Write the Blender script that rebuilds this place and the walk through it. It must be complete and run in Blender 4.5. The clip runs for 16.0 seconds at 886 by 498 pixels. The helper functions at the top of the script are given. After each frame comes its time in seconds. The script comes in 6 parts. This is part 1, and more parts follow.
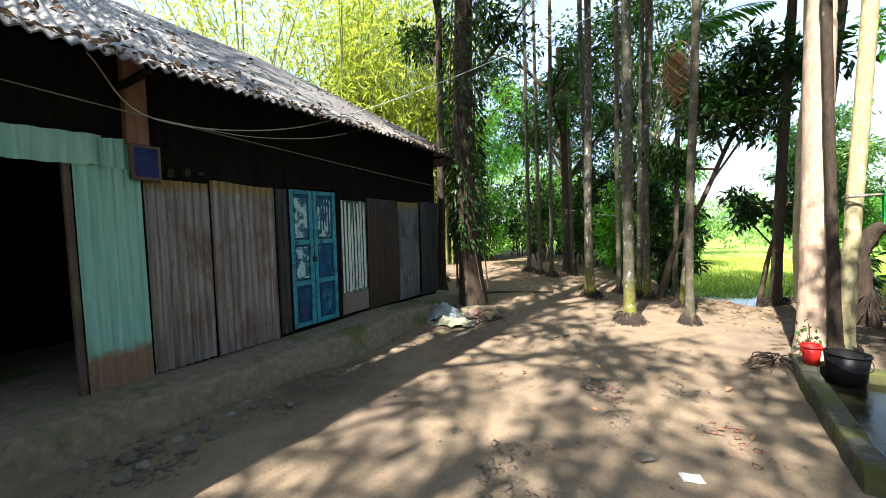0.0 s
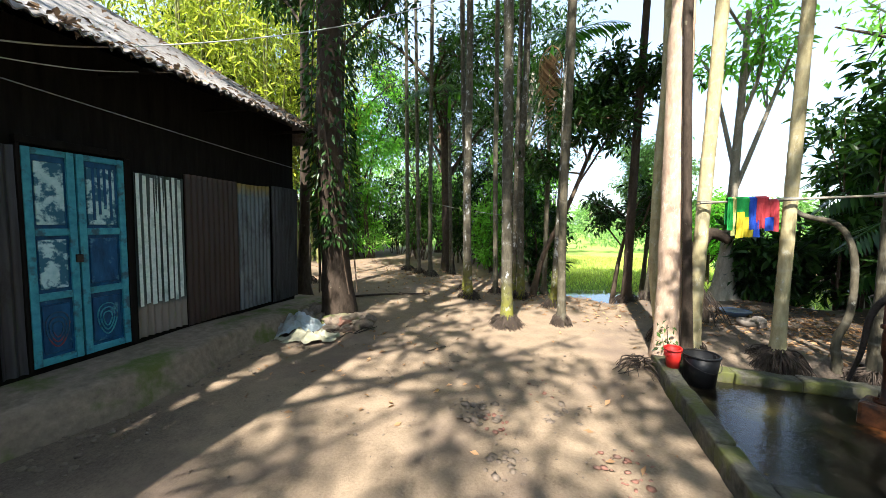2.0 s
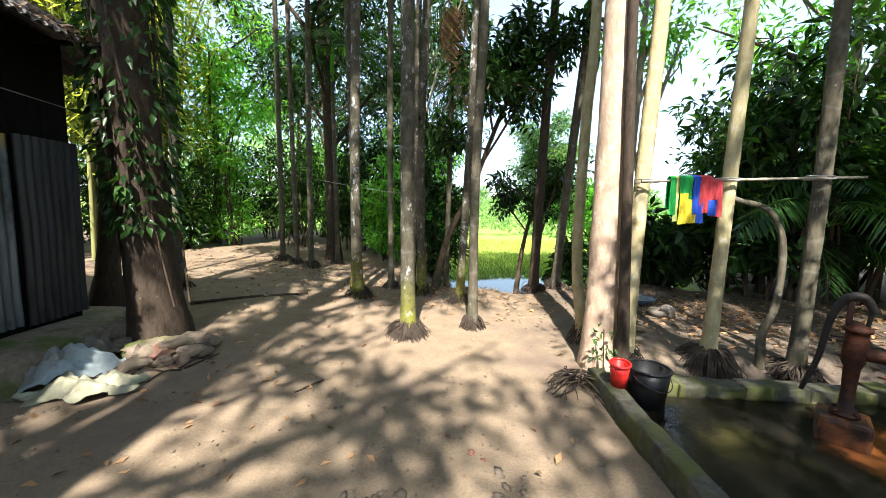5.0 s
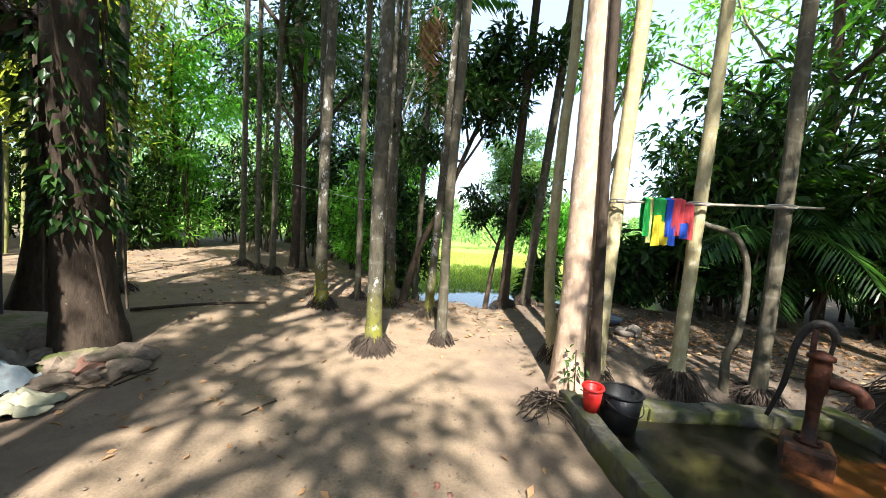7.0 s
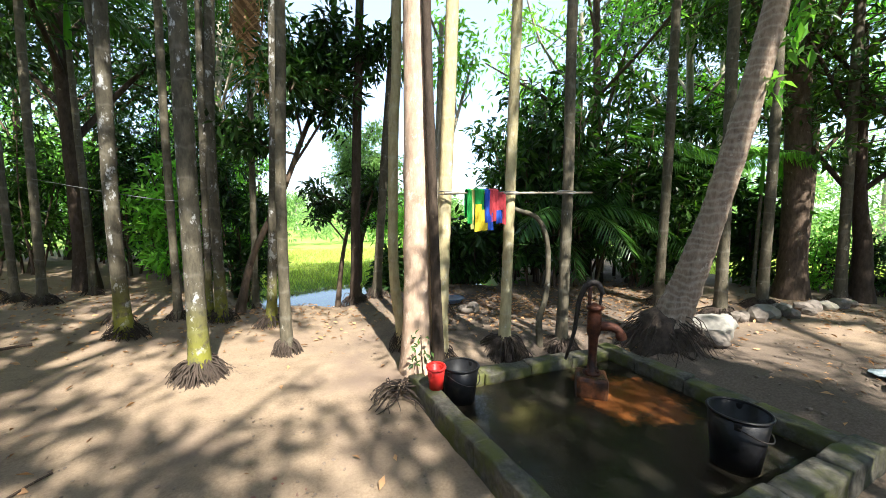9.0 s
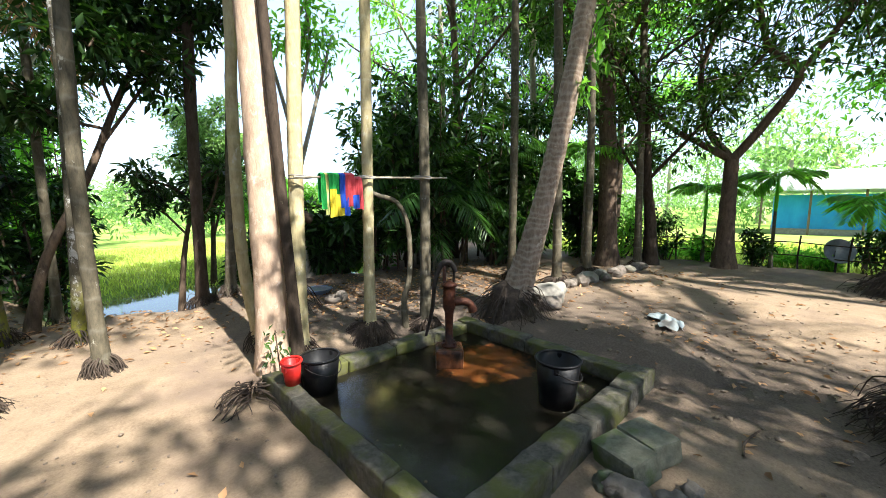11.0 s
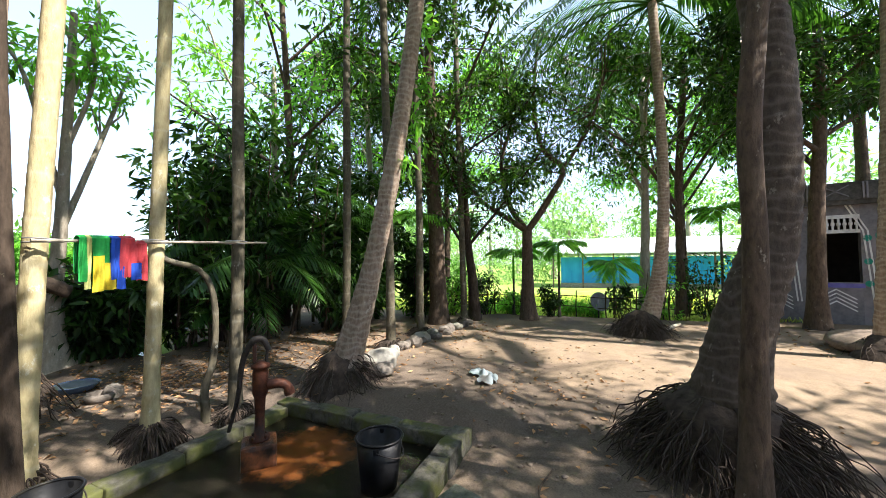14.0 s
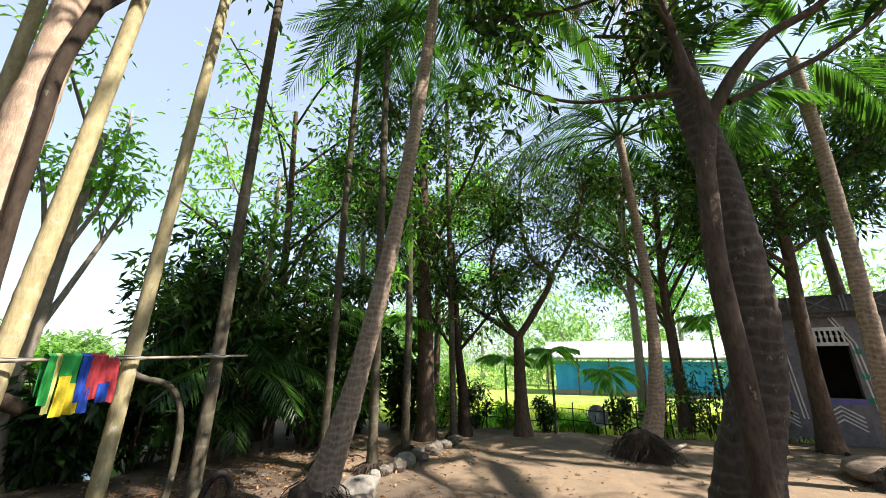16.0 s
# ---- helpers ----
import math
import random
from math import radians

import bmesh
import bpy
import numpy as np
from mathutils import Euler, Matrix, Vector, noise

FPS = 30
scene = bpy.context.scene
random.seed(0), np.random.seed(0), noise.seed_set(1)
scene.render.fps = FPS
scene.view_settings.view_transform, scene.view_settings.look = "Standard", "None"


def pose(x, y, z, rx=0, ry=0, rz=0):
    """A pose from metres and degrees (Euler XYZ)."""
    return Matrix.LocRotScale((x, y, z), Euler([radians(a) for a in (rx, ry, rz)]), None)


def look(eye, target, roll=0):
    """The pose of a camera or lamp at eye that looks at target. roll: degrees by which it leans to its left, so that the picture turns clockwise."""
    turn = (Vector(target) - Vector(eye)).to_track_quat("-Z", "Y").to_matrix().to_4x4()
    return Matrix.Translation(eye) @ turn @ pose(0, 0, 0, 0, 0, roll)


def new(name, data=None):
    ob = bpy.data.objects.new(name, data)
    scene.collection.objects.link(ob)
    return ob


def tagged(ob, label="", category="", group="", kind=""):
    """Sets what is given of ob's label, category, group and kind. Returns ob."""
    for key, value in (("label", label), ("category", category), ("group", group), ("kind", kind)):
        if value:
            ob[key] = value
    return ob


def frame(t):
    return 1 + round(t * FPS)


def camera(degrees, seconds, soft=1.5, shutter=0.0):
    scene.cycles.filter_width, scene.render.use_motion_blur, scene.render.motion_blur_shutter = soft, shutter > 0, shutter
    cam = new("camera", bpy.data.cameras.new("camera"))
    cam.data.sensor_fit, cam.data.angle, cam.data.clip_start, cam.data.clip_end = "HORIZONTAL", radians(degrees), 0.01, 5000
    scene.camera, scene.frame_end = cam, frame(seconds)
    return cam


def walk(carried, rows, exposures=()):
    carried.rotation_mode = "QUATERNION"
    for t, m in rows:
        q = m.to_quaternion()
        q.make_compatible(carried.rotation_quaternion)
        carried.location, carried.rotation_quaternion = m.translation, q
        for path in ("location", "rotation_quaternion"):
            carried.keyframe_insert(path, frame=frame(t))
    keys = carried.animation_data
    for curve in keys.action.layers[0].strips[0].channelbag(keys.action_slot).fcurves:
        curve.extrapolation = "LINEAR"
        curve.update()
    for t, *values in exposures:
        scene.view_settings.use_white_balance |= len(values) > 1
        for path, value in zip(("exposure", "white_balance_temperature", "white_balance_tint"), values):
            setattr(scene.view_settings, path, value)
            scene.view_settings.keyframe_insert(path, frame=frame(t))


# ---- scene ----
cam = camera(100.5, 16.0, soft=0.65)
PATH = [
    (0, (0.872, -1.516, 1.64), (-0.172, 0.186, 1.518), -1.3),
    (0.5, (0.847, -1.302, 1.641), (-0.097, 0.457, 1.51), -1.0),
    (1, (0.754, -1.074, 1.639), (0.031, 0.787, 1.511), 0.1),
    (1.5, (0.719, -0.879, 1.622), (0.195, 1.047, 1.492), 0.8),
    (2, (0.682, -0.639, 1.605), (0.221, 1.302, 1.46), 0.8),
    (2.5, (0.664, -0.406, 1.595), (0.248, 1.544, 1.439), 1.0),
    (3, (0.585, -0.194, 1.578), (0.33, 1.784, 1.424), 1.0),
    (3.5, (0.548, 0.011, 1.556), (0.467, 2.0, 1.363), 0.1),
    (4, (0.533, 0.27, 1.575), (0.526, 2.256, 1.345), -0.0),
    (6.5, (0.496, 0.779, 1.568), (0.754, 2.753, 1.376), 4.6),
    (7, (0.5, 0.787, 1.565), (0.78, 2.761, 1.409), 4.5),
    (7.5, (0.538, 0.79, 1.559), (0.932, 2.746, 1.422), 3.4),
    (8, (0.58, 0.78, 1.571), (1.214, 2.671, 1.427), 1.9),
    (8.5, (0.613, 0.766, 1.605), (1.472, 2.564, 1.435), 0.9),
    (9, (0.644, 0.749, 1.609), (1.646, 2.471, 1.443), 0.9),
    (11.5, (0.823, 0.586, 1.573), (2.412, 1.775, 1.333), -0.5),
    (12, (0.836, 0.566, 1.571), (2.505, 1.64, 1.328), -0.7),
    (12.5, (0.858, 0.547, 1.576), (2.587, 1.522, 1.331), -0.5),
    (13, (0.902, 0.511, 1.581), (2.697, 1.366, 1.372), -0.4),
    (13.5, (0.927, 0.485, 1.63), (2.794, 1.198, 1.547), -0.3),
    (14, (0.925, 0.459, 1.669), (2.829, 1.064, 1.756), -0.3),
    (14.5, (0.899, 0.445, 1.724), (2.806, 0.994, 1.973), -0.2),
    (15, (0.886, 0.447, 1.769), (2.776, 0.97, 2.165), 0.1),
    (15.5, (0.874, 0.426, 1.813), (2.735, 0.951, 2.325), 0.4),
    (16, (0.867, 0.412, 1.848), (2.697, 0.949, 2.448), 0.6),
]
walk(cam, [(t, look(eye, target, roll)) for t, eye, target, roll in PATH],
     exposures=[(0.0, 1.95, 5600, 10), (4.0, 1.95, 5600, 10), (9.0, 1.95, 5600, 10), (13.0, 1.95, 5600, 11), (14.5, 1.82, 5700, 13), (16.0, 1.48, 5900, 14)])

# ---- world, sun ----
SUN_AZ, SUN_EL = math.pi + 0.11, radians(50)
world = bpy.data.worlds.new("sky")
scene.world = world
world.use_nodes = True
wn = world.node_tree
sky = wn.nodes.new("ShaderNodeTexSky")
sky.sky_type, sky.sun_disc = "NISHITA", False
sky.sun_elevation, sky.sun_rotation = SUN_EL, SUN_AZ
sky.air_density, sky.dust_density, sky.ozone_density = 1.2, 1.2, 1.8
haze = wn.nodes.new("ShaderNodeMix")  # white tropical haze over the whole sky
haze.data_type = "RGBA"
haze.inputs[0].default_value = 0.32
haze.inputs[7].default_value = (6.6, 6.8, 6.8, 1)
wn.links.new(sky.outputs[0], haze.inputs[6])
wn.links.new(haze.outputs[2], wn.nodes["Background"].inputs[0])
wn.nodes["Background"].inputs[1].default_value = 0.085
sun = new("sun", bpy.data.lights.new("sun", "SUN"))
sun.data.energy, sun.data.angle, sun.data.color = 5.0, radians(0.6), (1.0, 0.88, 0.7)
sun_dir = Vector((math.sin(SUN_AZ) * math.cos(SUN_EL), math.cos(SUN_AZ) * math.cos(SUN_EL), math.sin(SUN_EL)))
sun.matrix_world = look(sun_dir * 40, (0, 0, 0))

# ---- materials ----
R = np.random.RandomState(7)


def nodes_of(name):
    m = bpy.data.materials.new(name)
    m.use_nodes = True
    return m, m.node_tree, m.node_tree.nodes["Principled BSDF"]


def noise_tex(nt, scale, detail=5.0, rough=0.6, stretch=None, world_space=False):
    if world_space:
        src = nt.nodes.new("ShaderNodeNewGeometry").outputs["Position"]
    else:
        src = nt.nodes.new("ShaderNodeTexCoord").outputs["Object"]
        info = nt.nodes.new("ShaderNodeObjectInfo")
        add = nt.nodes.new("ShaderNodeVectorMath")
        add.operation = "MULTIPLY_ADD"
        nt.links.new(info.outputs["Random"], add.inputs[0])
        add.inputs[1].default_value = (7.3, 5.1, 3.7)
        nt.links.new(src, add.inputs[2])
        src = add.outputs[0]
    mp = nt.nodes.new("ShaderNodeMapping")
    if stretch:
        mp.inputs["Scale"].default_value = stretch
    nt.links.new(src, mp.inputs[0])
    n = nt.nodes.new("ShaderNodeTexNoise")
    n.inputs["Scale"].default_value, n.inputs["Detail"].default_value, n.inputs["Roughness"].default_value = scale, detail, rough
    nt.links.new(mp.outputs[0], n.inputs["Vector"])
    return n.outputs["Fac"]


def ramp(nt, fac, stops):
    r = nt.nodes.new("ShaderNodeValToRGB")
    el = r.color_ramp.elements
    while len(el) < len(stops):
        el.new(0.5)
    for e, (p, c) in zip(el, stops):
        e.position, e.color = p, (*c, 1) if len(c) == 3 else c
    nt.links.new(fac, r.inputs[0])
    return r.outputs[0]


def mix(nt, fac, a, b, mode="MIX"):
    m = nt.nodes.new("ShaderNodeMix")
    m.data_type, m.blend_type = "RGBA", mode
    for val, sock in ((fac, m.inputs[0]), (a, m.inputs[6]), (b, m.inputs[7])):
        if isinstance(val, (int, float)):
            sock.default_value = val
        elif isinstance(val, tuple):
            sock.default_value = (*val, 1)
        else:
            nt.links.new(val, sock)
    return m.outputs[2]


def bump(nt, bsdf, height, strength, dist=0.02):
    b = nt.nodes.new("ShaderNodeBump")
    b.inputs["Strength"].default_value, b.inputs["Distance"].default_value = strength, dist
    nt.links.new(height, b.inputs["Height"])
    nt.links.new(b.outputs[0], bsdf.inputs["Normal"])


def surf(name, dark, light, scale, rough=0.85, relief=0.4, stain=None, stain_scale=1.2, stain_amount=(0.5, 0.68), metal=0.0,
         stretch=None, spec=0.3, dist=0.02, world_space=False):
    """A weathered surface: grain between two colours, and a stain with a shape of its own at a larger scale."""
    m, nt, b = nodes_of(name)
    fine = noise_tex(nt, scale, 6, 0.65, stretch, world_space)
    col = ramp(nt, fine, [(0.3, dark), (0.7, light)])
    if stain:
        big = noise_tex(nt, stain_scale, 5, 0.62, None, world_space)
        fac = ramp(nt, big, [(stain_amount[0], (0, 0, 0)), (stain_amount[1], (1, 1, 1))])
        col = mix(nt, fac, col, stain)
    nt.links.new(col, b.inputs["Base Color"])
    b.inputs["Roughness"].default_value, b.inputs["Metallic"].default_value = rough, metal
    b.inputs["Specular IOR Level"].default_value = spec
    if relief:
        bump(nt, b, fine, relief, dist)
    return m


def leaf_mat(name, dark, light, through_col, gloss=0.45, amount=0.4):
    m, nt, b = nodes_of(name)
    geo = nt.nodes.new("ShaderNodeNewGeometry")
    col = ramp(nt, geo.outputs["Random Per Island"], [(0.0, dark), (0.6, light), (1.0, tuple(min(1, c * 1.5) for c in light))])
    nt.links.new(col, b.inputs["Base Color"])
    b.inputs["Roughness"].default_value = gloss
    b.inputs["Specular IOR Level"].default_value = 0.22
    tr = nt.nodes.new("ShaderNodeBsdfTranslucent")
    tc = mix(nt, 1.0, col, through_col, "MULTIPLY")
    nt.links.new(tc, tr.inputs[0])
    ms = nt.nodes.new("ShaderNodeMixShader")
    ms.inputs[0].default_value = amount
    nt.links.new(b.outputs[0], ms.inputs[1])
    nt.links.new(tr.outputs[0], ms.inputs[2])
    nt.links.new(ms.outputs[0], nt.nodes["Material Output"].inputs[0])
    return m


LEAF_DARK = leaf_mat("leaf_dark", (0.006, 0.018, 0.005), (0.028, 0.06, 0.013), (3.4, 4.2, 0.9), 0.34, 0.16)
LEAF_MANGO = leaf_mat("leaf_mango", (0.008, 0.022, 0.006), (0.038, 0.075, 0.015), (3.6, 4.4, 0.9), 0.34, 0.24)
LEAF_BRIGHT = leaf_mat("leaf_bright", (0.06, 0.13, 0.025), (0.12, 0.24, 0.04), (3.2, 3.6, 1.3), 0.5, 0.5)
LEAF_BAMBOO = leaf_mat("leaf_bamboo", (0.12, 0.17, 0.03), (0.24, 0.28, 0.06), (2.8, 2.6, 1.0), 0.55, 0.55)
LEAF_PALM = leaf_mat("leaf_palm", (0.013, 0.038, 0.011), (0.04, 0.088, 0.02), (3.2, 3.8, 1.0), 0.32, 0.25)
LEAF_DRY = leaf_mat("leaf_dry", (0.16, 0.09, 0.045), (0.33, 0.2, 0.1), (1.5, 1.3, 1.0), 0.8, 0.25)
LEAF_ROOF = leaf_mat("leaf_roof", (0.06, 0.045, 0.035), (0.2, 0.15, 0.11), (1.5, 1.3, 1.0), 0.85, 0.15)
# haze of distance is put into these paler leaf colours
LEAF_FAR = leaf_mat("leaf_far", (0.09, 0.16, 0.06), (0.17, 0.26, 0.09), (2.4, 2.6, 1.6), 0.7, 0.45)
GRASS = leaf_mat("grass_blade", (0.26, 0.3, 0.07), (0.42, 0.47, 0.14), (2.2, 2.2, 1.0), 0.6, 0.5)


def trunk_mat(name, dark, light, lichen, amount, rings=0.0, ring_col=(0.4, 0.37, 0.3), moss=None, moss_top=0.5, stretch=(1, 1, 0.35), ring_gap=0.14):
    """Bark with lichen patches, pale leaf-scar rings up a palm, and moss near the foot."""
    m, nt, b = nodes_of(name)
    fine = noise_tex(nt, 22, 6, 0.7, stretch)
    col = ramp(nt, fine, [(0.28, dark), (0.72, light)])
    patch = noise_tex(nt, 11, 6, 0.75, (1, 1, 0.6))
    fac = ramp(nt, patch, [(amount, (0, 0, 0)), (amount + 0.06, (1, 1, 1))])
    col = mix(nt, fac, col, lichen)
    height = fine
    sep = nt.nodes.new("ShaderNodeSeparateXYZ")
    nt.links.new(nt.nodes.new("ShaderNodeTexCoord").outputs["Object"], sep.inputs[0])
    if rings:
        wob = noise_tex(nt, 3.0, 3)
        mad = nt.nodes.new("ShaderNodeMath")
        mad.operation = "MULTIPLY_ADD"
        nt.links.new(wob, mad.inputs[0])
        mad.inputs[1].default_value = 0.3
        nt.links.new(sep.outputs[2], mad.inputs[2])
        saw = nt.nodes.new("ShaderNodeMath")
        saw.operation = "PINGPONG"
        nt.links.new(mad.outputs[0], saw.inputs[0])
        saw.inputs[1].default_value = ring_gap
        rr = ramp(nt, saw.outputs[0], [(0.0, (1, 1, 1)), (0.025, (0, 0, 0))])
        sc = nt.nodes.new("ShaderNodeMath")
        sc.operation = "MULTIPLY"
        nt.links.new(rr, sc.inputs[0])
        sc.inputs[1].default_value = rings
        col = mix(nt, sc.outputs[0], col, ring_col)
    if moss:
        fade = nt.nodes.new("ShaderNodeMapRange")
        nt.links.new(sep.outputs[2], fade.inputs[0])
        fade.inputs[1].default_value, fade.inputs[2].default_value = moss_top, 0.05
        mul = nt.nodes.new("ShaderNodeMath")
        mul.operation = "MULTIPLY"
        nt.links.new(fade.outputs[0], mul.inputs[0])
        nt.links.new(ramp(nt, noise_tex(nt, 9, 5, 0.7), [(0.35, (0, 0, 0)), (0.5, (1, 1, 1))]), mul.inputs[1])
        col = mix(nt, mul.outputs[0], col, moss)
    nt.links.new(col, b.inputs["Base Color"])
    b.inputs["Roughness"].default_value = 0.9
    b.inputs["Specular IOR Level"].default_value = 0.2
    bump(nt, b, height, 0.7, 0.015)
    return m


BARK_ARECA = trunk_mat("bark_areca", (0.045, 0.04, 0.027), (0.14, 0.12, 0.08), (0.3, 0.29, 0.24), 0.62, 0.35, (0.2, 0.19, 0.15))
BARK_MOSSY = trunk_mat("bark_areca_mossy", (0.04, 0.035, 0.024), (0.12, 0.105, 0.072), (0.36, 0.36, 0.34), 0.57, 0.3, (0.18, 0.17, 0.14), (0.2, 0.2, 0.02), 0.75)
BARK_YELLOW = trunk_mat("bark_areca_yellow", (0.26, 0.215, 0.11), (0.5, 0.43, 0.24), (0.48, 0.44, 0.32), 0.6, 0.35, (0.45, 0.41, 0.3))
BARK_COCO = trunk_mat("bark_coconut", (0.12, 0.085, 0.06), (0.38, 0.285, 0.205), (0.46, 0.38, 0.3), 0.6, 0.5, (0.42, 0.36, 0.28), ring_gap=0.04)
BARK_OLD = trunk_mat("bark_old_coconut", (0.045, 0.034, 0.026), (0.11, 0.085, 0.065), (0.22, 0.19, 0.15), 0.6, 0.5, (0.16, 0.135, 0.11), ring_gap=0.05)
BARK_PINK = trunk_mat("bark_pink", (0.34, 0.235, 0.16), (0.58, 0.43, 0.31), (0.62, 0.5, 0.38), 0.57)
BARK_DARK = trunk_mat("bark_dark", (0.022, 0.016, 0.011), (0.075, 0.054, 0.038), (0.17, 0.15, 0.1), 0.64)
BARK_BROWN = trunk_mat("bark_brown", (0.04, 0.028, 0.02), (0.14, 0.1, 0.068), (0.3, 0.26, 0.2), 0.63)
BARK_PALE = trunk_mat("bark_pale", (0.22, 0.19, 0.14), (0.42, 0.37, 0.29), (0.5, 0.48, 0.42), 0.6)
ROOTS = surf("roots", (0.02, 0.015, 0.011), (0.085, 0.062, 0.046), 14, 0.9, 0.5)
BAMBOO = surf("bamboo_culm", (0.14, 0.15, 0.05), (0.28, 0.27, 0.1), 14, 0.5, 0.15, stretch=(1, 1, 0.2))


# ---- mesh helpers ----
def part(name, bm, material, parent=None, label=""):
    me = bpy.data.meshes.new(name)
    bm.to_mesh(me)
    bm.free()
    return place_mesh(name, me, material, parent, label)


def place_mesh(name, me, material, parent=None, label=""):
    if material and not me.materials:
        me.materials.append(material)
    ob = new(name, me)
    if parent:
        ob.parent = parent
    if label:
        ob["label"] = label
    return ob


def raw(name, verts, faces, material, parent=None, label="", smooth=False):
    me = bpy.data.meshes.new(name)
    me.from_pydata([tuple(map(float, v)) for v in verts], [], faces)
    if smooth:
        me.shade_smooth()
    return place_mesh(name, me, material, parent, label)


def quads(name, V, F, material, parent=None, label="", smooth=False):
    """A mesh from numpy arrays: V n x 3, F m x 3 or m x 4."""
    me = bpy.data.meshes.new(name)
    k = F.shape[1]
    me.vertices.add(len(V))
    me.vertices.foreach_set("co", np.asarray(V, dtype=np.float32).ravel())
    me.loops.add(F.size)
    me.loops.foreach_set("vertex_index", F.astype(np.int32).ravel())
    me.polygons.add(len(F))
    me.polygons.foreach_set("loop_start", np.arange(0, F.size, k, dtype=np.int32))
    me.polygons.foreach_set("loop_total", np.full(len(F), k, dtype=np.int32))
    me.update(calc_edges=True)
    if smooth:
        me.shade_smooth()
    return place_mesh(name, me, material, parent, label)


def thing(name, label, category, x=0.0, y=0.0, z=0.0, group="", rz=0.0, kind=""):
    e = new(name)
    e.empty_display_size = 0.1
    e.matrix_world = pose(x, y, z, 0, 0, rz)
    return tagged(e, label, category, group, kind)


def spline(pts, n):
    """Catmull-Rom through the points, n samples."""
    p = np.array([pts[0], *pts, pts[-1]], dtype=float)
    p[0], p[-1] = 2 * p[1] - p[2], 2 * p[-2] - p[-3]
    out = []
    for u in np.linspace(0, len(pts) - 1 - 1e-6, n):
        i, f = int(u), u - int(u)
        a, b, c, d = p[i], p[i + 1], p[i + 2], p[i + 3]
        out.append(0.5 * (2 * b + (c - a) * f + (2 * a - 5 * b + 4 * c - d) * f * f + (3 * b - a - 3 * c + d) * f ** 3))
    return np.array(out)


def tube_arrays(line, radii, sides=10, wobble=0.0, rng=None):
    line, radii = np.asarray(line, float), np.asarray(radii, float)
    n = len(line)
    tan = np.gradient(line, axis=0)
    tan /= np.linalg.norm(tan, axis=1)[:, None] + 1e-9
    ref = np.tile((0.0, 1.0, 0.0), (n, 1)) if abs(tan[0][2]) > 0.7 else np.tile((0.0, 0.0, 1.0), (n, 1))
    u = np.cross(tan, ref)
    u /= np.linalg.norm(u, axis=1)[:, None] + 1e-9
    v = np.cross(tan, u)
    a = np.linspace(0, 2 * np.pi, sides, endpoint=False)
    rad = radii[:, None] * np.ones((n, sides))
    if wobble and rng is not None:
        rad = rad * (1 + wobble * rng.uniform(-1, 1, (n, sides)) + wobble * np.sin(a * 2 + rng.uniform(0, 6))[None, :])
    V = line[:, None, :] + rad[:, :, None] * (np.cos(a)[None, :, None] * u[:, None, :] + np.sin(a)[None, :, None] * v[:, None, :])
    idx = np.arange(n * sides).reshape(n, sides)
    F = np.stack([idx[:-1], np.roll(idx, -1, 1)[:-1], np.roll(idx, -1, 1)[1:], idx[1:]], -1).reshape(-1, 4)
    return V.reshape(-1, 3), F


def join_arrays(parts):
    V, F, o = [], [], 0
    for v, f in parts:
        V.append(v)
        F.append(f + o)
        o += len(v)
    return np.concatenate(V), np.concatenate(F)


def leaf_arrays(centres, out, size, rng, droop=0.35, width=0.36, jitter=0.8):
    """One folded leaf of two quads at each centre: out is its way, size its length."""
    n = len(centres)
    way = out / (np.linalg.norm(out, axis=1)[:, None] + 1e-9) + rng.normal(0, jitter, (n, 3))
    way[:, 2] -= droop
    way /= np.linalg.norm(way, axis=1)[:, None] + 1e-9
    side = np.cross(way, rng.normal(0, 1, (n, 3)) * (0.6, 0.6, 0.3) + (0, 0, 1))
    side /= np.linalg.norm(side, axis=1)[:, None] + 1e-9
    up = np.cross(side, way)
    L = (size * rng.uniform(0.65, 1.25, n))[:, None]
    W = L * width * 0.5
    base, tip = centres, centres + way * L - up * L * 0.12
    mid = centres + way * L * 0.45 + up * L * 0.03
    left, right = mid + side * W + up * W * 0.3, mid - side * W + up * W * 0.3
    V = np.stack([base, left, tip, right], 1).reshape(-1, 3)
    i = np.arange(n) * 4
    F = np.concatenate([np.stack([i, i + 1, i + 2], 1), np.stack([i, i + 2, i + 3], 1)])
    return V, F


def box(bm, x0, x1, y0, y1, z0, z1, bevel=0.0, rough_by=0.0, rng=None):
    vs = [bm.verts.new((x, y, z)) for x in (x0, x1) for y in (y0, y1) for z in (z0, z1)]
    for q in ((0, 1, 3, 2), (4, 6, 7, 5), (0, 4, 5, 1), (2, 3, 7, 6), (0, 2, 6, 4), (1, 5, 7, 3)):
        bm.faces.new([vs[i] for i in q])
    if bevel:
        bmesh.ops.bevel(bm, geom=list({e for v in vs for e in v.link_edges}), offset=bevel, segments=2, affect="EDGES", profile=0.6)
    return bm


def box_part(name, x0, x1, y0, y1, z0, z1, material, parent=None, label="", bevel=0.006):
    return part(name, box(bmesh.new(), x0, x1, y0, y1, z0, z1, bevel), material, parent, label)


def smooth(a, b, x):
    t = np.clip((np.asarray(x, float) - a) / (b - a), 0, 1)
    return t * t * (3 - 2 * t)


def waves(x, y, scale, seed, n=10):
    rng = np.random.RandomState(seed)
    out = 0
    for _ in range(n):
        a, k, p = rng.uniform(0, 6.28), rng.uniform(0.5, 1.8) / scale, rng.uniform(0, 6.28)
        out = out + np.sin((np.cos(a) * x + np.sin(a) * y) * k + p)
    return out / n ** 0.5


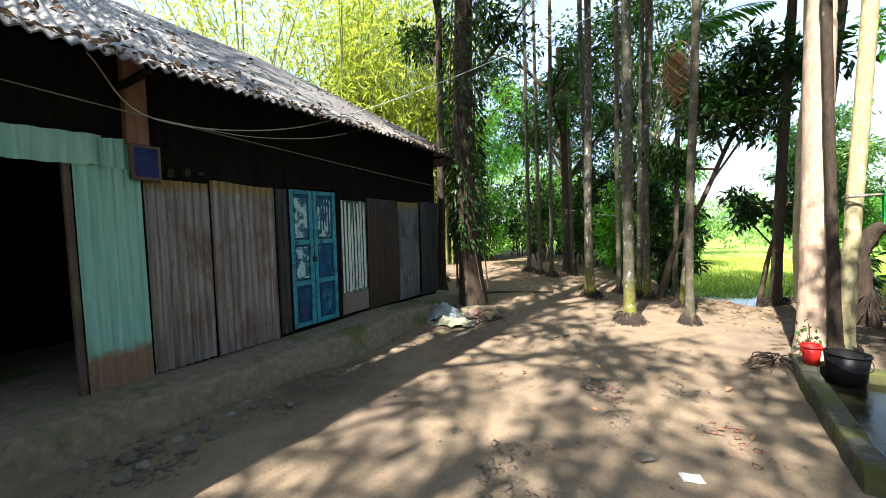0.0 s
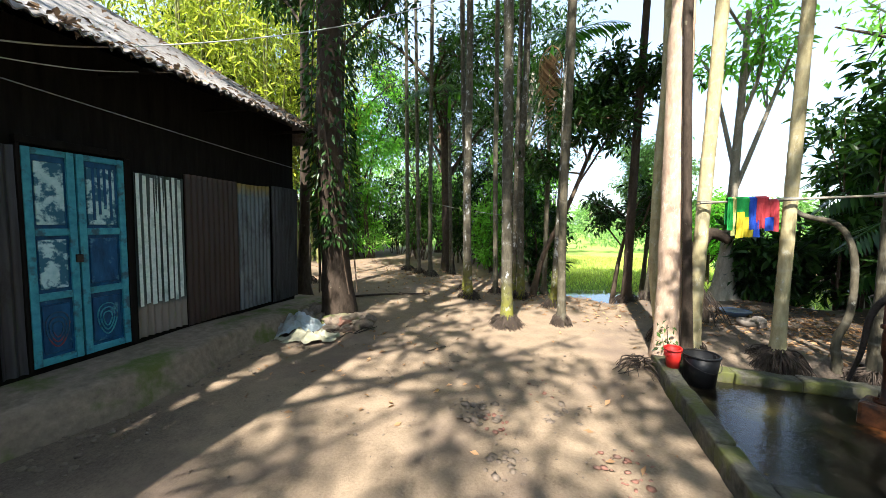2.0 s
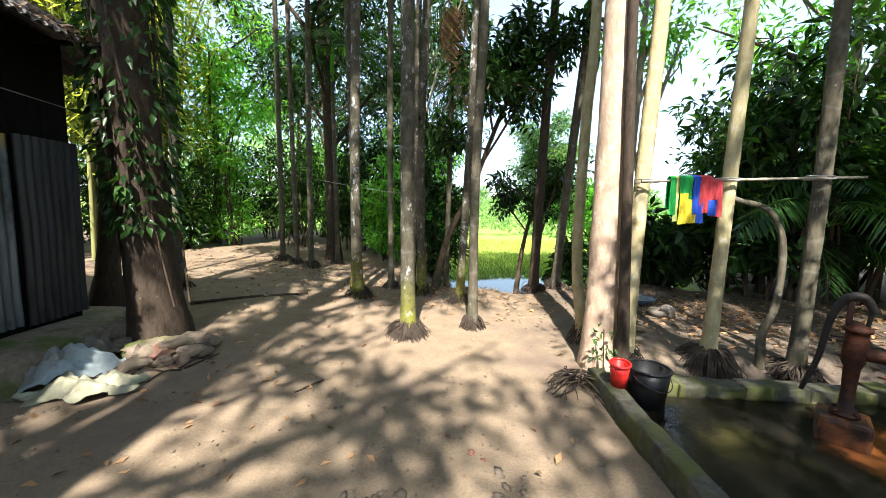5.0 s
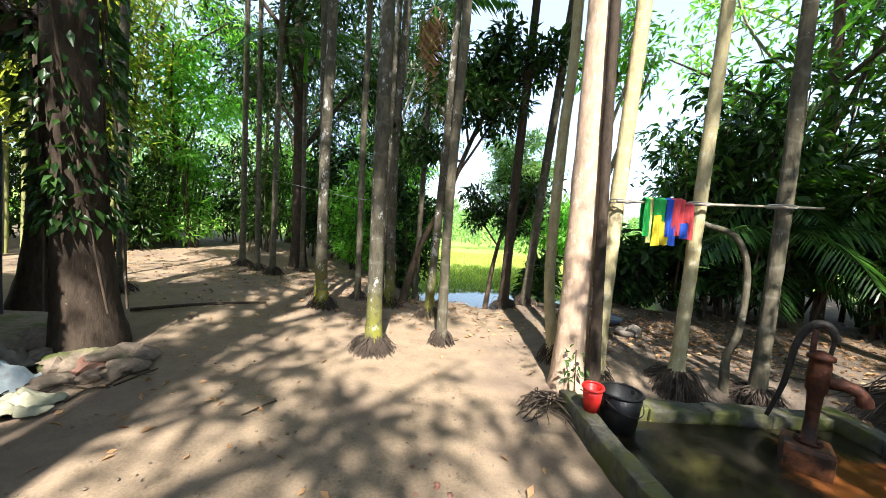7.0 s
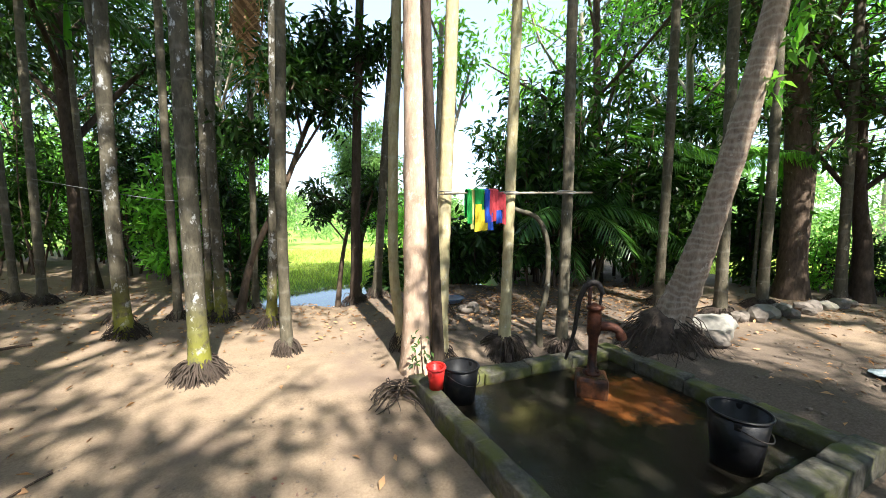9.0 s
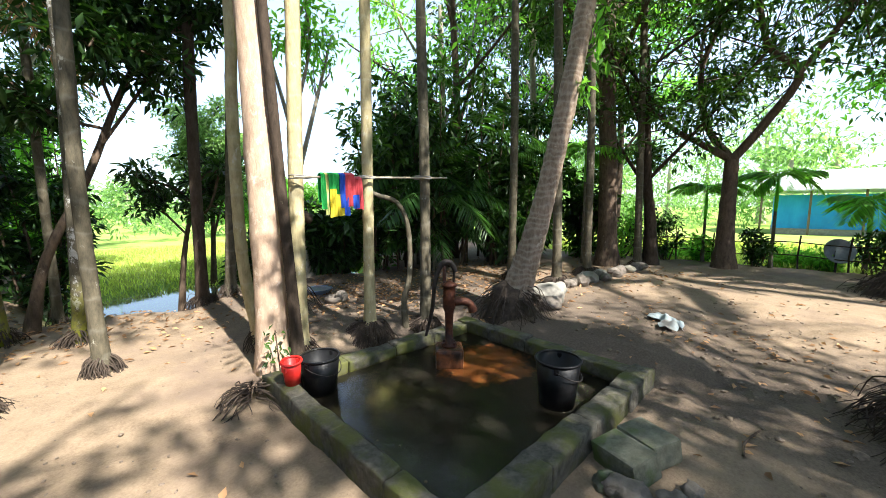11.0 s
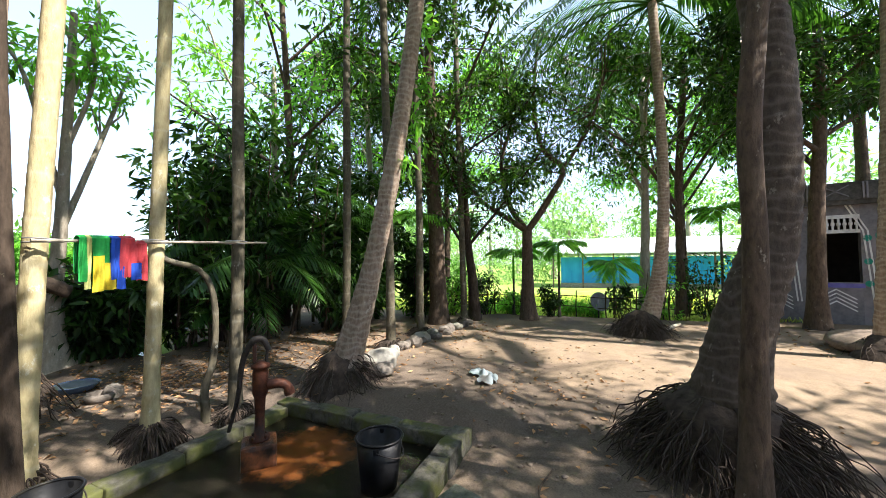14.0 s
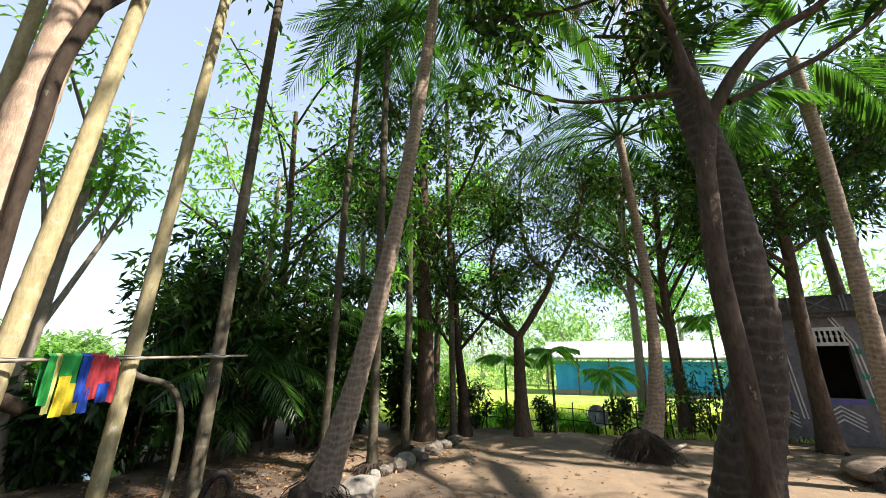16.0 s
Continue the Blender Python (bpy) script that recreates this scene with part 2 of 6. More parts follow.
def gz(x, y):
    """The height of the ground."""
    x, y = np.asarray(x, float), np.asarray(y, float)
    z = 0.07 + 0.10 * smooth(2, 8, y) * smooth(3.5, 0.5, x) + 0.02 * waves(x, y, 1.1, 3)
    z = z + 0.17 * np.maximum(np.maximum(smooth(4.1, 4.7, x) * smooth(0.5, 1.6, y), smooth(4.8, 8, x)), smooth(3.5, 3.9, y) * smooth(2.0, 2.8, x))
    z = z + 0.04 * smooth(6, 12, y) * waves(x, y, 0.7, 5)
    shore = 7.3 + 0.25 * np.sin(x * 1.7) + 0.15 * np.sin(x * 4.1 + 1)
    pond = smooth(shore - 0.5, shore + 1.6, y) * smooth(0.3, 1.3, x - 0.05 * (y - 7)) * smooth(0.9, 0.0, (x - 5.2 - 0.6 * (y - 7)) / 2)
    z = z * (1 - pond) - (0.62 - 0.3 * smooth(10.2, 12.0, y + 0.3 * np.sin(x * 1.3))) * pond
    field = smooth(11.6, 13.5, x) * smooth(8, 5, y)
    z = z * (1 - field) - 0.05 * field
    return z


def gzf(x, y):
    return float(gz(x, y))


# ---- ground, pond, field ----
def earth_mat():
    m, nt, b = nodes_of("earth")
    fine = noise_tex(nt, 55, 6, 0.7, None, True)
    mid = noise_tex(nt, 6, 6, 0.65, None, True)
    big = noise_tex(nt, 0.8, 5, 0.6, None, True)
    col = ramp(nt, mid, [(0.3, (0.14, 0.1, 0.065)), (0.7, (0.24, 0.18, 0.12))])
    col = mix(nt, ramp(nt, fine, [(0.35, (0, 0, 0)), (0.75, (1, 1, 1))]), col, (0.28, 0.212, 0.142))
    col = mix(nt, ramp(nt, big, [(0.5, (0, 0, 0)), (0.66, (0.75, 0.75, 0.75))]), col, (0.15, 0.11, 0.085))
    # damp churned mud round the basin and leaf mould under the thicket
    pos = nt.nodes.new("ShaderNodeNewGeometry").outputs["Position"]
    # last two centres: darker earth by the old palm and the plinth
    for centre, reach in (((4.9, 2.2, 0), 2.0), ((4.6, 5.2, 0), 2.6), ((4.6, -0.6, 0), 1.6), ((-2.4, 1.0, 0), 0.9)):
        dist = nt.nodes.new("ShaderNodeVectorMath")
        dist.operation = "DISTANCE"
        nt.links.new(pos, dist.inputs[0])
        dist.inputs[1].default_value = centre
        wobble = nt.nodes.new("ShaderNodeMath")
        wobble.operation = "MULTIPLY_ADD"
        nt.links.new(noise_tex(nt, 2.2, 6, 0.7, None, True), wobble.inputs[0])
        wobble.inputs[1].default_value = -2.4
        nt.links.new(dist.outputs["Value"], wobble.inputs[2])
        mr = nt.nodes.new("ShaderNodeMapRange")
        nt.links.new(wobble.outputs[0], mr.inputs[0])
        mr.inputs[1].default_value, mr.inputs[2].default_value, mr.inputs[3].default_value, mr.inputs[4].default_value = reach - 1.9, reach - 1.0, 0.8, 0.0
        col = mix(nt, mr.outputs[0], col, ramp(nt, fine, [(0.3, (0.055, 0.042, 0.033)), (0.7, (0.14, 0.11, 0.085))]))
    sep = nt.nodes.new("ShaderNodeSeparateXYZ")
    nt.links.new(nt.nodes.new("ShaderNodeNewGeometry").outputs["Position"], sep.inputs[0])
    # grass cover of the pond bed and of the field beyond the yard
    low = nt.nodes.new("ShaderNodeMapRange")
    nt.links.new(sep.outputs[2], low.inputs[0])
    low.inputs[1].default_value, low.inputs[2].default_value = -0.18, -0.34
    east = nt.nodes.new("ShaderNodeMapRange")
    nt.links.new(sep.outputs[0], east.inputs[0])
    east.inputs[1].default_value, east.inputs[2].default_value = 12.2, 13.2
    far = nt.nodes.new("ShaderNodeMapRange")
    nt.links.new(sep.outputs[1], far.inputs[0])
    far.inputs[1].default_value, far.inputs[2].default_value = 17, 22
    mx = nt.nodes.new("ShaderNodeMath")
    mx.operation = "MAXIMUM"
    nt.links.new(low.outputs[0], mx.inputs[0])
    nt.links.new(east.outputs[0], mx.inputs[1])
    mx2 = nt.nodes.new("ShaderNodeMath")
    mx2.operation = "MAXIMUM"
    nt.links.new(mx.outputs[0], mx2.inputs[0])
    nt.links.new(far.outputs[0], mx2.inputs[1])
    green = ramp(nt, noise_tex(nt, 0.7, 6, 0.65, None, True), [(0.32, (0.15, 0.24, 0.035)), (0.68, (0.33, 0.42, 0.09))])
    col = mix(nt, mx2.outputs[0], col, green)
    nt.links.new(col, b.inputs["Base Color"])
    b.inputs["Roughness"].default_value = 0.95
    b.inputs["Specular IOR Level"].default_value = 0.15
    bump(nt, b, mix(nt, 0.5, fine, mid), 0.5, 0.03)
    return m


def axis_lines(lo, hi, step, reach=1500):
    core = np.arange(lo, hi + step / 2, step)
    grow = [step]
    while sum(grow) < reach:
        grow.append(grow[-1] * 1.22)
    grow = np.cumsum(grow)
    return np.concatenate([lo - grow[::-1], core, hi + grow])


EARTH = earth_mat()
xs, ys = axis_lines(-3.2, 10.5, 0.045), axis_lines(-2.2, 8.0, 0.045)
gx, gy = np.meshgrid(xs, ys, indexing="ij")
zz = gz(gx, gy)
near = smooth(14, 9, np.hypot(gx - 3, gy - 3))
zz = zz + near * (0.008 * waves(gx, gy, 0.12, 21, 14) + 0.014 * np.maximum(0, waves(gx, gy, 0.3, 22, 12) - 0.6))
trodden = smooth(1.2, 0.2, np.hypot((gx - 4.9) / 1.6, (gy - 1.0) / 1.3))
zz = zz + trodden * (0.016 * np.clip(waves(gx, gy, 0.06, 23, 16), -1, 1.4) + 0.008 * waves(gx, gy, 0.03, 24, 12))
under = (gx > 2.05) & (gx < 4.2) & (gy > 1.45) & (gy < 3.45)
zz = np.where(under, np.minimum(zz, -0.02), zz)
idx = np.arange(gx.size).reshape(gx.shape)
GF = np.stack([idx[:-1, :-1], idx[1:, :-1], idx[1:, 1:], idx[:-1, 1:]], -1).reshape(-1, 4)
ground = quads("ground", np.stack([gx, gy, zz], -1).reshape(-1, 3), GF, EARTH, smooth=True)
tagged(ground, "bare trodden earth yard with grassy field and pond bed beyond", "ground", kind="structure")


def water_mat(name, tint, rough):
    m, nt, b = nodes_of(name)
    b.inputs["Base Color"].default_value = (*tint, 1)
    b.inputs["Roughness"].default_value = rough
    b.inputs["Specular IOR Level"].default_value = 0.6
    bump(nt, b, noise_tex(nt, 7, 3, 0.5, None, True), 0.06, 0.02)
    return m


pond = raw("water", [(0.2, 7.0, -0.42), (10, 7.0, -0.42), (10, 12.5, -0.42), (0.2, 12.5, -0.42)], [(0, 1, 2, 3)], water_mat("pond_water", (0.13, 0.15, 0.06), 0.06))
tagged(pond, "shallow muddy green pond water among grass", "pond", kind="structure")

# ---- tin house ----
HX, HY0, HY1 = -3.09, -4.6, 4.75
EAVE_X, EAVE_Z = -2.45, 2.90
ROOF_RUN, ROOF_TAN = 2.7, 0.62


def tin_mat(name, dark, light, rust, rust_amount, metal=0.25, rough=0.5, band=None, band_z=(2.02, 2.1), foot=None, foot_z=0.62):
    """Old corrugated sheet: streaks down the sheet, rust patches, and a stained band at the top or foot."""
    m, nt, b = nodes_of(name)
    streak = noise_tex(nt, 26, 5, 0.65, (1, 1, 0.06), True)
    col = ramp(nt, streak, [(0.3, dark), (0.7, light)])
    patch = noise_tex(nt, 3.2, 7, 0.72, (1, 1, 0.5), True)
    fac = ramp(nt, patch, [(rust_amount, (0, 0, 0)), (rust_amount + 0.14, (1, 1, 1))])
    col = mix(nt, fac, col, rust)
    sep = nt.nodes.new("ShaderNodeSeparateXYZ")
    nt.links.new(nt.nodes.new("ShaderNodeNewGeometry").outputs["Position"], sep.inputs[0])
    wob = nt.nodes.new("ShaderNodeMath")
    wob.operation = "MULTIPLY_ADD"
    nt.links.new(noise_tex(nt, 9, 4, 0.6, None, True), wob.inputs[0])
    wob.inputs[1].default_value = 0.16
    nt.links.new(sep.outputs[2], wob.inputs[2])
    for c, (z0, z1) in ((band, band_z), (foot, (foot_z + 0.12, foot_z + 0.04))):
        if c:
            mr = nt.nodes.new("ShaderNodeMapRange")
            nt.links.new(wob.outputs[0], mr.inputs[0])
            mr.inputs[1].default_value, mr.inputs[2].default_value = z0, z1
            col = mix(nt, mr.outputs[0], col, c)
    nt.links.new(col, b.inputs["Base Color"])
    b.inputs["Metallic"].default_value, b.inputs["Roughness"].default_value = metal, rough
    bump(nt, b, patch, 0.25, 0.01)
    return m


TIN_TEAL = tin_mat("tin_teal", (0.2, 0.42, 0.36), (0.34, 0.6, 0.5), (0.42, 0.58, 0.46), 0.62, 0.0, 0.55, foot=(0.24, 0.16, 0.1), foot_z=0.66)
TIN_GREY = tin_mat("tin_grey", (0.12, 0.105, 0.105), (0.36, 0.335, 0.33), (0.15, 0.1, 0.08), 0.5, 0.35, 0.42, band=(0.22, 0.15, 0.05), band_z=(2.08, 2.16))
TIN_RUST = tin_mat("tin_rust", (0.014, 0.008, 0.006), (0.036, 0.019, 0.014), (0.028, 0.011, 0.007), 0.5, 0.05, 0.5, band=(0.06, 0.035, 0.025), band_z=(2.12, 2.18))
TIN_BLUE = tin_mat("tin_bluegrey", (0.06, 0.08, 0.1), (0.17, 0.2, 0.225), (0.045, 0.045, 0.05), 0.5, 0.4, 0.4, band=(0.22, 0.16, 0.04), band_z=(2.0, 2.14))
TIN_DARK = tin_mat("tin_dark", (0.02, 0.02, 0.022), (0.055, 0.055, 0.06), (0.016, 0.014, 0.014), 0.55, 0.3, 0.5)
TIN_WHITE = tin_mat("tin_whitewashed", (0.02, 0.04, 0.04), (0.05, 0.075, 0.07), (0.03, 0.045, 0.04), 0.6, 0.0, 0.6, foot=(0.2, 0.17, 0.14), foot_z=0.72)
WHITEWASH = surf("whitewash", (0.5, 0.6, 0.56), (0.72, 0.78, 0.74), 30, 0.7, 0.2, (0.3, 0.38, 0.36), 6)
TIN_ROOF = tin_mat("tin_roof", (0.12, 0.115, 0.11), (0.3, 0.28, 0.26), (0.13, 0.1, 0.075), 0.55, 0.3, 0.5)
# near-black colour stands in for the shade under the eaves and indoors
SHADE_BLACK = surf("shade_black_boards", (0.005, 0.0045, 0.004), (0.014, 0.0125, 0.011), 18, 0.9, 0.3, stretch=(1, 1, 0.1), spec=0.08)
MUD = surf("mud_plinth", (0.15, 0.115, 0.082), (0.28, 0.22, 0.16), 14, 0.95, 0.8, (0.1, 0.12, 0.03), 2.0, (0.53, 0.65), world_space=True, dist=0.03)
POST = surf("red_post", (0.13, 0.07, 0.05), (0.27, 0.15, 0.11), 16, 0.8, 0.3, stretch=(1, 1, 0.2))
WOOD_DARK = surf("old_wood", (0.07, 0.05, 0.035), (0.16, 0.12, 0.09), 18, 0.8, 0.4, stretch=(1, 1, 0.15))


def corrugated(name, material, y0, y1, z0, z1, x, parent, label="", pitch=0.075, depth=0.015, ragged=0.0, seed=1, lean=0.0):
    """A sheet in the y-z plane with ridges running up it; ragged: how uneven its top and foot are."""
    rng = np.random.RandomState(seed)
    n = max(8, int((y1 - y0) / pitch * 8))
    y = np.linspace(y0, y1, n + 1)
    prof = x + depth * np.cos((y - y0) / pitch * 2 * np.pi)
    zs = np.linspace(0, 1, 7)
    jt, jb = ragged * waves(y, y * 0, 0.2, seed, 5), ragged * 0.5 * waves(y, y * 0, 0.25, seed + 1, 5)
    front = []
    for k, t in enumerate(zs):
        dent = 0.006 * waves(y, y * 0 + t * 2, 0.35, seed + 2, 6)
        front.append(np.stack([prof + dent + lean * t, y, (z0 + jb) * (1 - t) + (z1 + jt) * t], -1))
    front = np.stack(front)
    back = front - (0.004, 0, 0)
    V = np.concatenate([front.reshape(-1, 3), back.reshape(-1, 3)])
    m = n + 1
    i = np.arange(7 * m).reshape(7, m)
    F = np.stack([i[:-1, :-1], i[:-1, 1:], i[1:, 1:], i[1:, :-1]], -1).reshape(-1, 4)
    F = np.concatenate([F, F[:, ::-1] + 7 * m])
    return quads(name, V, F, material, parent, label, smooth=True)


house = thing("tin_house", "long low village house clad in old patched corrugated tin", "house", 0, 0, 0)
W = part("wall", box(bmesh.new(), HX - 0.14, HX - 0.04, -0.5, HY1 - 0.04, 0.2, 3.1), SHADE_BLACK, house, "near-black inner boarding, eave shade put into its colour")
part("wall", box(bmesh.new(), HX - 0.14, HX - 0.04, HY0, -1.9, 0.2, 3.1), SHADE_BLACK, house)
part("wall", box(bmesh.new(), HX - 0.14, HX - 0.04, -1.9, -0.5, 2.25, 3.1), SHADE_BLACK, house)
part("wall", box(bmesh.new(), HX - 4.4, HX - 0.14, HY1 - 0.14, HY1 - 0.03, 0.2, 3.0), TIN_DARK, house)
part("wall", box(bmesh.new(), HX - 4.4, HX - 0.14, HY0, HY0 + 0.1, 0.2, 3.0), SHADE_BLACK, house)
part("wall", box(bmesh.new(), HX - 4.4, HX - 4.3, HY0 + 0.1, HY1 - 0.14, 0.2, 3.0), SHADE_BLACK, house)
part("wall", box(bmesh.new(), HX - 2.6, HX - 2.5, HY0 + 0.1, HY1 - 0.14, 0.2, 2.9), SHADE_BLACK, house)
part("ceiling", box(bmesh.new(), HX - 4.3, HX - 0.14, HY0 + 0.1, HY1 - 0.14, 2.95, 2.99), SHADE_BLACK, house)

# the front, sheet by sheet, from the open doorway to the far corner
Z0 = 0.36
SHEETS = [
    # y0, y1, z0, z1, material, out, label
    (-0.55, -0.115, 0.33, 2.2, TIN_TEAL, 0.012, "teal painted corrugated sheet, rusty brown at the foot"),
    (-0.10, 0.44, 0.36, 2.13, TIN_GREY, 0.0, "grey weathered corrugated sheet"),
    (0.455, 1.175, 0.36, 2.15, TIN_GREY, 0.0, "grey weathered corrugated sheet"),
    (1.185, 1.33, 0.38, 2.14, TIN_DARK, -0.01, "narrow dark tin strip"),
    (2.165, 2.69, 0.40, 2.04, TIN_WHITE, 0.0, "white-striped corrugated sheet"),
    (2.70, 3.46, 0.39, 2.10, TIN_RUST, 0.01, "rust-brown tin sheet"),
    (3.475, 4.11, 0.38, 2.08, TIN_BLUE, 0.0, "blue-grey corrugated sheet stained yellow at the top"),
    (4.12, 4.75, 0.36, 2.10, TIN_DARK, 0.005, "dark corrugated sheet"),
]
for k, (y0, y1, z0, z1, m, o, lab) in enumerate(SHEETS):
    corrugated("tin_sheet", m, y0, y1, z0, z1, HX + o, house, lab, ragged=0.012, seed=40 + k)
for k in range(8):
    yy = 2.19 + 0.062 * k
    bm = box(bmesh.new(), HX + 0.011, HX + 0.015, yy, yy + 0.032 + 0.006 * (k % 3), 0.72 + 0.02 * (k % 2), 2.04 - 0.015 * (k % 3))
    part("white_stripe", bm, WHITEWASH, house)
corrugated("tin_sheet", TIN_TEAL, -2.05, -0.36, 2.2, 2.43, HX + 0.03, house, "pale green lintel strip of corrugated tin", pitch=0.16, depth=0.018, ragged=0.02, seed=60)
corrugated("tin_sheet", TIN_TEAL, -0.38, -0.14, 2.19, 2.43, HX + 0.022, house, "", ragged=0.015, seed=61)
box_part("door_jamb", HX - 0.06, HX + 0.005, -0.6, -0.555, 0.33, 2.2, WOOD_DARK, house)
corrugated("tin_sheet", TIN_TEAL, -2.9, -1.9, 0.33, 2.3, HX + 0.01, house, "", seed=62)
corrugated("tin_sheet", TIN_GREY, -4.6, -2.92, 0.33, 2.3, HX + 0.01, house, "", seed=63)

# plinth of packed mud, uneven and rounded
n = 130
py = np.linspace(HY0 - 0.4, HY1 + 0.35, n)
px = -2.58 + 0.05 * waves(py, py * 0, 0.6, 71) - 0.12 * smooth(3.0, 4.8, py) + 0.16 * smooth(0.35, 0.1, np.abs(py - 1.85) / 2.2)
top = 0.335 + 0.02 * waves(py, py * 0, 0.8, 72) - 0.03 * smooth(3, 5, py)
prof = []
for s, h in ((-1.9, 1.0), (-0.35, 1.03), (-0.12, 1.0), (-0.03, 0.93), (0.0, 0.78), (0.02, 0.4), (0.05, 0.05), (0.1, -0.4)):
    base = gz(px + 0.1, py)
    wob = 0.02 * waves(py, py * 0 + s * 9, 0.18, 73)
    prof.append(np.stack([px + s + wob * (s > -0.3), py, base + (top - base) * h + 0.4 * wob * (s > -1)], -1))
prof = np.stack(prof, 1)
i = np.arange(n * 8).reshape(n, 8)
PF = np.stack([i[:-1, :-1], i[1:, :-1], i[1:, 1:], i[:-1, 1:]], -1).reshape(-1, 4)
plinth = quads("plinth", prof.reshape(-1, 3), PF, MUD, house, "packed mud plinth with green moss stains", smooth=True)
box_part("floor_slab", HX - 4.3, HX - 0.2, HY0 + 0.1, HY1 - 0.2, 0.0, 0.29, MUD, house)


# roof: hipped, of overlapping corrugated sheets
def roof_side(p_low0, p_low1, p_up0, p_up1, material, name):
    """One slope between an eave line and an upper line, corrugated across its fall."""
    p_low0, p_low1, p_up0, p_up1 = map(np.array, (p_low0, p_low1, p_up0, p_up1))
    L = np.linalg.norm(p_low1 - p_low0)
    n = int(L / 0.09 * 6)
    u = np.linspace(0, 1, n + 1)[:, None]
    low, up = p_low0 + (p_low1 - p_low0) * u, p_up0 + (p_up1 - p_up0) * u
    nor = np.cross(p_low1 - p_low0, (p_up0 + p_up1 - p_low0 - p_low1))
    nor = nor / np.linalg.norm(nor)
    nor = nor if nor[2] > 0 else -nor
    wave = 0.016 * np.cos(u * L / 0.09 * 2 * np.pi)
    sag = 0.02 * waves(u[:, 0] * L, u[:, 0] * 0, 0.9, 77)[:, None]
    rows = [low + (up - low) * t + nor * (wave + sag * (1 - t)) for t in np.linspace(0, 1, 6)]
    top_ = np.stack(rows)
    V = np.concatenate([top_.reshape(-1, 3), (top_ - nor * 0.012).reshape(-1, 3)])
    m = n + 1
    i = np.arange(6 * m).reshape(6, m)
    F = np.stack([i[:-1, :-1], i[:-1, 1:], i[1:, 1:], i[1:, :-1]], -1).reshape(-1, 4)
    edge = np.stack([i[0, :-1], i[0, 1:], i[0, 1:] + 6 * m, i[0, :-1] + 6 * m], -1)
    return quads(name, V, np.concatenate([F, F[:, ::-1] + 6 * m, edge]), material, house, "rusty corrugated roof strewn with fallen leaves", smooth=True)


ex, ey0, ey1, ez = EAVE_X, HY0 - 0.6, 5.1, EAVE_Z
rz_ = ez + ROOF_RUN * ROOF_TAN
roof_side((ex, ey0, ez), (ex, ey1, ez), (ex - ROOF_RUN, ey0 + ROOF_RUN, rz_), (ex - ROOF_RUN, ey1 - ROOF_RUN, rz_), TIN_ROOF, "roof")
roof_side((ex - 2 * ROOF_RUN, ey0, ez), (ex - 2 * ROOF_RUN, ey1, ez), (ex - ROOF_RUN, ey0 + ROOF_RUN, rz_), (ex - ROOF_RUN, ey1 - ROOF_RUN, rz_), TIN_ROOF, "roof")
roof_side((ex - 2 * ROOF_RUN, ey1, ez), (ex, ey1, ez), (ex - ROOF_RUN, ey1 - ROOF_RUN, rz_), (ex - ROOF_RUN - 0.01, ey1 - ROOF_RUN, rz_), TIN_ROOF, "roof")
roof_side((ex - 2 * ROOF_RUN, ey0, ez), (ex, ey0, ez), (ex - ROOF_RUN, ey0 + ROOF_RUN, rz_), (ex - ROOF_RUN - 0.01, ey0 + ROOF_RUN, rz_), TIN_ROOF, "roof")
for t in np.linspace(0.06, 0.9, 9):
    yy = ey0 + (ey1 - ey0) * t
    box_part("rafter", ex - 0.62, ex - 0.05, yy, yy + 0.06, ez - 0.055, ez - 0.025, SHADE_BLACK, house)
box_part("wall_post", HX - 0.02, HX + 0.08, -0.21, -0.05, 2.40, 3.12, POST, house, "reddish timber post below the eaves", 0.012)

# ---- pump basin ----
CONC = surf("mossy_concrete", (0.028, 0.026, 0.02), (0.125, 0.115, 0.09), 16, 0.85, 0.6, (0.075, 0.08, 0.02), 3.4, (0.46, 0.6), world_space=True)


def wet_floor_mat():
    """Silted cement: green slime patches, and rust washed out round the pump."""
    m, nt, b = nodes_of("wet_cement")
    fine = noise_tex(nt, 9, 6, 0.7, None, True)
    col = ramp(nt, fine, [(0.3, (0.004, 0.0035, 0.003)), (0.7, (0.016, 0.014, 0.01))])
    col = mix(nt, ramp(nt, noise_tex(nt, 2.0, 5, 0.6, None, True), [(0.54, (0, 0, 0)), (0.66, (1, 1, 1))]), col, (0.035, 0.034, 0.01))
    dist = nt.nodes.new("ShaderNodeVectorMath")
    dist.operation = "DISTANCE"
    nt.links.new(nt.nodes.new("ShaderNodeNewGeometry").outputs["Position"], dist.inputs[0])
    dist.inputs[1].default_value = (3.6, 2.55, 0.07)
    mad = nt.nodes.new("ShaderNodeMath")
    mad.operation = "MULTIPLY_ADD"
    nt.links.new(noise_tex(nt, 4, 6, 0.7, None, True), mad.inputs[0])
    mad.inputs[1].default_value = -1.2
    nt.links.new(dist.outputs["Value"], mad.inputs[2])
    mr = nt.nodes.new("ShaderNodeMapRange")
    nt.links.new(mad.outputs[0], mr.inputs[0])
    mr.inputs[1].default_value, mr.inputs[2].default_value, mr.inputs[3].default_value, mr.inputs[4].default_value = -0.32, -0.12, 0.9, 0.0
    col = mix(nt, mr.outputs[0], col, (0.24, 0.085, 0.02))
    nt.links.new(col, b.inputs["Base Color"])
    b.inputs["Roughness"].default_value = 0.5
    bump(nt, b, fine, 0.5, 0.02)
    return m


WETFLOOR = wet_floor_mat()
basin = thing("pump_basin", "low mossy concrete basin holding dark water round the hand pump", "basin", 0, 0, 0)
